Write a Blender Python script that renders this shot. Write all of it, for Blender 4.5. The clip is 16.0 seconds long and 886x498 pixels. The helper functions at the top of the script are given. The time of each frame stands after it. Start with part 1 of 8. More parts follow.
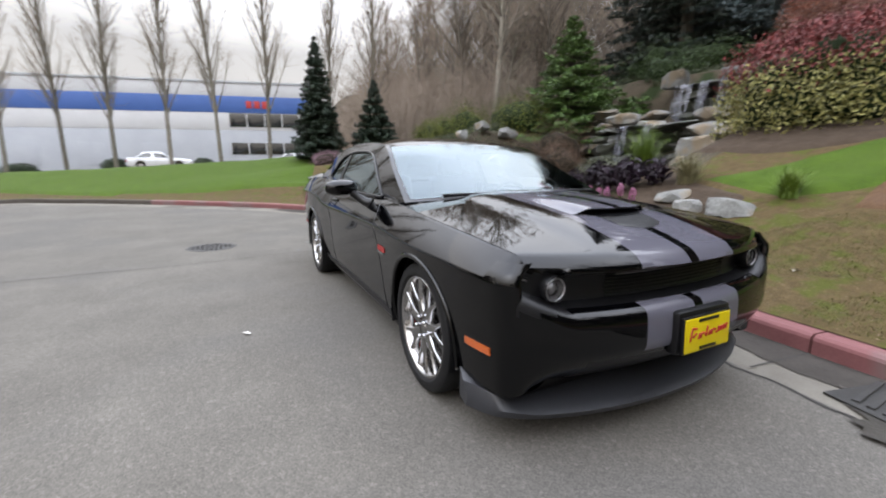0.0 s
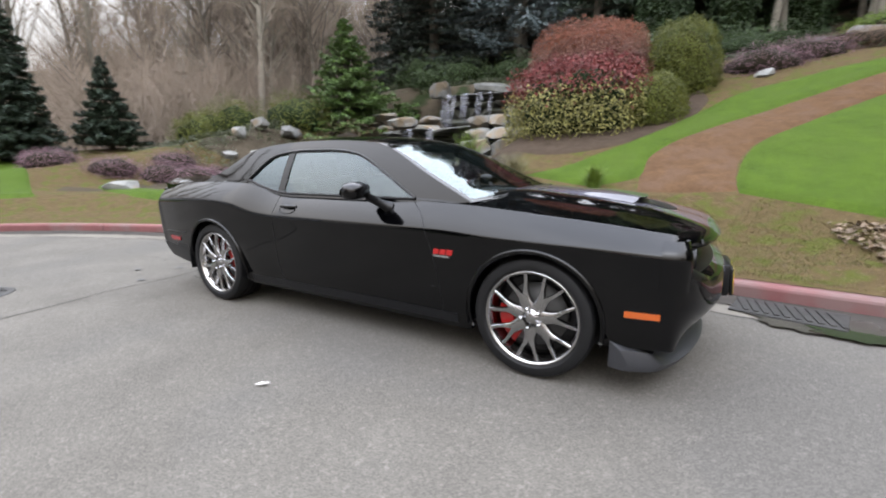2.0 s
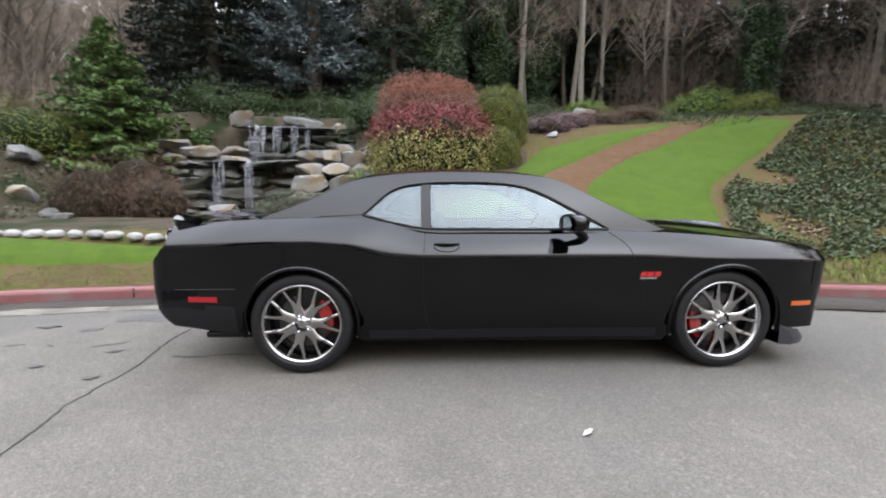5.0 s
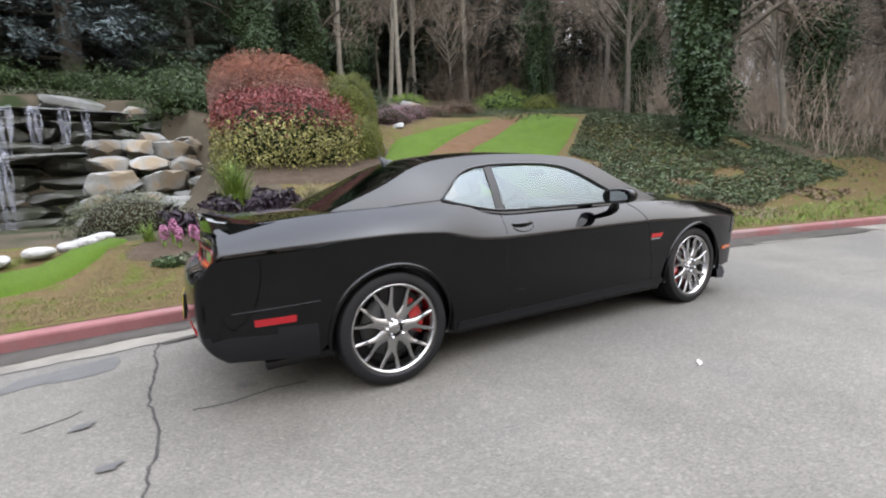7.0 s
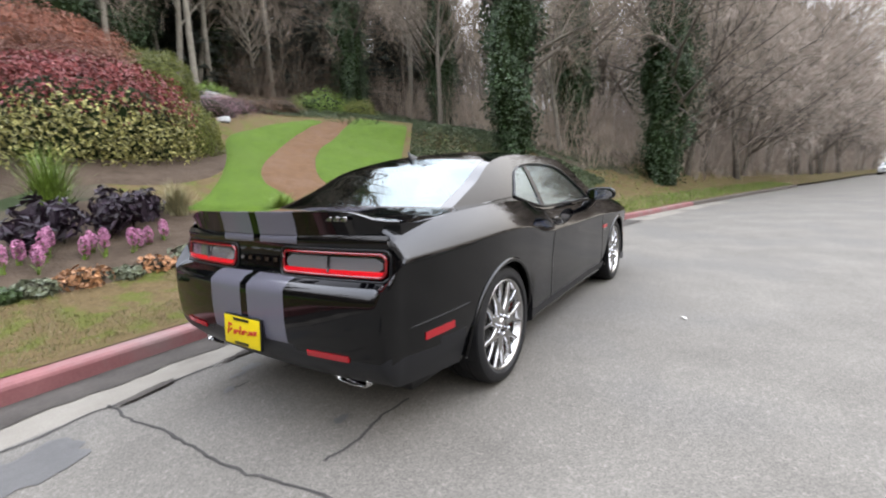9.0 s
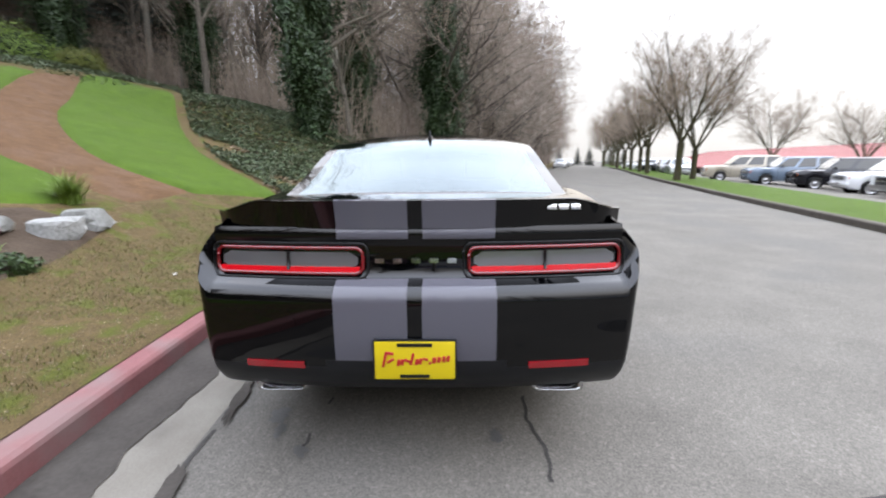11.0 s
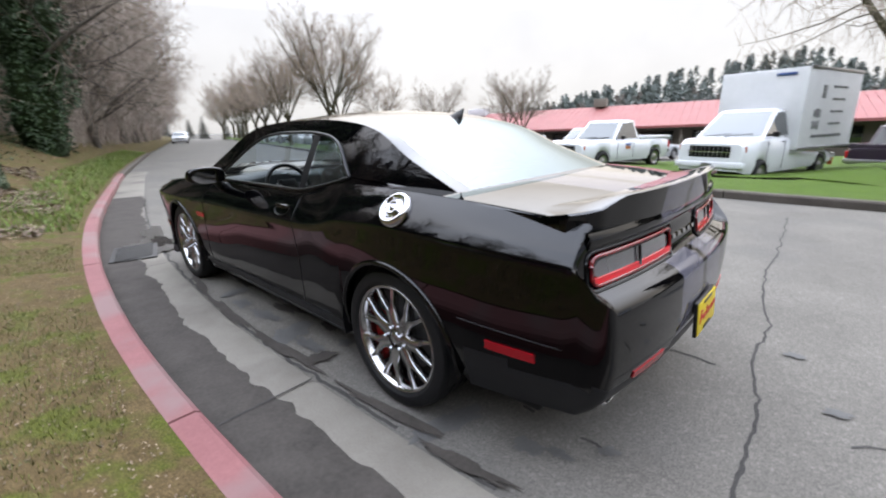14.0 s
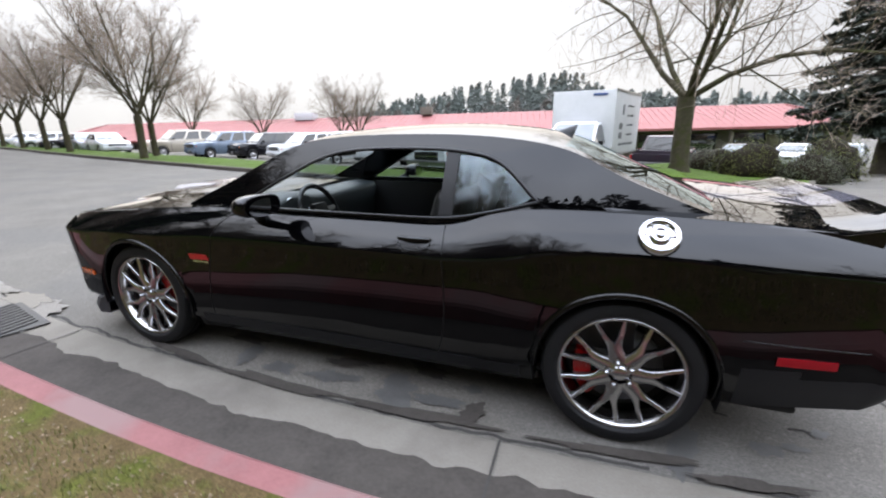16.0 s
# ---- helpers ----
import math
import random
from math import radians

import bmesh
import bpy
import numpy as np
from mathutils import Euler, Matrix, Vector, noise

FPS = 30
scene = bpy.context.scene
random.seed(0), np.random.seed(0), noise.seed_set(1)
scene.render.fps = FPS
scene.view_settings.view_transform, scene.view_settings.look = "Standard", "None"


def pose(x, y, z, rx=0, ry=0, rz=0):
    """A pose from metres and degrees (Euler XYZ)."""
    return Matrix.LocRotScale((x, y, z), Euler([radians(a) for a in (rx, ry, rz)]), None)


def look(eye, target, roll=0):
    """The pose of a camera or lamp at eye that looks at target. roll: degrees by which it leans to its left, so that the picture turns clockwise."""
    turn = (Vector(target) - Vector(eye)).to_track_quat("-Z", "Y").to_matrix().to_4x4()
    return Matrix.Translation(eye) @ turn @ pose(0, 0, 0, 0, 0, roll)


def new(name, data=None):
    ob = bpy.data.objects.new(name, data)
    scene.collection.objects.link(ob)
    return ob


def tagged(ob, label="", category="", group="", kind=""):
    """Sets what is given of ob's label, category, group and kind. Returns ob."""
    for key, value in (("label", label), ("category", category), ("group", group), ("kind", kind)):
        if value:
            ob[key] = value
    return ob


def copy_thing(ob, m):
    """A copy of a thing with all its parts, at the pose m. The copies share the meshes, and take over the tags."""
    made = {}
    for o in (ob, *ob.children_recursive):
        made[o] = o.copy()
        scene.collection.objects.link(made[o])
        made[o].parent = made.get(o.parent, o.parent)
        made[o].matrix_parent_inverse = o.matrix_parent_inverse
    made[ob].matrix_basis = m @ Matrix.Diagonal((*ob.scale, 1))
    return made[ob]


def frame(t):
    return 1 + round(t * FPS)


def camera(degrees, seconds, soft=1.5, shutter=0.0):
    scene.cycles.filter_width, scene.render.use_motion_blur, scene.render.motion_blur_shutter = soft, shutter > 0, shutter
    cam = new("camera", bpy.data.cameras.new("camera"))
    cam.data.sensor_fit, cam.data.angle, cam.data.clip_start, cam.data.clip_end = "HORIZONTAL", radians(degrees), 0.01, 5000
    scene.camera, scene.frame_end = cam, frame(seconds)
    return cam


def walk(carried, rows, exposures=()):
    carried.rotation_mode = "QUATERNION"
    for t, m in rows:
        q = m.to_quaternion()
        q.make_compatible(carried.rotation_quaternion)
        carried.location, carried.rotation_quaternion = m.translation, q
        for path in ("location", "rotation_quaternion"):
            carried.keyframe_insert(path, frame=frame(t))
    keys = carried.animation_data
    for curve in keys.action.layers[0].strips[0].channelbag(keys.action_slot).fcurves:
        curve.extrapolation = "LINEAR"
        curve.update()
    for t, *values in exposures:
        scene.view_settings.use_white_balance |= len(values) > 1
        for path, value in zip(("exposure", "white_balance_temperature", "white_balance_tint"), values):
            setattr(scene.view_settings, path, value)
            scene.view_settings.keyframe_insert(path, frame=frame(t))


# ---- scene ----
cam = camera(92.2, 16.0, soft=2.0, shutter=0.4)
PATH = [
    (0, (3.463, -1.76, 1.207), (1.708, -0.881, 0.82), -0.2),
    (0.5, (3.239, -2.166, 1.217), (1.655, -1.001, 0.849), 0.8),
    (1, (2.928, -2.517, 1.209), (1.519, -1.149, 0.829), -0.2),
    (1.5, (2.591, -2.802, 1.213), (1.359, -1.278, 0.814), -0.1),
    (2, (2.214, -3.093, 1.215), (1.212, -1.408, 0.821), -0.6),
    (2.5, (1.799, -3.289, 1.206), (0.996, -1.496, 0.831), -1.8),
    (3, (1.355, -3.484, 1.192), (0.796, -1.591, 0.873), -0.3),
    (3.2, (1.18, -3.56, 1.196), (0.687, -1.649, 0.877), -1.5),
    (5.3, (-0.856, -3.766, 1.203), (-0.647, -1.79, 0.976), -0.1),
    (5.5, (-1.018, -3.74, 1.193), (-0.698, -1.781, 0.952), -0.5),
    (6, (-1.481, -3.579, 1.177), (-0.888, -1.691, 0.891), -1.3),
    (6.5, (-1.908, -3.422, 1.181), (-1.127, -1.603, 0.897), -1.0),
    (7, (-2.37, -3.216, 1.18), (-1.433, -1.472, 0.893), -2.9),
    (7.5, (-2.769, -2.967, 1.189), (-1.702, -1.296, 0.926), -2.8),
    (8, (-3.149, -2.712, 1.191), (-1.867, -1.204, 0.902), -2.4),
    (8.5, (-3.441, -2.357, 1.203), (-1.969, -1.036, 0.906), -3.0),
    (9, (-3.71, -1.975, 1.211), (-2.068, -0.875, 0.902), -2.5),
    (9.5, (-3.886, -1.545, 1.22), (-2.129, -0.631, 0.937), -3.0),
    (10, (-4.0, -1.093, 1.221), (-2.15, -0.397, 0.919), -2.6),
    (10.2, (-4.059, -0.893, 1.222), (-2.169, -0.336, 0.882), -2.4),
    (12.3, (-3.878, 0.972, 1.287), (-2.049, 0.283, 0.866), 0.1),
    (12.5, (-3.814, 1.137, 1.276), (-2.038, 0.333, 0.828), -0.4),
    (13, (-3.607, 1.475, 1.3), (-1.965, 0.434, 0.829), -1.9),
    (13.5, (-3.312, 1.799, 1.313), (-1.793, 0.582, 0.852), -1.1),
    (14, (-2.939, 2.079, 1.341), (-1.617, 0.684, 0.788), -1.4),
    (14.5, (-2.54, 2.307, 1.356), (-1.43, 0.746, 0.78), -3.1),
    (15, (-2.141, 2.526, 1.379), (-1.248, 0.821, 0.834), -1.6),
    (15.5, (-1.717, 2.668, 1.384), (-0.944, 0.915, 0.809), -0.1),
    (16, (-1.296, 2.748, 1.425), (-0.649, 0.936, 0.88), -0.4),
]
walk(cam, [(t, look(eye, target, roll)) for t, eye, target, roll in PATH], exposures=[(t, ev, 7350 if t < 11 else 7050, 10) for t, ev in ((0, -0.12), (1.5, 0.16), (3.2, 0.2), (5.5, 0.22), (6, 0.08), (6.5, 0.22), (7, 0.42), (9, 0.47), (12.5, 0.14), (13.5, 0.12), (16, 0.22))])

# ---- daylight: a bright overcast sky ----
world = bpy.data.worlds.new("world")
scene.world = world
world.use_nodes = True
wn, wl = world.node_tree.nodes, world.node_tree.links
SUN_UP, SUN_TURN = radians(48), radians(150)
sky = wn.new("ShaderNodeTexSky")
sky.sky_type, sky.sun_disc, sky.sun_elevation, sky.sun_rotation = "NISHITA", False, SUN_UP, SUN_TURN
sky.air_density, sky.dust_density = 1.0, 4.0
grey = wn.new("ShaderNodeHueSaturation")
grey.inputs["Saturation"].default_value = 0.06
wl.new(sky.outputs[0], grey.inputs["Color"])
cloud_at = wn.new("ShaderNodeTexCoord")
cloud = wn.new("ShaderNodeTexNoise")
cloud.inputs["Scale"].default_value, cloud.inputs["Detail"].default_value, cloud.inputs["Roughness"].default_value = 2.2, 5, 0.55
wl.new(cloud_at.outputs["Generated"], cloud.inputs["Vector"])
cloud_tone = wn.new("ShaderNodeValToRGB")
cloud_tone.color_ramp.elements[0].position, cloud_tone.color_ramp.elements[0].color = 0.3, (7.15, 7.4, 8.0, 1)
cloud_tone.color_ramp.elements[1].position, cloud_tone.color_ramp.elements[1].color = 0.7, (9.4, 9.65, 10.2, 1)
wl.new(cloud.outputs["Fac"], cloud_tone.inputs["Fac"])
veil = wn.new("ShaderNodeMix")
veil.data_type = "RGBA"
veil.inputs["Factor"].default_value = 0.85
wl.new(grey.outputs["Color"], veil.inputs[6])
wl.new(cloud_tone.outputs["Color"], veil.inputs[7])
# an overcast sky is brighter overhead than at the horizon
height = wn.new("ShaderNodeSeparateXYZ")
wl.new(cloud_at.outputs["Generated"], height.inputs[0])
lift = wn.new("ShaderNodeMapRange")
lift.inputs["From Min"].default_value, lift.inputs["From Max"].default_value = 0.22, 0.72
lift.inputs["To Min"].default_value, lift.inputs["To Max"].default_value = 1.0, 6.5
wl.new(height.outputs["Z"], lift.inputs["Value"])
hue = wn.new("ShaderNodeMix")
hue.data_type, hue.blend_type = "RGBA", "MULTIPLY"
hue.inputs[7].default_value = (0.85, 0.98, 1.25, 1)
wl.new(height.outputs["Z"], hue.inputs["Factor"])
wl.new(veil.outputs[2], hue.inputs[6])
over = wn.new("ShaderNodeVectorMath")
over.operation = "SCALE"
wl.new(hue.outputs[2], over.inputs[0])
wl.new(lift.outputs[0], over.inputs["Scale"])
wl.new(over.outputs[0], wn["Background"].inputs["Color"])
wn["Background"].inputs["Strength"].default_value = 0.105
sun = new("sun", bpy.data.lights.new("sun", "SUN"))
sun.data.energy, sun.data.angle, sun.data.color = 1.5, radians(140), (1.0, 0.88, 0.72)
sun.rotation_euler = (radians(90) - SUN_UP, 0, -SUN_TURN + radians(180))


# ---- materials ----
def shader(name):
    m = bpy.data.materials.new(name)
    m.use_nodes = True
    return m, m.node_tree.nodes, m.node_tree.links, m.node_tree.nodes["Principled BSDF"]


DEEP = 0.4  # all matt colours lie this much below their nominal values


def surface(name, low, high, size=0.3, rough=0.8, bump=0.3, grain=0.02, metal=0.0, third=None, spread=0.0, coat=0.0, depth=0.01, contrast=0.2, island=0.0, specks=0.0, pebbles=0.0):
    """A mottled surface: two colours mixed by noise of the given size, a fine grain and relief, all in metres.
    third: a colour in patches; spread: how far objects of this material differ in tone; island: the same for pieces of one mesh."""
    low, high, third = [tuple(DEEP * v for v in c) if c else c for c in (low, high, third)]
    m, n, l, b = shader(name)
    at = n.new("ShaderNodeTexCoord")
    big = n.new("ShaderNodeTexNoise")
    big.inputs["Scale"].default_value, big.inputs["Detail"].default_value, big.inputs["Roughness"].default_value = 1 / size, 6, 0.65
    fine = n.new("ShaderNodeTexNoise")
    fine.inputs["Scale"].default_value, fine.inputs["Detail"].default_value = 1 / grain, 3
    l.new(at.outputs["Object"], big.inputs["Vector"])
    l.new(at.outputs["Object"], fine.inputs["Vector"])
    tone = n.new("ShaderNodeValToRGB")
    tone.color_ramp.elements[0].position, tone.color_ramp.elements[0].color = 0.5 - contrast, (*low, 1)
    tone.color_ramp.elements[1].position, tone.color_ramp.elements[1].color = 0.5 + contrast, (*high, 1)
    both = n.new("ShaderNodeMath")
    both.operation, both.inputs[2].default_value = "MULTIPLY_ADD", 0.0
    half = n.new("ShaderNodeMix")
    half.data_type, half.inputs["Factor"].default_value = "FLOAT", 0.35
    l.new(big.outputs["Fac"], half.inputs[2])
    l.new(fine.outputs["Fac"], half.inputs[3])
    n.remove(both)
    l.new(half.outputs[0], tone.inputs["Fac"])
    out = tone.outputs["Color"]
    if third:
        patch = n.new("ShaderNodeTexNoise")
        patch.inputs["Scale"].default_value, patch.inputs["Detail"].default_value = 0.45 / size, 8
        l.new(at.outputs["Object"], patch.inputs["Vector"])
        edge = n.new("ShaderNodeValToRGB")
        edge.color_ramp.elements[0].position, edge.color_ramp.elements[1].position = 0.5, 0.62
        l.new(patch.outputs["Fac"], edge.inputs["Fac"])
        mix = n.new("ShaderNodeMix")
        mix.data_type = "RGBA"
        l.new(edge.outputs["Color"], mix.inputs["Factor"])
        l.new(out, mix.inputs[6])
        mix.inputs[7].default_value = (*third, 1)
        out = mix.outputs[2]
    if specks:
        stones = n.new("ShaderNodeTexVoronoi")
        stones.inputs["Scale"].default_value = 150
        l.new(at.outputs["Object"], stones.inputs["Vector"])
        vary = n.new("ShaderNodeSeparateColor")
        l.new(stones.outputs["Color"], vary.inputs[0])
        gain = n.new("ShaderNodeMapRange")
        gain.inputs["To Min"].default_value, gain.inputs["To Max"].default_value = 1 - specks, 1 + specks
        l.new(vary.outputs[0], gain.inputs["Value"])
        bright = n.new("ShaderNodeMix")
        bright.data_type, bright.blend_type, bright.inputs["Factor"].default_value = "RGBA", "MULTIPLY", 1.0
        l.new(out, bright.inputs[6])
        l.new(gain.outputs[0], bright.inputs[7])
        out = bright.outputs[2]
    if pebbles:
        grit = n.new("ShaderNodeTexVoronoi")
        grit.inputs["Scale"].default_value = 62
        l.new(at.outputs["Object"], grit.inputs["Vector"])
        pick = n.new("ShaderNodeSeparateColor")
        l.new(grit.outputs["Color"], pick.inputs[0])
        few = n.new("ShaderNodeMapRange")
        few.inputs["From Min"].default_value, few.inputs["From Max"].default_value = 0.80, 0.97
        few.inputs["To Min"].default_value, few.inputs["To Max"].default_value = 1.0, 1 + pebbles
        l.new(pick.outputs[1], few.inputs["Value"])
        pale = n.new("ShaderNodeMix")
        pale.data_type, pale.blend_type, pale.inputs["Factor"].default_value = "RGBA", "MULTIPLY", 1.0
        l.new(out, pale.inputs[6])
        l.new(few.outputs[0], pale.inputs[7])
        out = pale.outputs[2]
    if spread or island:
        hue = n.new("ShaderNodeHueSaturation")
        rnd = n.new("ShaderNodeNewGeometry").outputs["Random Per Island"] if island else n.new("ShaderNodeObjectInfo").outputs["Random"]
        scale = n.new("ShaderNodeMapRange")
        k = spread or island
        scale.inputs["To Min"].default_value, scale.inputs["To Max"].default_value = 1 - k, 1 + k
        l.new(rnd, scale.inputs["Value"])
        l.new(scale.outputs[0], hue.inputs["Value"])
        l.new(out, hue.inputs["Color"])
        out = hue.outputs["Color"]
    l.new(out, b.inputs["Base Color"])
    b.inputs["Roughness"].default_value, b.inputs["Metallic"].default_value, b.inputs["Coat Weight"].default_value = rough, metal, coat
    if rough >= 0.85:
        b.inputs["Specular IOR Level"].default_value = 0.12
    if bump:
        relief = n.new("ShaderNodeBump")
        relief.inputs["Strength"].default_value, relief.inputs["Distance"].default_value = bump, depth
        l.new(half.outputs[0], relief.inputs["Height"])
        l.new(relief.outputs["Normal"], b.inputs["Normal"])
    return m


def plain(name, colour, rough=0.5, metal=0.0, coat=0.0, glow=0.0):
    colour = colour if metal > 0.5 else tuple(DEEP * v for v in colour)
    m, n, l, b = shader(name)
    b.inputs["Base Color"].default_value = (*colour, 1)
    b.inputs["Roughness"].default_value, b.inputs["Metallic"].default_value, b.inputs["Coat Weight"].default_value = rough, metal, coat
    wear = n.new("ShaderNodeTexNoise")
    wear.inputs["Scale"].default_value, wear.inputs["Detail"].default_value = 9, 4
    level = n.new("ShaderNodeMapRange")
    level.inputs["To Min"].default_value, level.inputs["To Max"].default_value = rough * 0.8, min(1.0, rough * 1.25)
    l.new(wear.outputs["Fac"], level.inputs["Value"])
    l.new(level.outputs[0], b.inputs["Roughness"])
    if glow:
        b.inputs["Emission Color"].default_value, b.inputs["Emission Strength"].default_value = (*colour, 1), glow
    return m


def car_paint(name, colour, stripe=None):
    """Clear-coated paint; with a stripe colour, two lengthwise bands either side of the middle."""
    m, n, l, b = shader(name)
    b.inputs["Roughness"].default_value, b.inputs["Coat Weight"].default_value, b.inputs["Coat Roughness"].default_value = 0.12, 1.0, 0.015
    b.inputs["Base Color"].default_value = (*colour, 1)
    b.inputs["Coat IOR"].default_value, b.inputs["Specular IOR Level"].default_value = 1.395, 0.0
    if stripe:
        at = n.new("ShaderNodeTexCoord")
        split = n.new("ShaderNodeSeparateXYZ")
        l.new(at.outputs["Object"], split.inputs[0])
        side = n.new("ShaderNodeMath")
        side.operation = "ABSOLUTE"
        l.new(split.outputs["Y"], side.inputs[0])
        inner = n.new("ShaderNodeMath")
        inner.operation, inner.inputs[1].default_value = "GREATER_THAN", 0.028
        outer = n.new("ShaderNodeMath")
        outer.operation, outer.inputs[1].default_value = "LESS_THAN", 0.305
        both = n.new("ShaderNodeMath")
        both.operation = "MULTIPLY"
        l.new(side.outputs[0], inner.inputs[0])
        l.new(side.outputs[0], outer.inputs[0])
        l.new(inner.outputs[0], both.inputs[0])
        l.new(outer.outputs[0], both.inputs[1])
        mix = n.new("ShaderNodeMix")
        mix.data_type = "RGBA"
        l.new(both.outputs[0], mix.inputs["Factor"])
        mix.inputs[6].default_value, mix.inputs[7].default_value = (*colour, 1), (*stripe, 1)
        l.new(mix.outputs[2], b.inputs["Base Color"])
        rough = n.new("ShaderNodeMapRange")
        rough.inputs["To Min"].default_value, rough.inputs["To Max"].default_value = 0.12, 0.4
        l.new(both.outputs[0], rough.inputs["Value"])
        l.new(rough.outputs[0], b.inputs["Roughness"])
    return m


def window_glass(name, tint, sheen=0.08):
    """Thin glass: clear with a tint, and a mirror-like sheen that grows towards grazing views."""
    m, n, l, b = shader(name)
    n.remove(b)
    clear = n.new("ShaderNodeBsdfTransparent")
    clear.inputs["Color"].default_value = (*tint, 1)
    gloss = n.new("ShaderNodeBsdfGlossy")
    gloss.inputs["Roughness"].default_value = 0.01
    gloss.inputs["Color"].default_value = (0.84, 0.96, 1.0, 1)
    face = n.new("ShaderNodeLayerWeight")
    rise = n.new("ShaderNodeMath")
    rise.operation, rise.inputs[1].default_value = "POWER", 3.2
    l.new(face.outputs["Facing"], rise.inputs[0])
    fres = n.new("ShaderNodeMath")
    fres.operation, fres.inputs[1].default_value, fres.inputs[2].default_value = "MULTIPLY_ADD", 0.62, sheen
    l.new(rise.outputs[0], fres.inputs[0])
    mix = n.new("ShaderNodeMixShader")
    l.new(fres.outputs[0], mix.inputs[0])
    l.new(clear.outputs[0], mix.inputs[1])
    l.new(gloss.outputs[0], mix.inputs[2])
    l.new(mix.outputs[0], n["Material Output"].inputs["Surface"])
    return m


BLACK_PAINT = car_paint("black_paint", (0.0006, 0.0006, 0.0008), (0.062, 0.060, 0.072))
SIDE_PAINT = car_paint("black_side_paint", (0.0006, 0.0006, 0.0008))
WHITE_PAINT = car_paint("white_paint", (0.48, 0.49, 0.50))
GLASS = window_glass("tinted_glass", (0.36, 0.41, 0.41), 0.07)
REAR_GLASS = window_glass("rear_screen_glass", (0.12, 0.14, 0.14), 0.03)
CLEAR_GLASS = window_glass("windscreen_glass", (0.55, 0.60, 0.60), 0.06)
TYRE = surface("tyre_rubber", (0.009, 0.009, 0.010), (0.016, 0.016, 0.017), 0.05, 0.6, 0.2, 0.01)
TYRE.node_tree.nodes["Principled BSDF"].inputs["Specular IOR Level"].default_value = 0.22
SMOKED_CHROME = plain("smoked_chrome", (0.36, 0.355, 0.355), 0.16, 1.0)
CHROME = plain("chrome", (0.5, 0.5, 0.51), 0.08, 1.0)
TRIM = plain("black_trim", (0.008, 0.008, 0.009), 0.35)
SATIN = plain("dark_satin_plastic", (0.012, 0.0125, 0.015), 0.4)
for m_ in (TRIM, SATIN):
    m_.node_tree.nodes["Principled BSDF"].inputs["Specular IOR Level"].default_value = 0.28
RED_PAINT = plain("red_caliper_paint", (0.55, 0.008, 0.008), 0.25, coat=0.5)
RED_LENS = plain("red_lens", (0.95, 0.008, 0.02), 0.15, coat=0.3)
MARKER_RED = plain("red_marker_lens", (0.5, 0.006, 0.016), 0.15, coat=0.3)
DARK_RED_LENS = plain("dark_red_lens", (0.26, 0.004, 0.01), 0.15, coat=0.4)
AMBER = plain("amber_lens", (0.85, 0.16, 0.02), 0.15, coat=1.0)
LENS = plain("smoky_lens", (0.16, 0.155, 0.16), 0.12, coat=1.0)
BADGE_RED = plain("red_badge", (0.7, 0.03, 0.03), 0.3)
YELLOW = plain("yellow_plate", (0.95, 0.72, 0.0), 0.45)
PLATE_RED = plain("red_lettering", (0.65, 0.01, 0.01), 0.5)
LEATHER = surface("black_leather", (0.012, 0.012, 0.013), (0.02, 0.02, 0.021), 0.1, 0.45, 0.2, 0.004)
DASH = surface("dash_plastic", (0.03, 0.04, 0.042), (0.04, 0.05, 0.052), 0.1, 0.5, 0.1, 0.003)
STEEL = plain("brushed_steel", (0.35, 0.35, 0.36), 0.35, 1.0)


# ---- building blocks ----
def link(name, verts, faces, material, parent=None, label="", smooth=True, kind=""):
    me = bpy.data.meshes.new(name)
    me.from_pydata([tuple(v) for v in verts], [], [tuple(f) for f in faces])
    me.validate()
    for mt in material if isinstance(material, (list, tuple)) else [material]:
        me.materials.append(mt)
    if smooth:
        me.shade_smooth()
    ob = new(name, me)
    ob.parent = parent
    if label:
        ob["label"] = label
    if kind:
        ob["kind"] = kind
    return ob


def part(name, bm, material, parent=None, label="", smooth=True):
    """Links a bmesh as one mesh object under a thing or a part."""
    me = bpy.data.meshes.new(name)
    bm.normal_update()
    bm.to_mesh(me)
    bm.free()
    me.materials.append(material)
    if smooth:
        me.shade_smooth()
    ob = new(name, me)
    ob.parent = parent
    if label:
        ob["label"] = label
    return ob


def thing(name, label, category, group="", place=None):
    ob = new(name)
    ob.empty_display_size = 0.2
    if place is not None:
        ob.matrix_basis = place
    return tagged(ob, label, category, group)


def sharpen(ob, degrees=35):
    """Smooth shading with edges above the angle kept sharp."""
    me = ob.data
    bm = bmesh.new()
    bm.from_mesh(me)
    for e in bm.edges:
        e.smooth = not (len(e.link_faces) == 2 and e.calc_face_angle(0) > radians(degrees))
    bm.to_mesh(me)
    bm.free()
    return ob


def grid_faces(rows, cols, wrap=False, flip=False, keep=None):
    """Quads of a grid of rows x cols points, numbered row by row."""
    out = []
    for r in range(rows - 1):
        for c in range(cols if wrap else cols - 1):
            if keep and not keep(r, c):
                continue
            d = (c + 1) % cols
            q = (r * cols + c, r * cols + d, (r + 1) * cols + d, (r + 1) * cols + c)
            out.append(q[::-1] if flip else q)
    return out


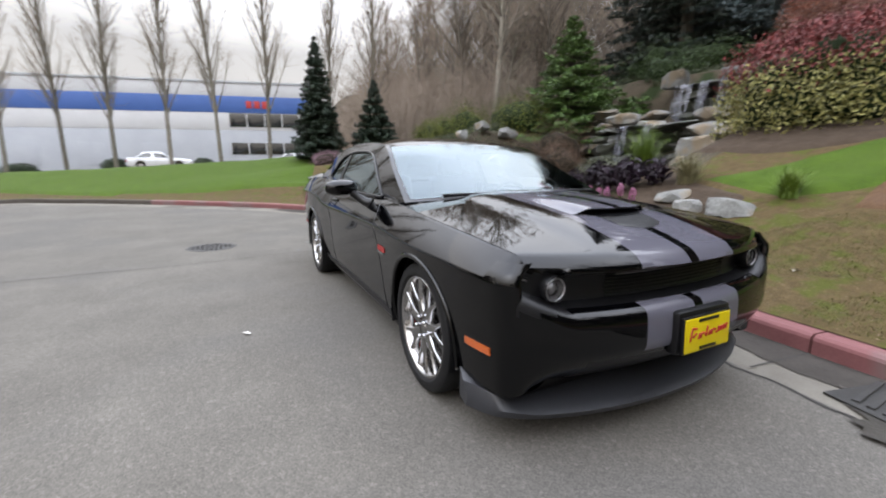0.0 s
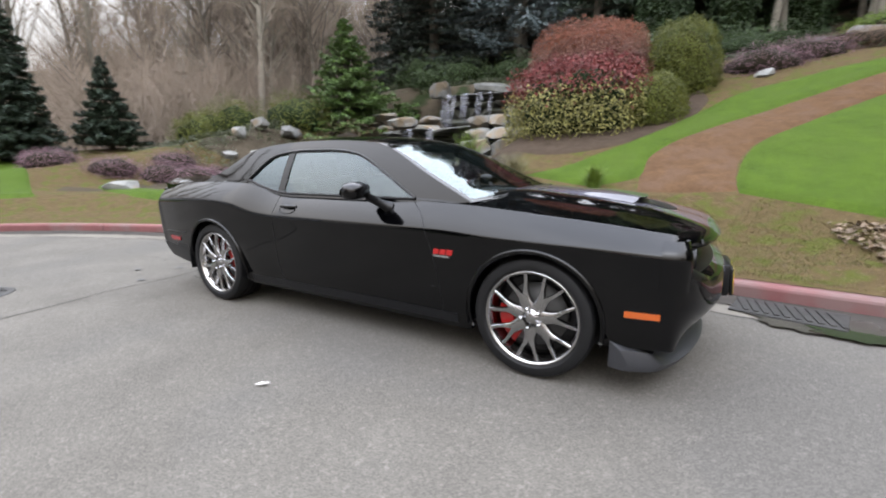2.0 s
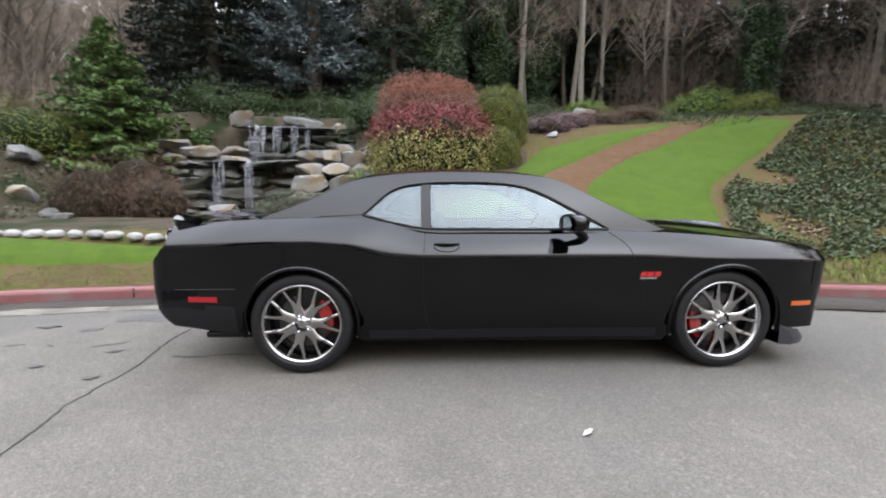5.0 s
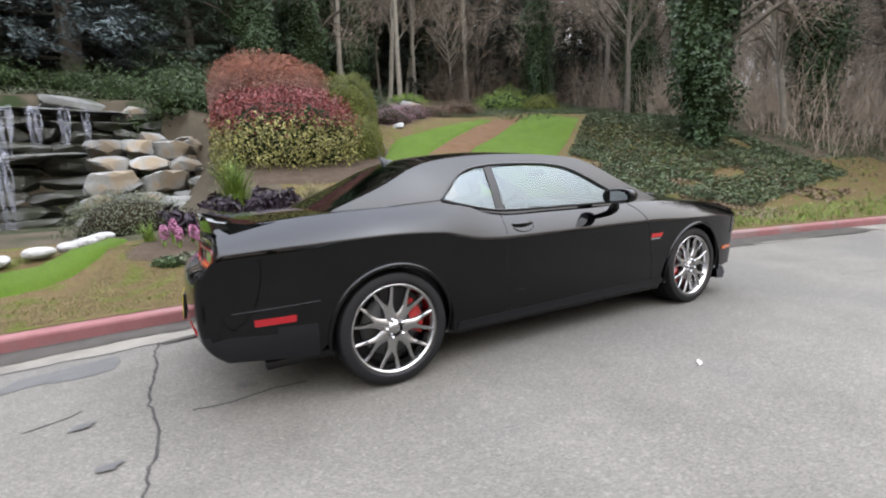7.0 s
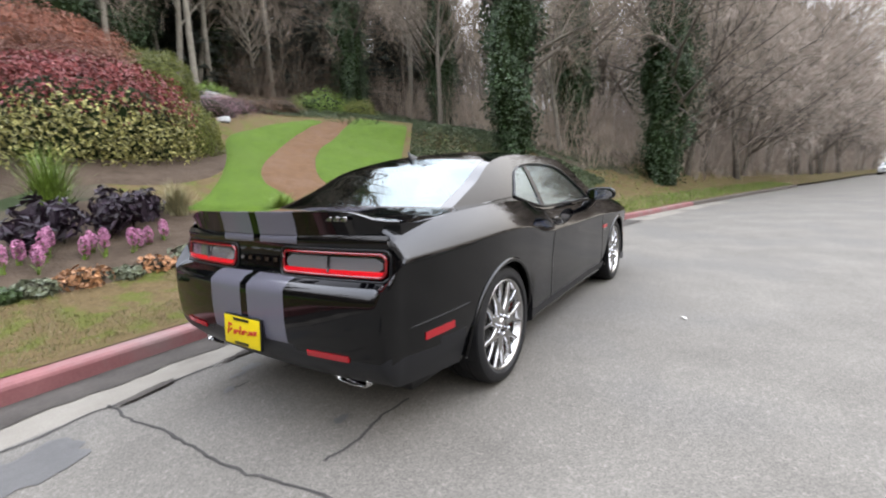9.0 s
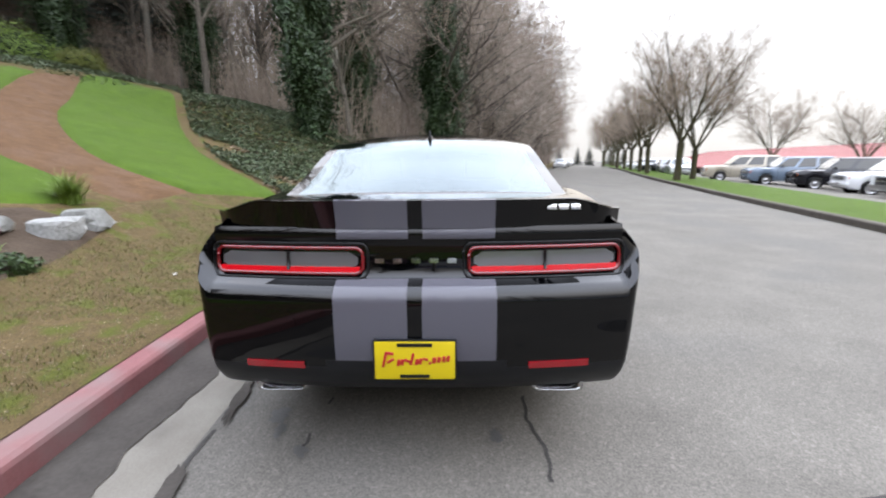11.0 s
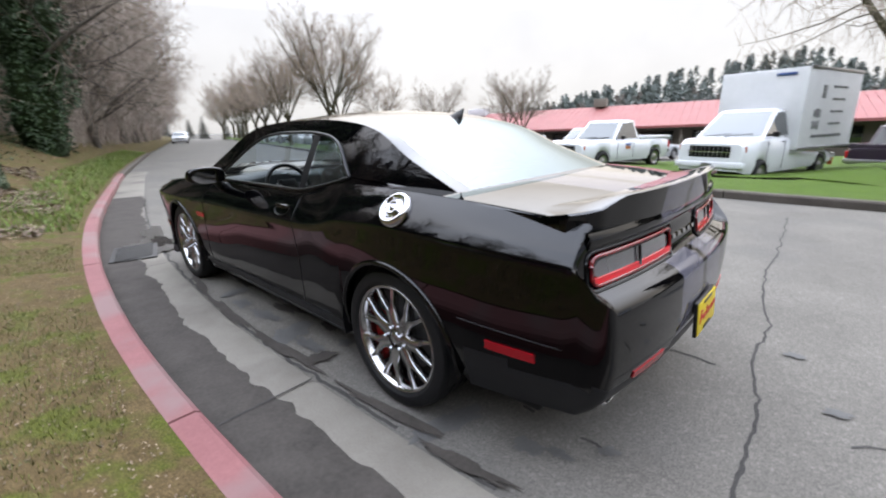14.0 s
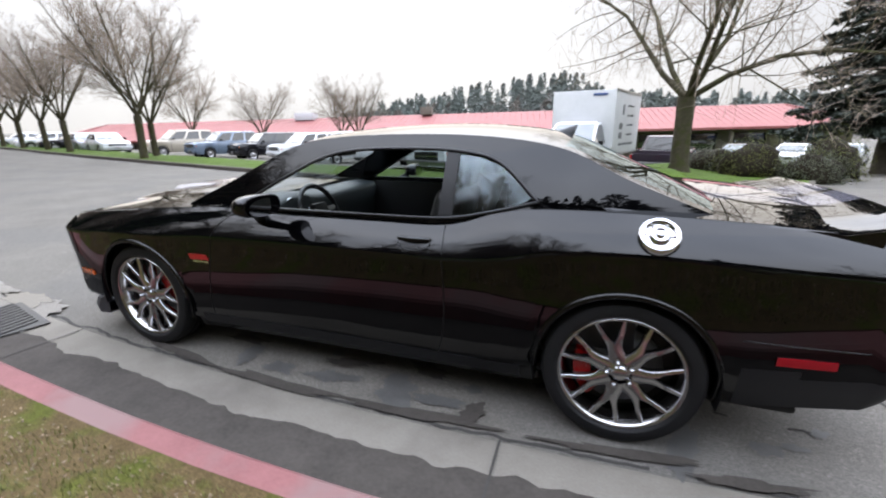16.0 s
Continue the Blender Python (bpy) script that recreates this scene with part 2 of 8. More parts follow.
def box(bm, x0, x1, y0, y1, z0, z1, bevel=0.0, segments=2, m=None):
    made = bmesh.ops.create_cube(bm, size=1)["verts"]
    bmesh.ops.scale(bm, vec=(x1 - x0, y1 - y0, z1 - z0), verts=made)
    bmesh.ops.translate(bm, vec=((x0 + x1) / 2, (y0 + y1) / 2, (z0 + z1) / 2), verts=made)
    if bevel:
        edges = list({e for v in made for e in v.link_edges})
        made = bmesh.ops.bevel(bm, geom=edges, offset=bevel, segments=segments, profile=0.6, affect="EDGES")["verts"] if edges else made
        made = list({v for v in made})
    if m is not None:
        if bevel:
            made = [v for v in bm.verts if v.tag is False and v in set(made)] or made
        bmesh.ops.transform(bm, matrix=m, verts=made)
    return bm


def box_part(name, size, material, parent=None, label="", bevel=0.01, at=(0, 0, 0), turn=(0, 0, 0), segments=2):
    """A rounded block of the given size, centred at a place."""
    bm = bmesh.new()
    bmesh.ops.create_cube(bm, size=1)
    bmesh.ops.scale(bm, vec=size, verts=bm.verts)
    if bevel:
        bmesh.ops.bevel(bm, geom=list(bm.edges), offset=min(bevel, min(size) * 0.45), segments=segments, profile=0.6, affect="EDGES")
    bmesh.ops.transform(bm, matrix=pose(*at, *turn), verts=bm.verts)
    return sharpen(part(name, bm, material, parent, label), 40)


def tube(points, radii, sides=8, close=True):
    """Verts and faces of a round tube along points."""
    pts = [Vector(p) for p in points]
    verts, faces = [], []
    up = Vector((0.13, 0.31, 0.94))
    for i, p in enumerate(pts):
        way = (pts[min(i + 1, len(pts) - 1)] - pts[max(i - 1, 0)])
        way = way.normalized() if way.length > 1e-9 else Vector((0, 0, 1))
        a = way.cross(up)
        if a.length < 0.05:
            a = way.cross(Vector((1, 0, 0)))
        a.normalize()
        b = way.cross(a)
        r = radii[i] if hasattr(radii, "__len__") else radii
        for k in range(sides):
            w = 2 * math.pi * k / sides
            verts.append(p + r * (a * math.cos(w) + b * math.sin(w)))
    faces = grid_faces(len(pts), sides, wrap=True)
    if close:
        faces += [tuple(range(sides)), tuple(range((len(pts) - 1) * sides, len(pts) * sides))[::-1]]
    return verts, faces


def tube_part(name, points, radii, material, parent=None, label="", sides=10):
    v, f = tube(points, radii, sides)
    return link(name, v, f, material, parent, label)


def lathe(profile, steps=48, axis="y"):
    """Verts and faces of a profile of (radius, along) turned about an axis."""
    verts = []
    for r, a in profile:
        for k in range(steps):
            w = 2 * math.pi * k / steps
            c, s = r * math.cos(w), r * math.sin(w)
            verts.append((c, a, s) if axis == "y" else (c, s, a) if axis == "z" else (a, c, s))
    return verts, grid_faces(len(profile), steps, wrap=True)


def spline(keys, x):
    """A smooth curve through (x, value) keys (monotone cubic)."""
    xs, ys = [k[0] for k in keys], [k[1] for k in keys]
    if x <= xs[0]:
        return ys[0]
    if x >= xs[-1]:
        return ys[-1]
    i = max(k for k in range(len(xs)) if xs[k] <= x)
    i = min(i, len(xs) - 2)

    def slope(k):
        if k in (0, len(xs) - 1):
            j = 0 if k == 0 else k - 1
            return (ys[j + 1] - ys[j]) / (xs[j + 1] - xs[j])
        a, b = (ys[k] - ys[k - 1]) / (xs[k] - xs[k - 1]), (ys[k + 1] - ys[k]) / (xs[k + 1] - xs[k])
        return 0.0 if a * b <= 0 else 2 * a * b / (a + b)

    h = xs[i + 1] - xs[i]
    u = (x - xs[i]) / h
    return ((1 + 2 * u) * (1 - u) ** 2 * ys[i] + u * (1 - u) ** 2 * h * slope(i) + u * u * (3 - 2 * u) * ys[i + 1] + u * u * (u - 1) * h * slope(i + 1))


# ---- the lie of the land ----
# near kerb line (face of the kerb, seen from above), and the far one
KERB = [(-40, -42), (-24, -22), (-14.5, -8), (-12.9, -5.4), (-11.3, -3.2), (-9.6, -1.2), (-8.2, -0.05), (-6.3, 0.85), (-4.9, 1.3),
        (-3.3, 1.52), (-0.5, 1.64), (1.7, 1.53), (3.8, 1.27), (5.9, 0.88), (9.7, 0.02), (15.7, -1.45), (29, -5.2), (46, -10.5), (160, -45)]
FAR_KERB = [(-26, -60), (-14, -30), (-9.5, -18), (-7.3, -12.5), (-6.6, -9.5), (-5.6, -7.5), (-4.4, -6.75), (-2.6, -6.7), (-1.1, -6.8), (1.5, -7.0), (5, -7.8), (9.1, -8.8), (14, -10.1),
            (21.3, -12.1), (33.5, -15.7), (47.6, -20.1), (76, -28.2), (160, -54)]


def smooth_line(points, step):
    """A dense polyline through the points (Catmull-Rom), about step metres apart, as an array of x, y."""
    p = np.array(points, float)
    p = np.vstack([2 * p[0] - p[1], p, 2 * p[-1] - p[-2]])
    out = []
    for a, b, c, d in zip(p[:-3], p[1:-2], p[2:-1], p[3:]):
        n = max(2, int(np.linalg.norm(c - b) / step))
        for u in np.arange(n) / n:
            out.append(0.5 * (2 * b + (c - a) * u + (2 * a - 5 * b + 4 * c - d) * u**2 + (3 * b - a - 3 * c + d) * u**3))
    return np.array(out + [p[-2]])


def normals_of(line):
    """Left-hand normals of a polyline."""
    t = np.gradient(line, axis=0)
    t /= np.linalg.norm(t, axis=1)[:, None]
    return np.stack([-t[:, 1], t[:, 0]], 1)


def ramp(v, a, b):
    u = min(1.0, max(0.0, (v - a) / (b - a)))
    return u * u * (3 - 2 * u)


NEAR = smooth_line(KERB, 0.25)
NEAR_N = normals_of(NEAR)


def beyond_kerb(x, y):
    """Metres by which a place lies on the garden side of the near kerb (negative on the road)."""
    k = int(np.argmin((NEAR[:, 0] - x) ** 2 + (NEAR[:, 1] - y) ** 2))
    return float((x - NEAR[k, 0]) * NEAR_N[k, 0] + (y - NEAR[k, 1]) * NEAR_N[k, 1])


FALL_V, FALL_Z = (0.5, 8, 16, 40, 400), (0, -0.5, -0.9, -1.7, -3.0)


def road_z(x, y):
    """Height of the carriageway: level along the road, falling gently behind the car and from the far kerb down to the car park."""
    over = -y - 6.9 - 0.29 * min(max(x, 0.0), 90.0)
    return 0.010 * max(0.0, -x - 4.5) * (1 if x > -30 else 30 / -x) + float(np.interp(over, FALL_V, FALL_Z))


SLOPE_D = (0, 0.2, 1.2, 3.0, 6.3, 8.7, 10.5, 14.0, 17.0, 20.0, 30.0, 60.0, 400)
SLOPE_Z = (0.14, 0.15, 0.30, 0.95, 2.15, 3.2, 3.85, 4.65, 5.4, 6.3, 11.5, 25.0, 40.0)


def garden_z(x, y, d=None):
    """Height of the garden bank."""
    d = beyond_kerb(x, y) if d is None else d
    z = float(np.interp(d, SLOPE_D, SLOPE_Z)) - 0.15
    steep = 1 + 0.35 * ramp(x, 8, 11) * (1 - ramp(d, 6, 10)) - 0.75 * ramp(x, 20, 60)
    west = 1 - 0.5 * ramp(-x, 11, 16)
    z = z * steep * west
    level = ramp(-x, 17, 25) * (1 - ramp(y, 7, 18))
    z = z * (1 - level) + min(z, 0.75) * level
    brink = 10.4 + 3.2 * ramp(-x, 2.6, 3.9)
    pond = ramp(-x, 1.2, 3.6) * (1 - ramp(-x, 10.8, 13.8)) * (1 - ramp(y, brink, brink + 1.3))
    z = z * (1 - pond) + min(z, 0.40 + 0.02 * d) * pond
    return z + 0.15 + min(0.0, road_z(x, min(y, -4)) if x < -4.5 else 0.0)


def ground_z(x, y):
    d = beyond_kerb(x, y)
    return garden_z(x, y, d) if d > 0 else road_z(x, y)


ASPHALT = surface("asphalt", (0.164, 0.151, 0.131), (0.270, 0.250, 0.218), 0.9, 0.88, 0.35, 0.012, third=(0.195, 0.183, 0.164), depth=0.004, specks=0.22, pebbles=0.2)
CONCRETE = surface("gutter_concrete", (0.25, 0.225, 0.19), (0.38, 0.35, 0.30), 0.5, 0.85, 0.3, 0.01, third=(0.2, 0.18, 0.155), depth=0.004)
RED_KERB = surface("worn_red_kerb_paint", (0.25, 0.075, 0.075), (0.37, 0.135, 0.132), 0.25, 0.8, 0.3, 0.015, third=(0.29, 0.165, 0.155), depth=0.004)
GREY_KERB = surface("old_kerb_concrete", (0.10, 0.085, 0.07), (0.2, 0.175, 0.15), 0.3, 0.85, 0.3, 0.02)
EARTH = surface("mossy_earth", (0.088, 0.060, 0.024), (0.205, 0.142, 0.066), 0.10, 0.95, 1.0, 0.012, third=(0.11, 0.12, 0.022), depth=0.02, specks=0.35)
BARK = surface("bark_mulch_path", (0.105, 0.056, 0.027), (0.225, 0.125, 0.062), 0.18, 0.95, 1.0, 0.02, third=(0.18, 0.105, 0.062), depth=0.02, specks=0.35)
LAWN = surface("lawn", (0.053, 0.105, 0.008), (0.115, 0.195, 0.016), 0.35, 0.9, 1.0, 0.015, third=(0.088, 0.15, 0.015), depth=0.03, specks=0.3)

# the base sheet: carriageway, junction and car park, out to the horizon
xs = np.unique(np.r_[-900, -300, -120, np.arange(-60, -14, 3), np.arange(-14, 16, 0.5), np.arange(16, 62, 3), 120, 300, 900])
ys = np.unique(np.r_[-900, -300, -120, np.arange(-60, -12, 3), np.arange(-12, 4, 0.5), 10, 40, 120, 300, 900])
base = [(x, y, road_z(x, y) if y < 3 else -0.6) for y in ys for x in xs]
road = link("road", base, grid_faces(len(ys), len(xs)), ASPHALT)
tagged(road, "grey weathered asphalt road beside the kerb", "road", kind="structure")

# the garden bank, from behind the near kerb up into the woods
outs = np.r_[0.14, 0.3, 0.5, 0.8, np.arange(1.2, 22, 0.45), 24, 27, 30, 36, 45, 60, 90, 150, 400]
take = [k for k in range(0, len(NEAR), 2) if -30 < NEAR[k, 0] < 120]
bank = []
for d in outs:
    for k in take:
        x, y = NEAR[k] + d * NEAR_N[k]
        bump = 0.03 * noise.noise((x * 0.9, y * 0.9, 0)) + 0.12 * noise.noise((x * 0.22, y * 0.22, 5)) * ramp(d, 3, 9)
        bank.append((x, y, garden_z(x, y, d) + (bump * ramp(d, 0.3, 1.0))))
FLOOR = surface("woodland_floor", (0.05, 0.04, 0.026), (0.15, 0.118, 0.08), 0.5, 0.95, 0.9, 0.03, third=(0.03, 0.045, 0.014), depth=0.03)
ground = link("ground", bank, grid_faces(len(outs), len(take), flip=True), [EARTH, FLOOR])
for poly in ground.data.polygons:
    x, y, z = poly.center
    d = beyond_kerb(x, y)
    if d > 3.4 + 1.2 * noise.noise((x * 0.4, y * 0.4, 3)) and not (x < -11.5 and y < 6) and not (-1 < x < 12.5 and d < 12.5):
        poly.material_index = 1
tagged(ground, "mossy brown earth bank rising into the woods", "ground", kind="structure")


def kerb_run(name, line, normals, k0, k1, material, label, width=0.15, height=0.14, side=1, drop=road_z):
    """A length of kerb with a rounded front edge, standing on the road's edge."""
    shape = [(0.0, -0.12), (0.0, height - 0.035), (0.008, height - 0.015), (0.03, height), (width, height), (width, -0.12)]
    verts = []
    for k in range(k0, k1 + 1):
        gap = 0.03 if k == k0 else -0.03 if k == k1 else 0.0
        along = line[min(k + 1, len(line) - 1)] - line[k - 1 if k else 0]
        for o, z in shape:
            x, y = line[k] + side * o * normals[k] + gap * 0.25 * along / np.linalg.norm(along)
            verts.append((x, y, drop(*line[k]) + z))
    return link(name, verts, grid_faces(k1 - k0 + 1, len(shape), flip=side > 0) + [tuple(range(len(shape)))[::-1], tuple(range((k1 - k0) * len(shape), (k1 - k0 + 1) * len(shape)))], material, None, label, smooth=False)


JOINT = [k for k in range(len(NEAR)) if -15 < NEAR[k, 0] < 30]
kerb = thing("kerb", "worn red painted concrete kerb along the garden", "kerb")
kerb["kind"] = "structure"
k = JOINT[0]
while k < JOINT[-1]:
    e = min(k + 12, JOINT[-1])
    seg = kerb_run("kerb_stone", NEAR, NEAR_N, k, e, RED_KERB if -13 < NEAR[k, 0] < 13 else GREY_KERB, "")
    seg.parent = kerb
    k = e
far_line = smooth_line(FAR_KERB, 0.25)
FAR_N = normals_of(far_line)
opposite = thing("kerb", "stained grey concrete kerb along the grass verge", "kerb")
opposite["kind"] = "structure"
k = 0
while k < len(far_line) - 1 and far_line[k, 0] < 60:
    e = min(k + 12, len(far_line) - 1)
    seg = kerb_run("kerb_stone", far_line, FAR_N, k, e, GREY_KERB, "", side=-1)
    seg.parent = opposite
    k = e

# concrete gutter along the near kerb
pan = []
sel = [k for k in JOINT if NEAR[k, 0] < 16]
for k in sel:
    for o, z in ((0.0, 0.006), (-0.22, 0.004), (-0.52, 0.012), (-0.56, 0.0)):
        x, y = NEAR[k] + o * NEAR_N[k]
        pan.append((x, y, road_z(x, y) + z))
gutter = link("gutter", pan, grid_faces(len(sel), 4, flip=False), CONCRETE)
tagged(gutter, "stained pale concrete gutter beside the red kerb", "gutter", kind="structure")

DAMP = surface("damp_silt", (0.06, 0.053, 0.046), (0.125, 0.11, 0.096), 0.22, 0.88, 0.15, 0.02, depth=0.003)
wet = []
edge_line = smooth_line([tuple(NEAR[k]) for k in JOINT if -9 < NEAR[k, 0] < 9][::4], 0.05)
edge_n = normals_of(edge_line)
for k in range(len(edge_line)):
    s = k * 0.05
    wide = 0.33 + 0.09 * noise.noise((s * 0.7, 0, 0)) + 0.06 * noise.noise((s * 2.6, 0, 7)) + 0.035 * noise.noise((s * 9, 3, 7)) + 0.22 * ramp(edge_line[k, 0], 2.9, 3.5)
    for u in (0.0, 0.5, 1.0):
        x, y = edge_line[k] - u * wide * edge_n[k]
        wet.append((x, y, road_z(x, y) + 0.013 + (0.002 if u < 1 else 0)))
stain = link("gutter_stain", wet, grid_faces(len(edge_line), 3), DAMP)
tagged(stain, "dark damp silt lying along the gutter", "stain", kind="structure")

# grass verge over the road
def verge_z(x, y, d):
    return road_z(x, y) + 0.13 + ramp(d, 0.3, 2.5) * 0.05 + 0.38 * ramp(-x, 1.0, 4.5) * ramp(d, 2.0, 6.0) * (1 - ramp(d, 9.0, 14))


fk = [k for k in range(0, len(far_line)) if -20 < far_line[k, 0] < 100]
dv = np.r_[0.14, 0.4, np.arange(0.8, 4.4, 0.5)]
verge = []
for u in range(14):
    for k in fk:
        x0 = far_line[k, 0]
        deep = 3.6 + 11 * ramp(-x0, 1.8, 4.5)
        d = 0.14 + (deep - 0.14) * (u / 13) ** 1.3
        x, y = far_line[k] - d * FAR_N[k]
        z = verge_z(x, y, d) + 0.03 * noise.noise((x, y, 2)) - (0.3 if u == 13 else 0)
        verge.append((x, y, z))
verge_ob = link("verge", verge, grid_faces(14, len(fk)), LAWN)
tagged(verge_ob, "mown green grass verge beside the car park", "grass", kind="structure")


def sheet_between(name, left, right, lift, material, label, category, cells=0.22):
    """Lays a sheet on the bank between two edge lines."""
    a, b = smooth_line(left, 0.2), smooth_line(right, 0.2)
    n = max(len(a), len(b))
    pick = lambda p: np.array([p[min(len(p) - 1, int(round(i * (len(p) - 1) / (n - 1))))] for i in range(n)])  # noqa: E731
    a, b = pick(a), pick(b)
    m = max(3, int(np.linalg.norm(a - b, axis=1).max() / cells))
    verts = []
    for u in np.linspace(0, 1, m + 1):
        for i in range(n):
            x, y = a[i] * (1 - u) + b[i] * u
            edge = min(u, 1 - u, i / (n - 1), 1 - i / (n - 1))
            verts.append((x, y, garden_z(x, y) + (0.03 * noise.noise((x * 0.9, y * 0.9, 0)) + 0.12 * noise.noise((x * 0.22, y * 0.22, 5)) * ramp(beyond_kerb(x, y), 3, 9)) * ramp(beyond_kerb(x, y), 0.3, 1.0) + (lift if edge > 1e-6 else -0.06)))
    ob = link(name, verts, grid_faces(m + 1, n), material)
    return tagged(ob, label, category, kind="structure")


PATH_LEFT = [(1.3, 3.9), (1.25, 4.7), (1.3, 5.6), (2.05, 6.75), (4.0, 8.4), (7.4, 10.8)]
PATH_RIGHT = [(2.85, 3.9), (2.8, 4.5), (3.0, 5.6), (3.7, 6.6), (4.8, 7.7), (6.7, 8.95), (9.3, 10.75)]
sheet_between("path", PATH_LEFT, PATH_RIGHT, 0.03, BARK, "winding reddish bark-mulch path up the bank", "path")
sheet_between("lawn", [(-0.8, 4.7), (0.1, 5.4), (1.0, 6.4), (1.95, 7.9), (2.65, 8.9), (4.0, 9.6), (7.3, 11.0)], [(0.7, 4.1), (1.5, 4.6), (1.55, 5.6), (2.25, 6.65), (4.2, 8.3), (7.7, 10.7)], 0.05, LAWN, "bright green mown lawn beside the bark path", "grass")
sheet_between("lawn", [(2.65, 3.9), (2.6, 4.5), (2.8, 5.7), (3.5, 6.7), (4.6, 7.8), (6.5, 9.05), (9.1, 10.85), (10.1, 10.9)], [(4.1, 3.1), (4.6, 3.5), (5.5, 5.15), (6.4, 6.0), (8.2, 7.35), (10.1, 8.6), (10.75, 9.5), (10.6, 10.5)], 0.05, LAWN, "bright green mown lawn on the bank", "grass")
sheet_between("lawn", [(-11.5, 2.0), (-9.5, 1.6), (-7.4, 1.9), (-5.4, 2.3), (-4.0, 2.65), (-3.6, 3.3), (-3.4, 4.6)], [(-12.0, 2.5), (-9.6, 2.8), (-7.4, 3.0), (-5.6, 3.05), (-4.45, 3.15), (-4.0, 3.5), (-3.8, 5.2)], 0.05, LAWN, "narrow green lawn strip between kerb and pond", "grass")
sheet_between("lawn", [(-30, -24), (-15.6, -7.5), (-13.9, -4.8), (-12.4, -2.6), (-11.4, -0.6), (-10.5, 0.6)], [(-44, -20), (-26, -8), (-23, -3), (-22, 0), (-21, 2), (-15.5, 1.8)], 0.05, LAWN, "rising lawn towards the blue-banded building", "grass", 0.6)


# ---- the parked coupe ----
AXLE, TYRE_R, ARCH_R = 1.473, 0.354, 0.386
HALF_WIDTH = [(-2.6, 0.84), (-2.3, 0.895), (-1.9, 0.94), (-1.5, 0.957), (-1.1, 0.945), (-0.6, 0.925), (0.3, 0.925), (0.9, 0.938), (1.45, 0.952), (1.9, 0.93), (2.2, 0.885), (2.5, 0.80)]
CREASE_Z = [(-2.6, 0.885), (-2.2, 0.905), (-1.5, 0.925), (-1.15, 0.905), (-0.85, 0.84), (-0.6, 0.825), (0.8, 0.822), (1.3, 0.80), (1.8, 0.79), (2.3, 0.765)]
BELT_Z = [(-2.6, 1.0), (-2.3, 1.03), (-1.9, 1.062), (-1.4, 1.078), (-1.05, 1.07), (-0.6, 0.99), (0.6, 0.982), (1.0, 0.972), (1.4, 0.945), (1.8, 0.91), (2.1, 0.872), (2.3, 0.83), (2.45, 0.795)]
SILL_Z = [(-2.6, 0.36), (-2.0, 0.29), (-1.0, 0.215), (1.0, 0.20), (1.8, 0.27), (1.95, 0.285), (2.45, 0.29)]
LEAN_IN = [(0.0, 0.0), (0.03, 0.005), (0.12, 0.014), (0.25, 0.024), (0.40, 0.034), (0.50, 0.048), (0.58, 0.072), (0.70, 0.11)]
REAR_X = [(0.30, -2.40), (0.38, -2.50), (0.46, -2.545), (0.60, -2.56), (0.74, -2.555), (0.782, -2.54), (0.80, -2.475), (0.83, -2.452), (0.94, -2.44), (0.965, -2.452), (1.02, -2.43)]
FRONT_X = [(0.24, 2.13), (0.30, 2.22), (0.36, 2.31), (0.42, 2.37), (0.5, 2.405), (0.6, 2.4), (0.635, 2.385), (0.648, 2.37), (0.66, 2.27), (0.7, 2.26), (0.77, 2.27), (0.787, 2.34), (0.8, 2.355), (0.83, 2.335)]


def arch_z(x):
    """Lower edge of the flank: the sill, or the wheel arch above it."""
    low = spline(SILL_Z, x)
    for xc in (AXLE, -AXLE):
        if abs(x - xc) < ARCH_R:
            low = max(low, 0.362 + math.sqrt(ARCH_R**2 - (x - xc) ** 2))
    return low


def flank_y(x, z):
    """Half width of the body at a place on its side."""
    w, c, belt = spline(HALF_WIDTH, x), spline(CREASE_Z, x), spline(BELT_Z, x)
    if z <= c:
        return w - spline(LEAN_IN, c - z)
    u = (z - c) / max(0.02, belt - c)
    return w - 0.078 * u - 0.035 * u * u


def end_x(y, z, front):
    """Front or rear face of the body."""
    bow = abs(y) / 0.9
    if front:
        return spline(FRONT_X, z) - 0.19 * bow**2.4
    return spline(REAR_X, z) + 0.085 * bow**2.4


def corner(a, b, c, u):
    return tuple((1 - u) ** 2 * p + 2 * u * (1 - u) * q + u * u * r for p, q, r in zip(a, b, c))


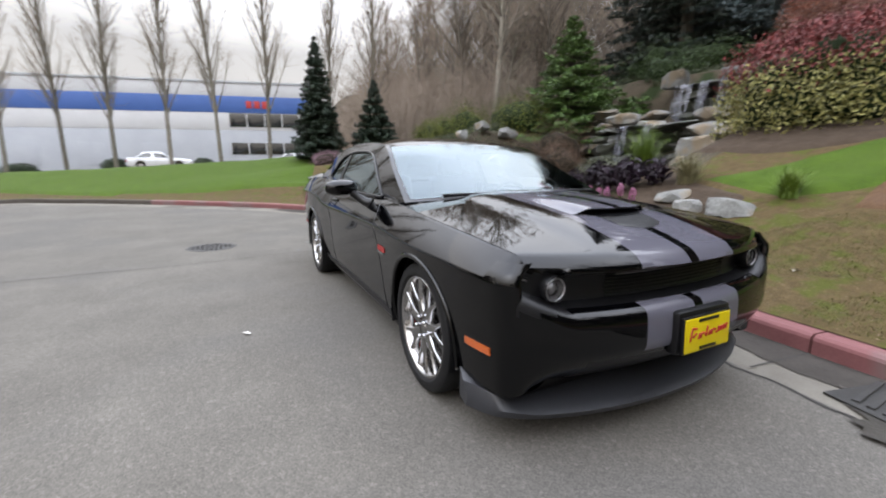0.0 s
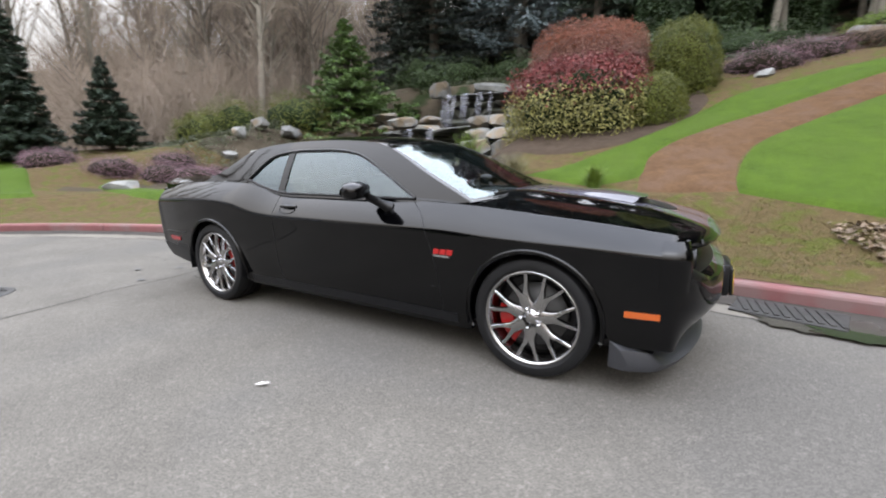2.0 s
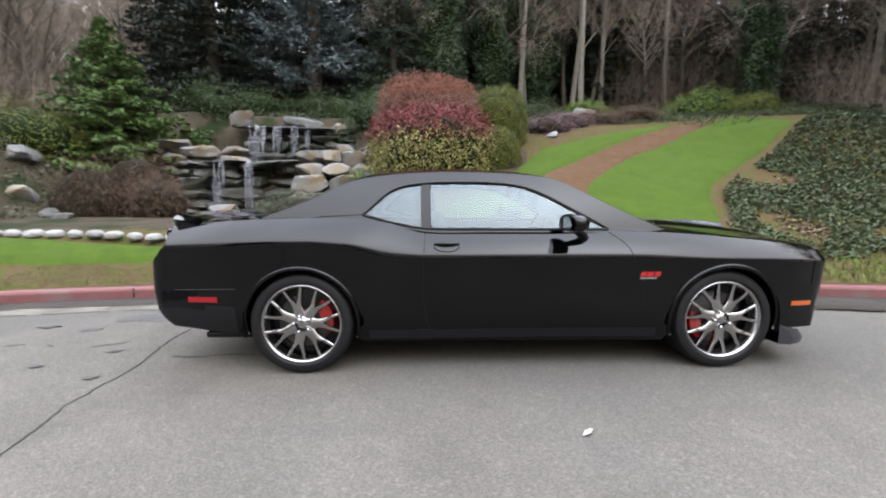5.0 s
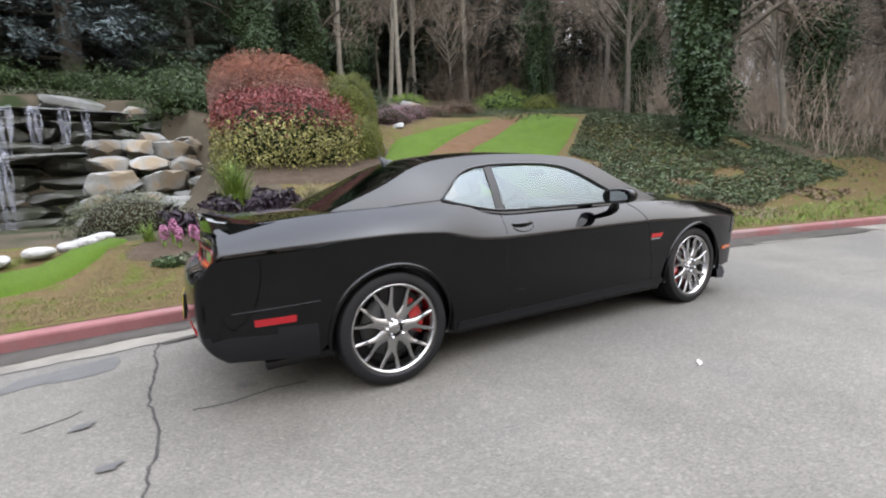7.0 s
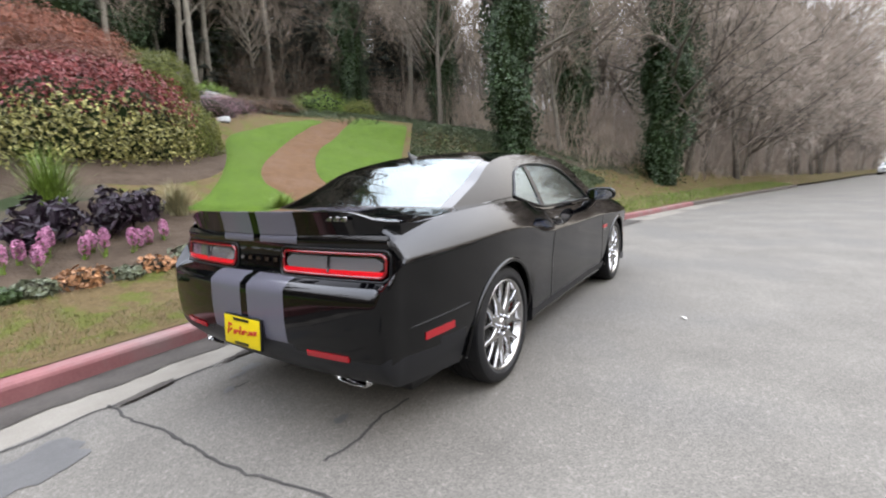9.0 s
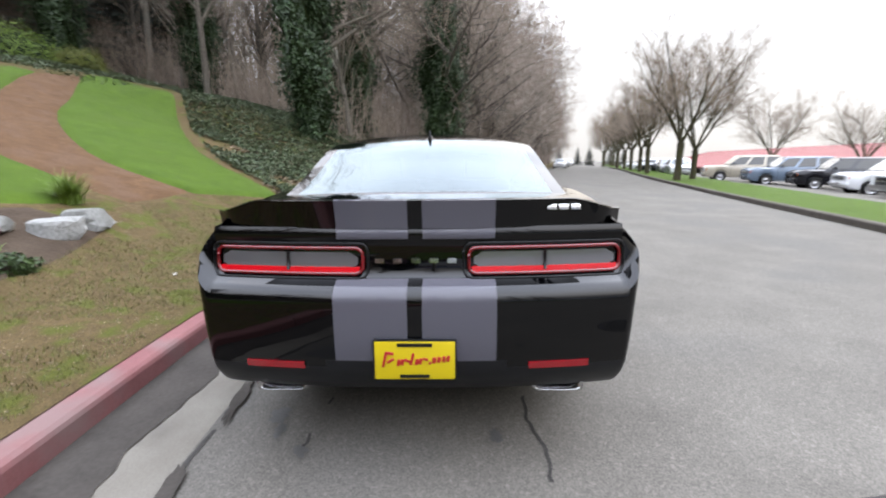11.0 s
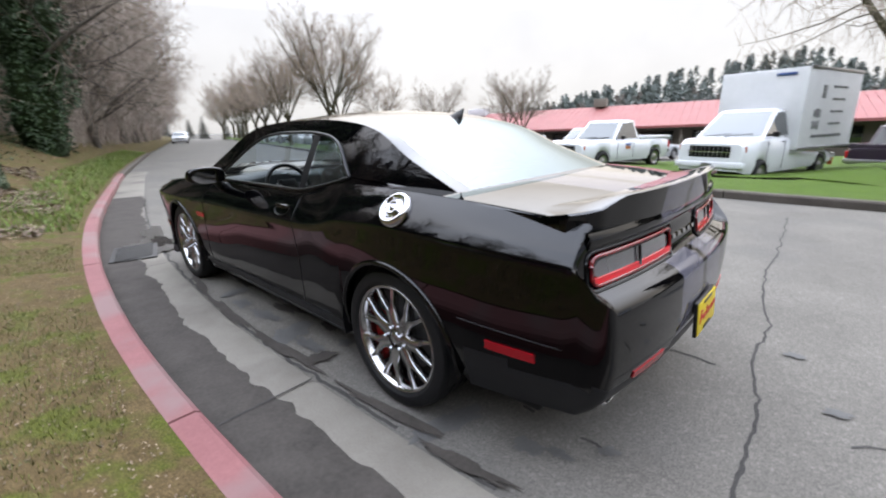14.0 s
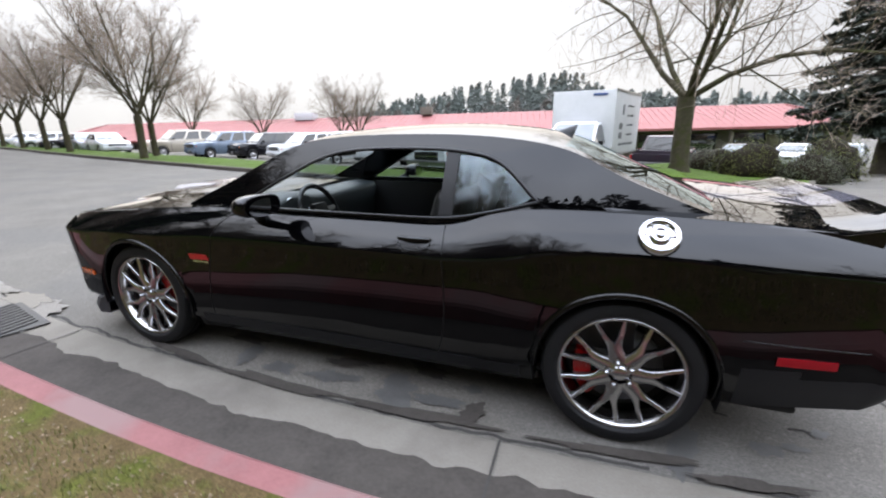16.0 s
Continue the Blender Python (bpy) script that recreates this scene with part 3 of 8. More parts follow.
def body_ring(z_of, upper):
    """One level of the body's skin, from the rear middle round the right side to the front middle."""
    ring = []
    for y in np.linspace(0, 0.79, 17):
        z = z_of(None, -y, False)
        ring.append((end_x(y, z, False), -y, z))
    zr, zf = z_of(-2.36, None, None), z_of(2.16, None, None)
    ze = z_of(None, 0.81, False)
    a, c = (end_x(0.81, ze, False), -0.81, ze), (-2.36, -flank_y(-2.36, zr), zr)
    b = (min(end_x(0.87, ze, False), -2.375), -flank_y(-2.40, zr) - 0.002, (ze + zr) / 2)
    ring += [corner(a, b, c, u) for u in np.linspace(0, 1, 12)]
    ends = [s * AXLE + ARCH_R * math.cos(w) for s in (-1, 1) for w in np.linspace(math.pi, 0, 25)]
    rest = list(np.linspace(-2.33, -1.92, 7)) + list(np.linspace(-1.0, 1.02, 30)) + list(np.linspace(1.92, 2.12, 4))
    for x in sorted(set(round(v, 4) for v in ends + rest)):
        z = z_of(x, None, None)
        ring.append((x, -flank_y(x, z), z))
    zc = z_of(None, 0.62, True)
    a, c = (2.16, -flank_y(2.16, zf), zf), (end_x(0.62, zc, True), -0.62, zc)
    b = (max(end_x(0.80, zc, True) + 0.01, 2.235), -flank_y(2.36, zf), (zc + zf) / 2)
    ring += [corner(a, b, c, u) for u in np.linspace(0, 1, 12)]
    for y in np.linspace(0.60, 0, 13):
        z = z_of(None, y, True)
        ring.append((end_x(y, z, True), -y, z))
    return ring


def low_edge(x, y, front):
    return arch_z(x) if x is not None else 0.29 if front else 0.33


def mid_edge(x, y, front):
    return spline(CREASE_Z, x) if x is not None else 0.64 if front else 0.79


def top_edge(x, y, front):
    return spline(BELT_Z, x) if x is not None else 0.82 if front else 1.0


def between(f, g, u):
    return lambda x, y, front: f(x, y, front) * (1 - u) + g(x, y, front) * u


car = thing("muscle_car", "glossy black two-door muscle coupe with dark grey stripes", "car")
levels = [between(low_edge, mid_edge, u) for u in np.linspace(0, 1, 17)] + [between(mid_edge, top_edge, u) for u in np.linspace(0, 1, 15)[1:]]
rings = [body_ring(f, k > 16) for k, f in enumerate(levels)]
count = len(rings[0])
# a turned-in lip round the lower edge gives the skin its thickness
lip = [(x, y * 0.94 if abs(y) > 0.5 else y, z + 0.004) for x, y, z in rings[0]]
# and a flange under the bonnet and boot lid
flange = [(x - 0.13 * ramp(x, 2.0, 2.2) + 0.1 * ramp(-x, 2.2, 2.35), y * 0.95, z - 0.004) for x, y, z in rings[-1]]
skin = [p for ring in [lip] + rings + [flange] for p in ring]
mirror = [(x, -y, z) for x, y, z in skin]
n_rows = len(rings) + 2
faces = grid_faces(n_rows, count) + [tuple(len(skin) + i for i in q[::-1]) for q in grid_faces(n_rows, count)]
body = sharpen(link("body", skin + mirror, faces, [BLACK_PAINT, SIDE_PAINT, TRIM, SATIN], car), 50)
for poly in body.data.polygons:
    cx, cy, cz = poly.center
    cy = abs(cy)
    if cx > 2.1 and 0.652 < cz < 0.795 and cy < 0.84 or cx > 2.2 and 0.27 < cz < 0.44 and cy < 0.56:
        poly.material_index = 2
    elif cx < -1.9 and cz < 0.475 + 0.03 * ramp(0.4 - cy, 0, 0.1):
        poly.material_index = 3
    elif cx < -2.3 and 0.80 < cz < 0.96 or cx > 2.2 and cz < 0.46:
        poly.material_index = 1

# bonnet, cowl and boot lid: one crowned skin between the shoulders
shoulder = [p for p in rings[-1]]
BONNET_MID = [(-2.5, 1.045), (-2.2, 1.068), (-1.7, 1.085), (-1.0, 1.03), (0.9, 1.0), (1.15, 1.022), (1.5, 0.992), (1.9, 0.94), (2.2, 0.88), (2.4, 0.818)]


def deck_z(x, y, ye, ze):
    """Height of the bonnet or boot lid."""
    q = min(1.0, abs(y) / max(ye, 0.05))
    mid = spline(BONNET_MID, x)
    z = ze + (mid - ze) * (1 - q**2.4)
    if x > 0.9:
        dome = ramp(0.50 - abs(y), 0.0, 0.12) * 0.022 * ramp(2.38 - x, 0.0, 0.5) * ramp(x, 0.9, 1.3)
        z += dome
    return z


def deck(name, x0, x1, steps, label=""):
    verts, cols = [], 41
    edge_rear, edge_front = x0 < -2.3, x1 > 2.2
    for i in range(steps + 1):
        x = x0 + (x1 - x0) * (1 - math.cos(math.pi * i / steps)) / 2
        ye, ze = flank_y(min(x, 2.40), spline(BELT_Z, x)), spline(BELT_Z, x)
        for j in range(cols):
            q = -1 + 2 * j / (cols - 1)
            y = q * ye
            xx = x
            if edge_front:
                xx = x - 0.165 * abs(q) ** 2.4 * ramp(x, 1.5, x1)
            if edge_rear:
                xx = x + 0.09 * abs(q) ** 2.4 * ramp(-x, 1.7, -x0)
            ye2, ze2 = flank_y(xx, spline(BELT_Z, xx)), spline(BELT_Z, xx)
            roll = 0.034 * max(0.0, (x - 2.30) / 0.06) ** 2
            verts.append((xx, q * ye2, deck_z(xx, q * ye2, ye2, ze2) + 0.002 - roll))
    return link(name, verts, grid_faces(steps + 1, cols, flip=True), BLACK_PAINT, car, label)


bonnet = deck("bonnet", 0.78, 2.36, 46)
boot_lid = deck("boot_lid", -2.44, -1.35, 26)

# cabin: side frames, roof, screens
SIDE_LOW = [(1.06, 0.968), (0.67, 0.972), (-0.2, 0.975), (-0.61, 0.98), (-1.08, 1.06), (-1.80, 1.055)]
SIDE_HIGH = [(1.06, 0.985), (0.70, 1.155), (0.36, 1.325), (0.10, 1.378), (-0.35, 1.398), (-0.80, 1.385), (-1.15, 1.33), (-1.45, 1.195), (-1.80, 1.062)]


def cabin_y(x, z):
    """Half width of the cabin's side."""
    u = (z - 0.97) / 0.42
    tuck = 0.02 * ramp(x, 0.2, 1.0) + 0.05 * ramp(-x, 1.0, 1.8)
    return 0.838 - tuck - 0.16 * u - 0.045 * u * u


def outline(points, n, closed=False):
    """n points evenly along a smooth line in the side view."""
    line = smooth_line(points, 0.01)
    s = np.r_[0, np.cumsum(np.linalg.norm(np.diff(line, axis=0), axis=1))]
    return [tuple(np.array([np.interp(v, s, line[:, 0]), np.interp(v, s, line[:, 1])])) for v in np.linspace(0, s[-1], n)]


WIN_TOP = [(0.655, 0.998), (0.44, 1.118), (0.16, 1.262), (-0.05, 1.312), (-0.35, 1.325), (-0.65, 1.315), (-0.86, 1.265), (-1.055, 1.10)]
WIN_LOW = [(0.655, 0.993), (0.2, 0.996), (-0.2, 0.998), (-0.61, 1.004), (-0.85, 1.045), (-1.055, 1.096)]
PILLAR = (-0.585, -0.655)
N = 90
high, low = outline(SIDE_HIGH, N), outline(SIDE_LOW, N)
wtop, wlow = outline(WIN_TOP, N), outline(WIN_LOW, N)


def side_patch(name, a, b, sign, material, rows=6, out=0.0, parent=None, keep=None, label=""):
    verts = []
    for u in np.linspace(0, 1, rows):
        for p, q in zip(a, b):
            x, z = p[0] * (1 - u) + q[0] * u, p[1] * (1 - u) + q[1] * u
            verts.append((x, sign * (cabin_y(x, z) + out), z))
    return link(name, verts, grid_faces(rows, len(a), flip=sign < 0), material, parent or car, label)


def rim_line(points, sign, out=0.0):
    return [(x, sign * (cabin_y(x, z) + out), z) for x, z in points]


for sign in (-1, 1):
    rail = side_patch("roof_rail", high, wtop, sign, SIDE_PAINT, 8)
    belt = side_patch("window_belt", wlow, low, sign, SIDE_PAINT, 4)
    a_post = side_patch("windscreen_post", [high[0], wtop[0], wlow[0]], [high[0], (0.95, 0.975), low[0]], sign, SIDE_PAINT, 2)
    c_post = side_patch("rear_pillar", [high[-1], wtop[-1], wlow[-1]], [high[-1], (-1.5, 1.06), low[-1]], sign, SIDE_PAINT, 2)
    top_of = lambda x: np.interp(x, [p[0] for p in wtop[::-1]], [p[1] for p in wtop[::-1]])  # noqa: E731
    low_of = lambda x: np.interp(x, [p[0] for p in wlow[::-1]], [p[1] for p in wlow[::-1]])  # noqa: E731
    b_post = side_patch("door_post", [(PILLAR[0], top_of(PILLAR[0])), (PILLAR[1], top_of(PILLAR[1]))], [(PILLAR[0], low_of(PILLAR[0])), (PILLAR[1], low_of(PILLAR[1]))], sign, TRIM, 8, 0.001)
    seal = [(x, sign * (cabin_y(x, z) + 0.004), z) for x, z in wtop] + [(x, sign * (cabin_y(x, z) + 0.004), z) for x, z in wlow[::-1]]
    tube_part("window_seal", seal + seal[:1], 0.009, TRIM, car, "black rubber window seal", 6)
    quarter = [x for x in np.linspace(PILLAR[1], -1.054, 16)]
    side_patch("quarter_window", [(x, top_of(x)) for x in quarter], [(x, low_of(x)) for x in quarter], sign, GLASS, 6, -0.006, label="dark tinted quarter window")
    if sign < 0:
        door_glass = [x for x in np.linspace(0.654, PILLAR[0], 24)]
        side_patch("door_window", [(x, top_of(x)) for x in door_glass], [(x, low_of(x)) for x in door_glass], sign, GLASS, 6, -0.006, label="closed tinted door window")

ROOF_MID = [(1.20, 1.010), (0.80, 1.195), (0.50, 1.330), (0.22, 1.412), (-0.35, 1.452), (-0.80, 1.440), (-1.15, 1.385), (-1.50, 1.235), (-1.86, 1.078)]
mid = outline(ROOF_MID, N)
top_rows, cols = [], [-1, -0.985, -0.955] + list(np.linspace(-0.90, 0.90, 21)) + [0.955, 0.985, 1]
for i in range(N):
    ex, ez = high[i]
    ey = cabin_y(ex, ez)
    mx, mz = mid[i]
    row = []
    for q in cols:
        b = 1 - abs(q) ** 2.3
        row.append((ex + (mx - ex) * b, q * ey, ez + (mz - ez) * b))
    top_rows.append(row)
shell = [p for row in top_rows for p in row]
screen_end = max(i for i in range(N) if high[i][0] > 0.33)
rear_start = min(i for i in range(N) if high[i][0] < -1.12)
inner = lambda c: 1 < c < len(cols) - 3  # noqa: E731
is_front = lambda r, c: 1 <= r < screen_end and inner(c)  # noqa: E731
is_rear = lambda r, c: rear_start <= r < N - 2 and 2 < c < len(cols) - 4  # noqa: E731
roof = link("roof", shell, grid_faces(N, len(cols), keep=lambda r, c: not is_front(r, c) and not is_rear(r, c)), SIDE_PAINT, car)
link("windscreen", shell, grid_faces(N, len(cols), keep=is_front), CLEAR_GLASS, car, "curved windscreen reflecting the sky")
link("rear_window", shell, grid_faces(N, len(cols), keep=is_rear), REAR_GLASS, car, "sloping rear window reflecting the sky")


# wheels
DISC = plain("dull_brake_steel", (0.10, 0.10, 0.10), 0.5)
SPOKE = [(0.05, 0.040, 0.0, -0.012), (0.075, 0.039, 0.0, -0.013), (0.095, 0.034, 0.0, -0.014), (0.12, 0.031, 0.0, -0.0145), (0.14, 0.033, 0.0, -0.015), (0.152, 0.0355, 0.003, -0.0155),
         (0.163, 0.0385, 0.0105, -0.016), (0.185, 0.0475, 0.0235, -0.0165), (0.215, 0.058, 0.0355, -0.017), (0.245, 0.067, 0.0475, -0.018), (0.268, 0.073, 0.0535, -0.020)]


def y_spoke(turn):
    """One forked spoke in the wheel's plane, from (radius, half width, half gap, set) stations; the outer face towards -y."""
    verts = []
    c, s = math.cos(turn), math.sin(turn)
    for r, wide, gap, y in SPOKE:
        deep = 0.034 if gap else 0.001
        half = [(wide, 0.036), (wide, 0.004), (wide - 0.0035, 0.0), (gap + (0.003 if gap else 0), 0.0), (gap, 0.004 if gap else 0.0005), (gap, deep)]
        for b, dy in [(-w, d) for w, d in half] + half[::-1]:
            verts.append((r * c - b * s, y + dy, r * s + b * c))
    return verts, grid_faces(len(SPOKE), 12, keep=lambda r_, c_: c_ != 5)


def wheel(place):
    """A wheel whose outer face looks towards -y."""
    w = new("wheel")
    w.parent = car
    w["label"] = "smoked chrome forked-spoke wheel with a low-profile tyre"
    prof = [(0.266, 0.03), (0.266, -0.012), (0.274, -0.028), (0.288, -0.038), (0.316, -0.040), (0.338, -0.030), (0.348, -0.012), (0.353, 0.010)]
    grooves = []
    for y in (0.055, 0.11, 0.165):
        grooves += [(TYRE_R, y - 0.008), (0.347, y - 0.006), (0.347, y + 0.006), (TYRE_R, y + 0.008)]
    prof += grooves + [(0.352, 0.21), (0.33, 0.245), (0.29, 0.25), (0.262, 0.21)]
    v, f = lathe(prof, 72)
    sharpen(link("tyre", v, f, TYRE, w, "black low-profile tyre"), 30)
    v, f = lathe([(0.240, 0.20), (0.238, 0.03), (0.250, 0.004), (0.257, -0.018), (0.266, -0.030), (0.275, -0.029), (0.276, -0.014), (0.266, 0.0), (0.262, 0.21)], 72)
    link("rim", v, f, SMOKED_CHROME, w)
    for k in range(7):
        v, f = y_spoke(2 * math.pi * k / 7 + math.pi / 2)
        sharpen(link("spoke", v, f, SMOKED_CHROME, w), 50)
    v, f = lathe([(0.001, -0.019), (0.028, -0.019), (0.033, -0.016), (0.036, -0.008), (0.070, -0.0105), (0.078, 0.0), (0.080, 0.06)], 40)
    link("hub", v, f, SMOKED_CHROME, w)
    for k in range(5):
        a = 2 * math.pi * (k + 0.25) / 5
        v, f = lathe([(0.001, -0.036), (0.008, -0.036), (0.011, -0.030), (0.011, -0.008)], 10)
        link("lug_nut", [(x + 0.057 * math.cos(a), y, z + 0.057 * math.sin(a)) for x, y, z in v], f, CHROME, w)
    v, f = lathe([(0.05, 0.075), (0.185, 0.075), (0.185, 0.10), (0.05, 0.10)], 48)
    link("brake_disc", v, f, DISC, w, "dull steel brake disc")
    v, f = lathe([(0.05, 0.125), (0.255, 0.125)], 32)
    link("backing_plate", v, f, TRIM, w)
    w.matrix_basis = place
    return w


def caliper(parent_wheel, x_side):
    v = []
    for a in np.linspace(-0.62, 0.62, 11):
        for r, y in ((0.125, 0.045), (0.125, 0.03), (0.205, 0.03), (0.21, 0.045), (0.21, 0.12), (0.125, 0.12)):
            v.append((x_side * r * math.cos(a), y, r * math.sin(a)))
    sharpen(link("caliper", v, grid_faces(11, 6, wrap=True) + [tuple(range(6)), tuple(range(60, 66))[::-1]], RED_PAINT, parent_wheel, "red brake caliper"), 40)


for xw, rear in ((AXLE, False), (-AXLE, True)):
    for sign in (-1, 1):
        m = pose(xw, sign * 0.872, 0.354, 0, -14 if rear else -22, 0 if sign < 0 else 180)
        w = wheel(m)
        caliper(w, (1 if rear else -1) * (1 if sign < 0 else -1))
        # the dark inner wheel arch
        pts = []
        for a in np.linspace(-0.25, math.pi + 0.25, 26):
            for y in (0.93, 0.6):
                pts.append((xw + (ARCH_R + 0.005) * math.cos(a), sign * (min(y, flank_y(xw, 0.7) - 0.015)), 0.362 + (ARCH_R + 0.005) * math.sin(a)))
        link("wheel_arch", pts, grid_faces(26, 2), TRIM, car)
        edge = []
        for a in np.linspace(-0.30, math.pi + 0.30, 40):
            x, z = xw + ARCH_R * math.cos(a), 0.362 + ARCH_R * math.sin(a)
            if z > spline(SILL_Z, x):
                edge.append((x, sign * (flank_y(x, z) - 0.002), z))
        tube_part("arch_lip", edge, 0.015, SIDE_PAINT, car, "", 10)
# under-tray
box_part("underbody", (4.3, 1.5, 0.05), TRIM, car, "", 0.02, (-0.05, 0, 0.24))


# ---- details of the coupe ----
def on_flank(x, z, sign, out=0.0):
    return (x, sign * (flank_y(x, z) + out), z)


def flank_line(points, n=40):
    return outline(points, n)


def flank_patch(name, x0, x1, z0, z1, sign, material, label="", out=0.006, thick=0.012, skew=0.0):
    """A small raised piece on the flank."""
    verts, nx = [], 8
    for depth in (out, out - thick):
        for z in (z0, z1):
            for i in range(nx + 1):
                x = x0 + (x1 - x0) * i / nx + skew * (z - z0)
                verts.append(on_flank(x, z, sign, depth))
    row = nx + 1
    f = [(i, i + 1, row + i + 1, row + i) for i in range(nx)] + [(2 * row + i, i, row + i, 3 * row + i) for i in (0, nx)]
    f += [(i, 2 * row + i, 2 * row + i + 1, i + 1) for i in range(nx)] + [(row + i, row + i + 1, 3 * row + i + 1, 3 * row + i) for i in range(nx)]
    return link(name, verts, f, material, car, label, smooth=False)


for sign in (-1, 1):
    # door shut lines
    cut = flank_line([(0.66, 0.972), (0.75, 0.90), (0.80, 0.80), (0.87, 0.55), (0.90, 0.30), (0.84, 0.262), (0.5, 0.258), (-0.4, 0.262), (-0.58, 0.29), (-0.635, 0.5), (-0.635, 0.8), (-0.625, 0.978)], 90)
    tube_part("door_gap", [on_flank(x, z, sign, -0.0005) for x, z in cut], 0.0035, TRIM, car, "", 5)
    tube_part("bumper_gap", [on_flank(x, z, sign, -0.0005) for x, z in flank_line([(-1.90, 0.605), (-2.1, 0.60), (-2.33, 0.595)], 16)], 0.003, TRIM, car, "", 5)
    flank_patch("side_marker", 1.955, 2.115, 0.452, 0.484, sign, AMBER, "amber front side marker")
    flank_patch("side_marker", -2.235, -2.03, 0.512, 0.548, sign, MARKER_RED, "red rear side marker")
    flank_patch("sill_strip", -1.02, 1.0, 0.235, 0.30, sign, SATIN, "dark satin sill strip", 0.004, 0.02)
    # fender badge: three slanted red blocks over a silver bar
    for k in range(3):
        flank_patch("badge", 0.955 - 0.047 * k - 0.012, 0.955 - 0.047 * k + 0.028, 0.672, 0.706, sign, BADGE_RED, "red badge block", 0.005, 0.006, 0.3)
    flank_patch("badge", 0.85, 0.965, 0.655, 0.668, sign, CHROME, "silver badge bar", 0.005, 0.006)
    # door handle in its dished recess
    hx, hz = -0.48, 0.885
    ring = [on_flank(hx + 0.085 * math.cos(a), hz + 0.030 * math.sin(a) * (1.2 if math.sin(a) < 0 else 0.8), sign, 0.001) for a in np.linspace(0, 2 * math.pi, 28)]
    link("handle_recess", ring[:-1] + [on_flank(hx, hz - 0.005, sign, -0.012)], [(i, (i + 1) % 27, 27) for i in range(27)], TRIM, car)
    tube_part("handle_rim", [on_flank(hx + 0.085 * math.cos(a), hz + 0.034 * math.sin(a), sign, 0.002) for a in np.linspace(math.pi, 2 * math.pi, 16)], 0.0035, TRIM, car, "", 6)
    tube_part("door_handle", [on_flank(hx + u, hz + 0.018, sign, 0.014 - 1.6 * u * u) for u in np.linspace(-0.085, 0.085, 9)], [0.010, 0.013, 0.015, 0.016, 0.016, 0.016, 0.015, 0.013, 0.010], SIDE_PAINT, car, "black pull handle", 8)
    # door mirror on its foot
    bm = bmesh.new()
    bmesh.ops.create_uvsphere(bm, u_segments=24, v_segments=16, radius=1)
    for v in bm.verts:
        x, y, z = v.co
        x = x * 0.085 if x > 0 else max(x, -0.35) * 0.10
        y, z = math.copysign(abs(y) ** 0.72, y), math.copysign(abs(z) ** 0.72, z)
        v.co = (x + 0.335 + 0.02 * y * sign, sign * 1.02 + y * 0.122, 1.045 + (1 if z > 0 else 0.85) * z * 0.062)
    mirror_cap = part("mirror", bm, SIDE_PAINT, car, "black door mirror")
    face = [(0.298, sign * 1.02 + 0.104 * math.cos(a), 1.042 + 0.046 * math.sin(a)) for a in np.linspace(0, 2 * math.pi, 24, endpoint=False)]
    link("mirror_glass", [(x - 0.006, y, z) for x, y, z in face], [tuple(range(24))], CHROME, mirror_cap, "mirror glass", smooth=False)
    tube_part("mirror_foot", [(0.47, sign * 0.845, 0.935), (0.45, sign * 0.89, 0.955), (0.37, sign * 0.95, 1.01)], [0.040, 0.030, 0.026], TRIM, mirror_cap, "", 10)

# fuel filler: a polished cap on the left haunch
fx, fz = -1.555, 1.005
fy = flank_y(fx, fz)
v, f = lathe([(0.001, 0.026), (0.012, 0.026), (0.016, 0.018), (0.022, 0.014), (0.026, 0.024), (0.034, 0.022), (0.040, 0.004), (0.056, 0.006), (0.062, 0.020), (0.074, 0.018), (0.081, 0.006), (0.082, -0.02)], 40, "z")
cap = link("fuel_cap", v, f, CHROME, car, "polished round fuel filler cap")
cap.matrix_basis = pose(fx, fy + 0.006, fz, -48, 0, 0)
for k in range(6):
    a = k * math.pi / 3
    v, f = lathe([(0.001, 0.017), (0.004, 0.017), (0.005, 0.010)], 8, "z")
    link("cap_bolt", [(x + 0.051 * math.cos(a), y + 0.051 * math.sin(a), z) for x, y, z in v], f, STEEL, cap)


def end_patch(name, y0, y1, z0, z1, front, material, label="", out=0.006, thick=0.02, ny=12, nz=4, round_=0.0):
    """A raised rectangular piece on the front or rear face, following its curve; its corners rounded by round_ metres."""
    s = 1 if front else -1
    verts = []
    for depth in (out, out - thick):
        for j in range(nz + 1):
            for i in range(ny + 1):
                y, z = y0 + (y1 - y0) * i / ny, z0 + (z1 - z0) * j / nz
                if round_:
                    e = min(abs(y - y0), abs(y - y1))
                    if e < round_:
                        k = round_ - math.sqrt(max(0.0, round_**2 - (round_ - e) ** 2))
                        zc = (z0 + z1) / 2
                        z = zc + (z - zc) * max(0.2, 1 - 2 * k / (z1 - z0))
                verts.append((end_x(y, z, front) + s * depth, y, z))
    n = (ny + 1) * (nz + 1)
    w = ny + 1
    top = grid_faces(nz + 1, w)
    f = top + [tuple(n + i for i in q[::-1]) for q in top]
    rim = list(range(w)) + [w * j + ny for j in range(1, nz + 1)] + [w * nz + i for i in range(ny - 1, -1, -1)] + [w * j for j in range(nz - 1, 0, -1)]
    f += [(rim[k], rim[(k + 1) % len(rim)], n + rim[(k + 1) % len(rim)], n + rim[k]) for k in range(len(rim))]
    return sharpen(link(name, verts, f, material, car, label), 40)


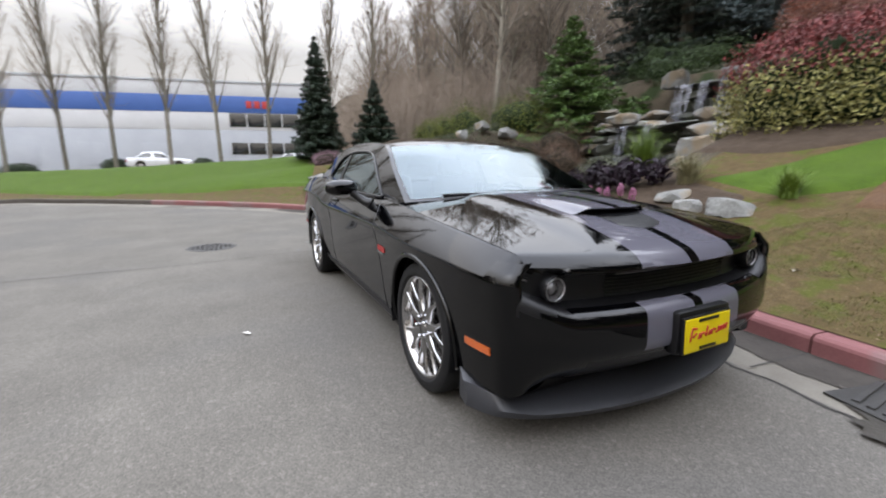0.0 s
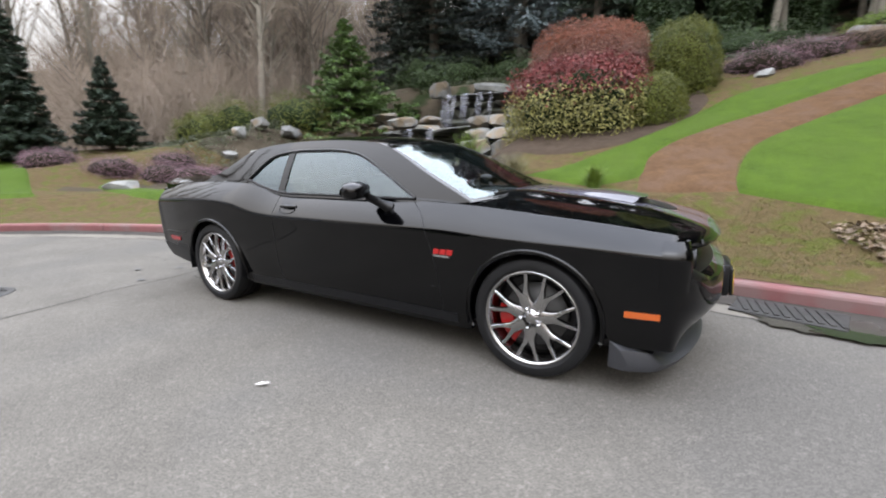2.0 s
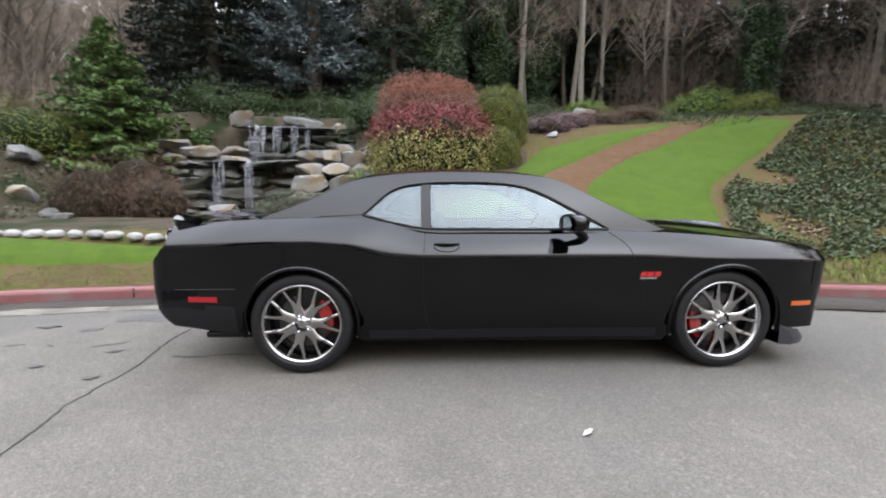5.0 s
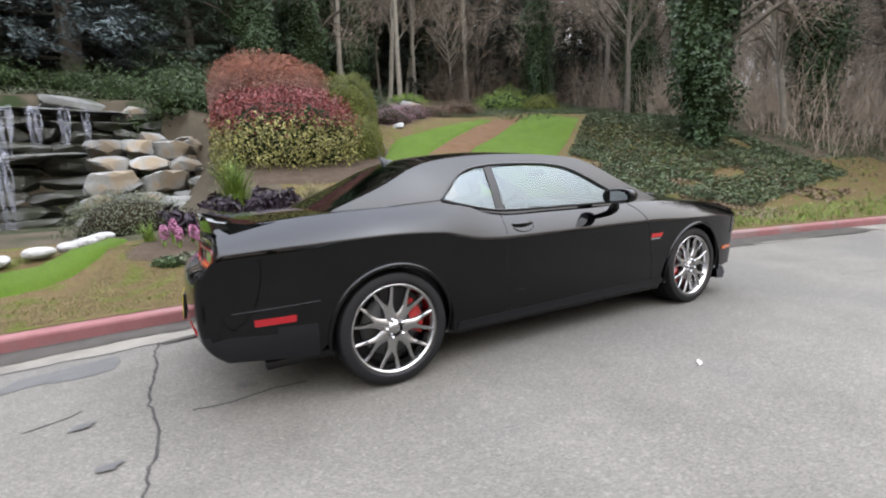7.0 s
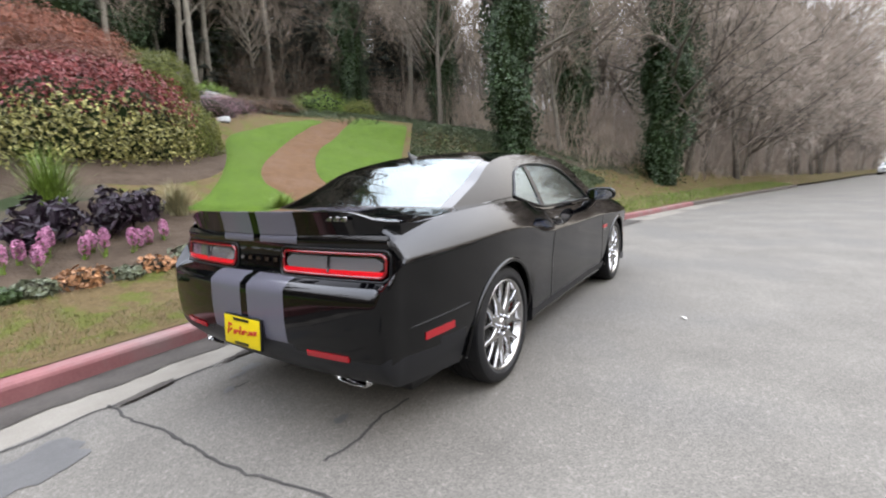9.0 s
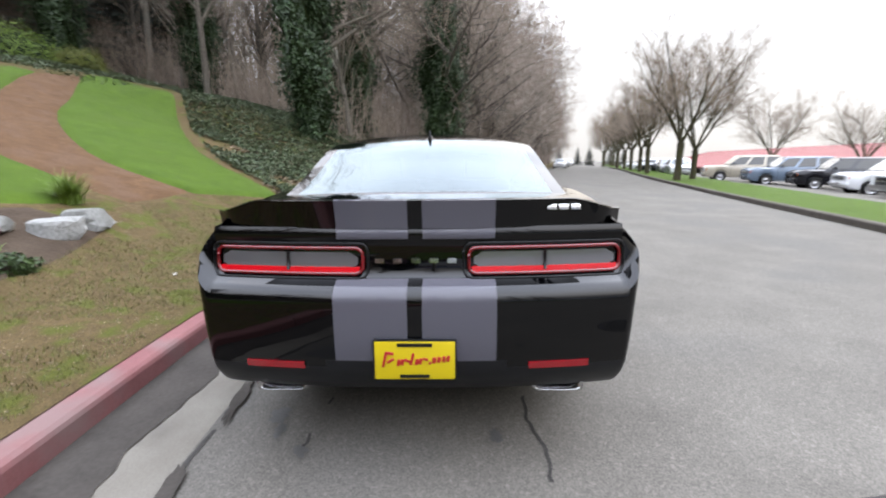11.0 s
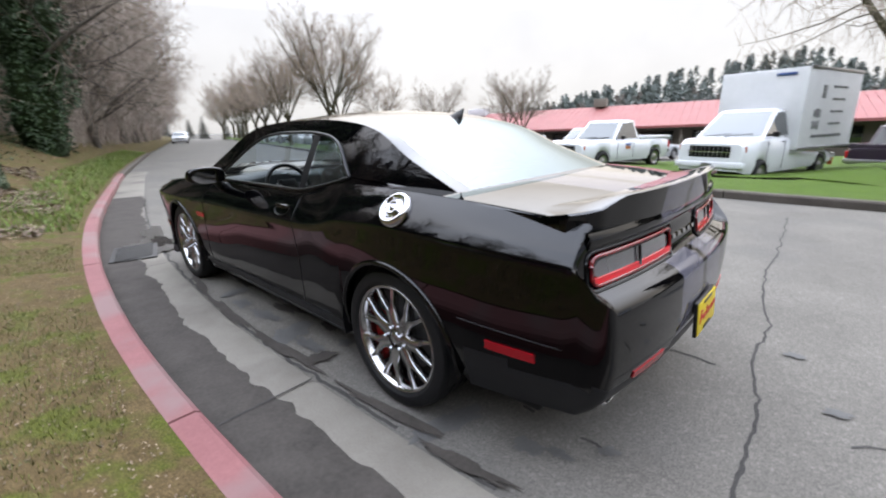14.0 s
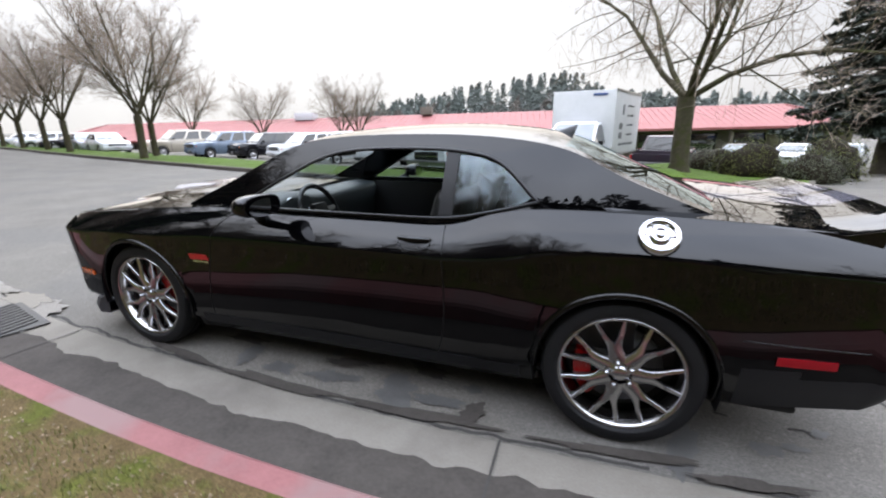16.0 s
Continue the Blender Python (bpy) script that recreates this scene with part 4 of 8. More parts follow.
def end_loop(y0, y1, z0, z1, rad, front, out):
    pts = []
    for cy, cz, a0 in ((y1 - rad, z1 - rad, 0), (y0 + rad, z1 - rad, 90), (y0 + rad, z0 + rad, 180), (y1 - rad, z0 + rad, 270)):
        for a in np.linspace(a0, a0 + 90, 6):
            pts.append((cy + rad * math.cos(radians(a)), cz + rad * math.sin(radians(a))))
    dense = []
    for a, b in zip(pts, pts[1:] + pts[:1]):
        n = max(1, int(math.dist(a, b) / 0.05))
        dense += [(a[0] + (b[0] - a[0]) * k / n, a[1] + (b[1] - a[1]) * k / n) for k in range(n)]
    s = 1 if front else -1
    return [(end_x(y, z, front) + s * out, y, z) for y, z in dense]


for s in (-1, 1):
    ya, yb = sorted((s * 0.205, s * 0.80))
    lamp = end_patch("tail_lamp", ya + 0.02, yb - 0.02, 0.838, 0.904, False, LENS, "smoky rear lamp with a red surround", 0.004, 0.02, 16, 4, 0.02)
    loop = end_loop(ya, yb, 0.822, 0.920, 0.03, False, 0.008)
    tube_part("lamp_ring", loop + loop[:1], 0.0075, DARK_RED_LENS, lamp, "dark red lamp surround", 8)
    end_patch("lamp_bar", ya + 0.012, yb - 0.012, 0.822, 0.848, False, RED_LENS, "red lower light bar", 0.012, 0.02, 12, 1).parent = lamp
    loop = end_loop(ya - 0.02, yb + 0.02, 0.806, 0.938, 0.035, False, 0.004)
    tube_part("lamp_bezel", loop + loop[:1], 0.005, TRIM, lamp, "", 6)
    tube_part("lamp_divider", [(end_x(s * 0.50, z, False) - 0.012, s * 0.50, z) for z in (0.836, 0.908)], 0.006, TRIM, lamp, "", 6)
    ya, yb = sorted((s * 0.43, s * 0.665))
    end_patch("reflector", ya, yb, 0.466, 0.494, False, MARKER_RED, "red rear bumper reflector", 0.006, 0.015, 8, 2)
    # exhaust tip: a flattened chrome pipe
    v = []
    for x in (-2.25, -2.41, -2.425, -2.422, -2.34):
        inner = 0.86 if x in (-2.422, -2.34) else 1.0
        for a in np.linspace(0, 2 * math.pi, 24, endpoint=False):
            c, q = math.cos(a), math.sin(a)
            v.append((x, s * 0.575 + 0.105 * inner * math.copysign(abs(c) ** 0.45, c), 0.335 + 0.026 * inner * math.copysign(abs(q) ** 0.5, q)))
    link("exhaust_tip", v, grid_faces(5, 24, wrap=True), CHROME, car, "flat chrome exhaust tip")
    # twin headlamps in the grille
    for y, r, x in ((0.797, 0.061, 2.182), (0.658, 0.056, 2.222)):
        v, f = lathe([(r, -0.05), (r, 0.016), (r * 0.95, 0.020), (r * 0.92, 0.006)], 32, "x")
        hl = link("headlamp", [(x + px, s * y + py, 0.73 + pz) for px, py, pz in v], f, TRIM, car, "round dark headlamp with a thin bright ring")
        v, f = lathe([(0.001, 0.004), (r * 0.45, 0.002), (r * 0.46, -0.01), (r * 0.88, 0.0)], 28, "x")
        loop = [(x + 0.014, s * y + r * 0.80 * math.cos(a), 0.73 + r * 0.80 * math.sin(a)) for a in np.linspace(0, 2 * math.pi, 28)]
        tube_part("lamp_ring", loop, 0.0035, STEEL, hl, "thin bright ring", 6)
        link("lamp_lens", [(x + px, s * y + py, 0.73 + pz) for px, py, pz in v], f, LENS, hl)
    v, f = lathe([(0.03, -0.03), (0.034, 0.012), (0.026, 0.014), (0.001, 0.004)], 20, "x")
    link("fog_lamp", [(end_x(0.66, 0.30, True) - 0.03 + px, s * 0.66 + py, 0.305 + pz) for px, py, pz in v], f, LENS, car)

# small chrome letters of the rear panel and the lid, as plain blocks
for k in range(5):
    y = 0.14 - 0.07 * k
    end_patch("badge", y - 0.017, y + 0.017, 0.862, 0.880, False, CHROME, "small chrome badge block", 0.008, 0.008, 3, 1)
tube_part("grille_bar", [(end_x(y, 0.765, True) + 0.006, y, 0.765) for y in np.linspace(-0.36, 0.36, 15)], 0.006, STEEL, car, "thin bright grille bar", 6)
for z in np.linspace(0.67, 0.78, 8):
    tube_part("grille_slat", [(end_x(y, z, True) + 0.003, y, z) for y in np.linspace(-0.40, 0.40, 13)], 0.004, TRIM, car, "", 5)

# number plate mounts: yellow dealer plates in black frames, with plain bars for lettering
def plate(front, z, tilt):
    s = 1 if front else -1
    holder = new("plate")
    holder.parent = car
    holder["label"] = "yellow dealer plate in a black frame"
    x = end_x(0, z, front) + s * (0.030 if front else 0.022)
    box_part("plate_frame", (0.016, 0.312, 0.158), TRIM, holder, "", 0.006)
    box_part("plate_face", (0.006, 0.298, 0.144), YELLOW, holder, "yellow plate face", 0.002, (s * 0.008, 0, 0))
    # lettering as plain strokes: a tall first stroke, a run of small ones, and two dark bars in the frame's edges
    for y, w, h, dz, lean in [(-0.112, 0.010, 0.060, 0.002, 14), (-0.094, 0.034, 0.011, 0.026, 8), (-0.090, 0.030, 0.010, -0.002, -32), (-0.060, 0.012, 0.026, -0.010, 12), (-0.046, 0.012, 0.024, -0.008, 10), (-0.028, 0.026, 0.010, -0.002, 20), (-0.010, 0.011, 0.046, 0.004, 14), (0.008, 0.012, 0.024, -0.006, 12), (0.022, 0.012, 0.024, -0.004, 12), (0.040, 0.022, 0.010, 0.004, 16), (0.056, 0.010, 0.010, -0.012, 0), (0.072, 0.014, 0.024, 0.0, 12), (0.090, 0.013, 0.022, 0.002, 12), (0.108, 0.012, 0.024, 0.004, 10), (0.124, 0.012, 0.024, 0.006, 10)]:
        box_part("letter_bar", (0.004, w, h), PLATE_RED, holder, "", 0.0015, (s * 0.0125, s * y, dz + 0.002), (-s * lean, 0, 0), 1)
    box_part("letter_bar", (0.004, 0.13, 0.013), TRIM, holder, "", 0.001, (s * 0.0125, 0, 0.060))
    box_part("letter_bar", (0.004, 0.11, 0.013), TRIM, holder, "", 0.001, (s * 0.0125, 0, -0.060))
    holder.matrix_basis = pose(x, 0, z, 0, tilt, 0)


plate(False, 0.522, 4)
plate(True, 0.512, -3)
box_part("plate_bracket", (0.06, 0.34, 0.19), TRIM, car, "", 0.02, (2.398, 0, 0.52))

SPLITTER = surface("grey_satin_splitter", (0.03, 0.031, 0.036), (0.05, 0.052, 0.06), 0.2, 0.45, 0.05, 0.01)
# front splitter: a blade round the chin, kicked up at its ends
rows = []
for u in np.linspace(-1, 1, 49):
    y = 0.905 * math.sin(u * math.pi / 2)
    q = abs(y) / 0.905
    xo = 2.30 - 0.23 * q**2.2 - 0.10 * max(0, (q - 0.90) / 0.10) ** 2
    xb = max(xo - 0.30, 1.895)
    up = 0.03 * ramp(q, 0.72, 1.0)
    tall = 0.045 * ramp(q, 0.80, 0.98)
    rows.append([(xb, y * 0.985, 0.235 + up + tall), (xo - 0.02, y, 0.20 + up + tall), (xo + 0.02, y, 0.178 + up), (xo + 0.005, y, 0.150 + up * 0.6), (xb, y * 0.985, 0.155 + up * 0.5)])
sharpen(link("splitter", [p for r_ in rows for p in r_], grid_faces(49, 5) + [tuple(range(5)), tuple(range(48 * 5, 49 * 5))[::-1]], SPLITTER, car, "dark satin front splitter"), 40)

# wing tips: the leading edges of the front wings beside the headlamps
for s in (-1, 1):
    tip_v, plan = [], [(2.10, 0.0), (2.17, 0.004), (2.225, 0.014), (2.265, 0.034), (2.285, 0.058), (2.285, 0.075), (2.25, 0.085), (2.18, 0.085)]
    for z in np.linspace(0.60, 0.84, 9):
        for x, inset in plan:
            x = 2.10 + (x - 2.10) * 0.7
            tip_v.append((x - 0.03 * ramp(z, 0.76, 0.84) * ramp(x, 2.15, 2.27), s * (flank_y(2.10, z) + 0.003 - 0.09 * (x - 2.10) - inset), min(z, spline(BELT_Z, x) - 0.004)))
    link("wing_tip", tip_v, grid_faces(9, 8, flip=s > 0), SIDE_PAINT, car)

# bonnet scoop: a low hump that opens forwards over a matt black insert
SCOOP_W = 0.20


def bonnet_z(x, y):
    return deck_z(x, y, flank_y(x, spline(BELT_Z, x)), spline(BELT_Z, x))


def scoop_lift(x, y):
    return 0.034 * ramp(x, 1.25, 1.86) * ramp(SCOOP_W + 0.06 - abs(y), 0.0, 0.09)


rows, cols_ = [], np.linspace(-0.26, 0.26, 27)
for x in np.linspace(1.25, 1.88, 18):
    row = []
    for y in cols_:
        xx = x + 0.06 * (1 - (y / 0.26) ** 2) * ramp(x, 1.6, 1.88)
        row.append((xx, y, bonnet_z(xx, y) + 0.003 + scoop_lift(x, y)))
    rows.append(row)
scoop = link("bonnet_scoop", [p for r_ in rows for p in r_], grid_faces(18, 27, flip=True), BLACK_PAINT, car)
lip_row = [p for p in rows[-1] if abs(p[1]) < 0.19]
mouth = lip_row + [(x - 0.004, y, z - 0.008) for x, y, z in lip_row] + [(x - 0.12, y * 0.96, bonnet_z(x - 0.12, y) + 0.004) for x, y, z in lip_row] + [(x + 0.01, y, bonnet_z(x + 0.01, y) + 0.005) for x, y, _ in lip_row]
link("scoop_mouth", mouth, grid_faces(4, len(lip_row), flip=True), TRIM, scoop, "matt black scoop mouth", smooth=False)
insert = []
for u in np.linspace(0, 1, 7):
    for y, lx in [(p[1], p[0]) for p in lip_row]:
        yy = y * (0.86 - 0.10 * u)
        xx = (lx + 0.012) * (1 - u) + (2.115 - 0.05 * (y / 0.19) ** 2) * u
        insert.append((xx, yy, bonnet_z(xx, yy) + (0.006 if 0 < u < 1 else 0.003)))
link("scoop_insert", insert, grid_faces(7, len(lip_row), flip=True), TRIM, scoop, "matt black panel before the scoop")

# boot spoiler
rows = []
for y in np.linspace(-0.82, 0.82, 41):
    q = abs(y) / 0.82
    back = 0.10 * q**2.4 + 0.05 * ramp(q, 0.9, 1.0)
    drop = 0.050 * ramp(q, 0.72, 1.0)
    x0 = -2.46 + back
    base = 1.036 - 0.012 * q
    rows.append([(x0 + 0.26, y, base + 0.022), (x0 + 0.12, y, 1.075 - drop * 0.8), (x0 + 0.01, y, 1.108 - drop), (x0 - 0.004, y, 1.104 - drop), (x0 + 0.006, y, 1.050 - drop * 0.3), (x0 + 0.012, y, 0.995)])
spoiler = sharpen(link("spoiler", [p for r_ in rows for p in r_], grid_faces(41, 6, flip=True) + [tuple(range(6)), tuple(range(240, 246))[::-1]], BLACK_PAINT, car, "low boot spoiler with grey stripes"), 35)
for k in range(3):
    box_part("badge", (0.006, 0.036, 0.022), CHROME, spoiler, "small chrome badge block", 0.002, (-2.425, -0.52 - 0.045 * k, 1.072), (0, 14, 0))

# aerial fin, wipers, screen edges
rows = []
for u in np.linspace(0, 1, 9):
    x = -1.02 - 0.13 * u
    h = 0.062 * u**1.4
    w = 0.022 * (1 - 0.4 * u)
    zr = spline([(-1.3, 1.325), (-1.15, 1.385), (-0.8, 1.44)], x) - 0.004
    rows.append([(x, -w, zr), (x - 0.02 * u, -0.004, zr + h), (x - 0.02 * u, 0.004, zr + h), (x, w, zr)])
link("aerial_fin", [p for r_ in rows for p in r_], grid_faces(9, 4) + [(32, 33, 34, 35)], TRIM, car, "small black roof aerial fin")
for y0, y1 in ((-0.58, 0.05), (0.08, 0.66)):
    tube_part("wiper", [(1.14 - 0.10 * abs(y) ** 2, y, 1.035 - 0.02 * abs(y)) for y in np.linspace(y0, y1, 10)], 0.009, TRIM, car, "black windscreen wiper", 6)
tube_part("cowl", [(1.19 - 0.16 * abs(y / 0.8) ** 2.2, y, 1.012 - 0.03 * abs(y / 0.8) ** 2) for y in np.linspace(-0.8, 0.8, 25)], 0.016, TRIM, car, "", 6)

# cabin: floor, dash, wheel, seats
box_part("cabin_floor", (2.6, 1.5, 0.04), LEATHER, car, "", 0.01, (-0.35, 0, 0.36))
v = []
for y in np.linspace(-0.74, 0.74, 25):
    hood_up = 0.045 * math.exp(-(((y - 0.37) / 0.2) ** 2))
    v += [(1.12, y, 0.985), (0.80, y, 0.985 + hood_up * 0.5), (0.62, y, 0.965 + hood_up), (0.585, y, 0.925 + hood_up), (0.62, y, 0.82), (0.60, y, 0.62), (0.80, y, 0.45)]
link("dashboard", v, grid_faces(25, 7, flip=True), DASH, car, "dark grey soft dashboard")
for cy, rr in ((0.30, 0.055), (0.44, 0.055)):
    v, f = lathe([(rr, 0.0), (rr * 1.12, -0.012), (rr * 1.16, 0.012)], 28, "x")
    link("gauge", [(0.60 + px, cy + py, 0.925 + pz) for px, py, pz in v], f, CHROME, car, "round gauge with a bright ring")
    link("gauge_face", [(0.603, cy + rr * math.cos(a), 0.925 + rr * math.sin(a)) for a in np.linspace(0, 6.283, 24, endpoint=False)], [tuple(range(24))], TRIM, car, smooth=False)
steer = new("steering_wheel")
steer.parent = car
pts = [(0, 0.178 * math.cos(a), 0.178 * math.sin(a)) for a in np.linspace(0, 2 * math.pi, 41)]
tube_part("wheel_rim", pts, 0.017, LEATHER, steer, "", 8)
box_part("wheel_hub", (0.05, 0.13, 0.11), LEATHER, steer, "", 0.02)
for a in (0, 180, 270):
    box_part("wheel_spoke", (0.02, 0.13, 0.035), STEEL, steer, "", 0.006, (0, 0.10 * math.cos(radians(a)), 0.10 * math.sin(radians(a))), (a, 0, 0))
tube_part("steering_column", [(0.02, 0, 0), (0.22, 0, 0)], 0.035, LEATHER, steer, "", 10)
steer.matrix_basis = pose(0.42, 0.37, 0.90, 0, 24, 0)
for sy in (-0.37, 0.37):
    seat = new("seat")
    seat.parent = car
    seat["label"] = "black leather bucket seat"
    box_part("seat_cushion", (0.52, 0.50, 0.16), LEATHER, seat, "", 0.06, (-0.15, sy, 0.50), (0, -8, 0), 3)
    box_part("seat_back", (0.15, 0.50, 0.62), LEATHER, seat, "", 0.06, (-0.48, sy, 0.80), (0, -16, 0), 3)
    box_part("headrest", (0.10, 0.26, 0.17), LEATHER, seat, "", 0.04, (-0.60, sy, 1.19), (0, -12, 0), 3)
box_part("rear_bench", (0.5, 1.2, 0.16), LEATHER, car, "", 0.05, (-1.0, 0, 0.55), (0, -8, 0), 3)
box_part("rear_backrest", (0.14, 1.2, 0.55), LEATHER, car, "", 0.05, (-1.28, 0, 0.80), (0, -25, 0), 3)
box_part("parcel_shelf", (0.55, 1.3, 0.03), TRIM, car, "", 0.01, (-1.52, 0, 1.03), (0, 0, 0))
box_part("rear_view_mirror", (0.03, 0.22, 0.06), TRIM, car, "", 0.012, (0.42, 0, 1.27))
box_part("tunnel", (1.4, 0.22, 0.3), DASH, car, "", 0.05, (0.0, 0, 0.5))
for sy in (-1, 1):
    box_part("door_card", (1.25, 0.05, 0.55), LEATHER, car, "", 0.02, (0.02, sy * 0.80, 0.70))
    box_part("quarter_trim", (0.9, 0.05, 0.6), LEATHER, car, "", 0.02, (-1.08, sy * 0.78, 0.72))


# ---- garden: rocks, water, shrubs, flowers ----
ROCK = surface("grey_boulder", (0.18, 0.18, 0.165), (0.52, 0.52, 0.50), 0.30, 0.9, 0.9, 0.03, third=(0.34, 0.27, 0.19), spread=0.35, depth=0.03)
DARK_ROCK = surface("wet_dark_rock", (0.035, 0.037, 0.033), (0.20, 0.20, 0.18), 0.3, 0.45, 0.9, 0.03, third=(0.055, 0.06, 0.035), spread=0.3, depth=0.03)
PALE_STONE = surface("pale_river_stone", (0.35, 0.34, 0.32), (0.62, 0.61, 0.58), 0.2, 0.8, 0.4, 0.02, spread=0.2)


def boulder(name, x, y, z, sx, sy, sz, turn, material, label, category="rock", group="", seed=0, parent=None, rough=0.22, round_=False):
    """An angular boulder, flattened by random planes and roughened."""
    rng = random.Random(seed)
    bm = bmesh.new()
    bmesh.ops.create_icosphere(bm, subdivisions=3, radius=1)
    bmesh.ops.rotate(bm, matrix=Matrix.Rotation(0.5, 3, (0.3, 1, 0.2)), verts=bm.verts)
    planes = [(Vector((rng.gauss(0, 1), rng.gauss(0, 1), rng.gauss(0, 0.8))).normalized(), rng.uniform(0.68, 1.05) if not round_ else rng.uniform(0.9, 1.2)) for _ in range(13)]
    power = 14.0 if not round_ else 2.4
    for v in bm.verts:
        k = (abs(v.co.x) ** power + abs(v.co.y) ** power + abs(v.co.z) ** power) ** (-1 / power)
        v.co = v.co * k
        for way, far in planes:
            over = v.co.dot(way) - far
            if over > 0:
                v.co -= way * over * 0.97
        v.co *= 1 + rough * 0.35 * noise.noise(v.co * 1.6 + Vector((seed, 0, 0)))
        v.co += v.normal * 0.035 * noise.noise(v.co * 5 + Vector((0, seed, 0)))
        v.co = Vector((v.co.x * sx, v.co.y * sy, v.co.z * sz))
    ob = sharpen(part(name, bm, material, parent), 16)
    ob.matrix_basis = pose(x, y, z, rng.uniform(-6, 6), rng.uniform(-6, 6), turn)
    if not parent:
        tagged(ob, label, category, group)
    return ob


# rock wall beside the falls: courses of big stones, stepping back as they rise
rng = random.Random(4)


def courses(parent, x0, x1, y0, z0, z1, high, back, wide, pick, seed, curve=0.0, mid=0.0):
    """Stacks stones in rough courses that touch one another, with a dark heart behind."""
    z, row, n = z0, 0, 0
    while z < z1 - 0.08:
        h = min(rng.uniform(*high), z1 - z + 0.05)
        x = x0 + rng.uniform(-0.2, 0.2)
        while x < x1:
            w = rng.uniform(*wide)
            y = y0 + back * (z - z0) + curve * abs(x + w / 2 - mid) + rng.uniform(-0.07, 0.09)
            boulder("boulder", x + w / 2, y + 0.38, z + h / 2 + rng.uniform(-0.02, 0.03), w * 0.53, 0.40, h * 0.54, rng.uniform(-7, 7), pick(x + w / 2, z), "", seed=seed + n, parent=parent)
            n += 1
            x += w
        z += h
        row += 1


wall = thing("rock_wall", "stacked grey boulders of the garden waterfall", "rock wall")
courses(wall, -4.5, -1.55, 8.0, 0.45, 2.75, (0.36, 0.56), 0.55, (0.55, 1.15), lambda x, z: ROCK, 100, 0.10, -3.2)
for k, (x, y, z, s) in enumerate([(-1.75, 7.45, 1.30, 0.40), (-2.55, 7.35, 0.95, 0.42), (-1.35, 7.9, 1.95, 0.40), (-3.1, 7.5, 0.75, 0.33), (-1.15, 7.3, 1.45, 0.3)]):
    boulder("boulder", x, y, z, s, s * 0.8, s * 0.7, 40 * k, ROCK, "", seed=150 + k, parent=wall)

courses(wall, -2.7, -0.95, 8.75, 1.35, 2.95, (0.30, 0.46), 0.55, (0.45, 0.8), lambda x, z: ROCK, 170)
for k, (x, y, z, s) in enumerate([(-1.2, 7.2, 1.15, 0.34), (-0.9, 7.9, 1.75, 0.32), (-1.6, 7.0, 0.9, 0.3), (-2.2, 7.0, 0.7, 0.34), (-1.1, 9.6, 2.9, 0.4), (-2.0, 10.0, 2.95, 0.38), (-3.2, 10.2, 2.9, 0.36)]):
    boulder("boulder", x, y, z, s, s * 0.8, s * 0.6, 55 * k, ROCK, "", seed=190 + k, parent=wall)

falls = thing("rock_face", "dark wet rock ledges behind the waterfall", "rock wall")
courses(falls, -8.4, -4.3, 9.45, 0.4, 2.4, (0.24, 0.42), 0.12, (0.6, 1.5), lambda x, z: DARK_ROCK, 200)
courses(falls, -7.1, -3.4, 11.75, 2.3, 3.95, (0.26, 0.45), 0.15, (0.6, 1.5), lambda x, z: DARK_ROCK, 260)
courses(falls, -10.2, -7.5, 10.3, 1.6, 3.1, (0.28, 0.44), 0.30, (0.6, 1.2), lambda x, z: ROCK, 320)
# ledges that carry the water, and the pale blocks about them
for k, (x, y, z, sx, sy, sz) in enumerate([(-7.15, 12.2, 4.36, 0.44, 0.4, 0.36), (-5.3, 12.35, 3.98, 1.75, 0.6, 0.07), (-3.75, 12.3, 3.95, 0.36, 0.4, 0.27), (-7.9, 10.6, 2.85, 0.55, 0.5, 0.2), (-8.9, 10.9, 3.2, 0.55, 0.5, 0.22), (-6.9, 10.1, 2.43, 0.75, 0.75, 0.08), (-5.3, 10.0, 2.43, 0.85, 0.7, 0.08), (-6.3, 8.5, 0.72, 0.42, 0.36, 0.3), (-7.3, 8.3, 0.68, 0.45, 0.36, 0.26), (-4.9, 13.2, 4.25, 1.1, 0.5, 0.3)]):
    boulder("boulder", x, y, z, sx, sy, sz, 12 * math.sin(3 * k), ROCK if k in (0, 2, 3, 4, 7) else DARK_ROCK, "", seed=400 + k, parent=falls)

# the whole face stands back behind the pond
for rocks in (wall, falls):
    rocks.matrix_basis = Matrix.Translation((0, 0.42, 0.03)) @ Matrix.Diagonal((1.12, 1.12, 1.0, 1.0))

WATER_FALL = plain("white_water", (0.55, 0.57, 0.66), 0.3)
WATER_FALL.node_tree.nodes["Principled BSDF"].inputs["Alpha"].default_value = 0.42
water_runs = [(-6.5, 11.72, 4.04, 2.55, 0.32), (-5.8, 11.74, 4.04, 2.8, 0.16), (-5.2, 11.74, 4.04, 2.9, 0.12), (-4.75, 11.74, 4.04, 2.9, 0.08), (-6.75, 9.36, 2.48, 0.55, 0.17), (-5.85, 9.34, 2.48, 0.55, 0.14)]
cascade = thing("waterfall", "thin white waterfall streams over rock ledges", "waterfall", place=Matrix.Translation((0, 0.42, 0.03)) @ Matrix.Diagonal((1.12, 1.12, 1.0, 1.0)))
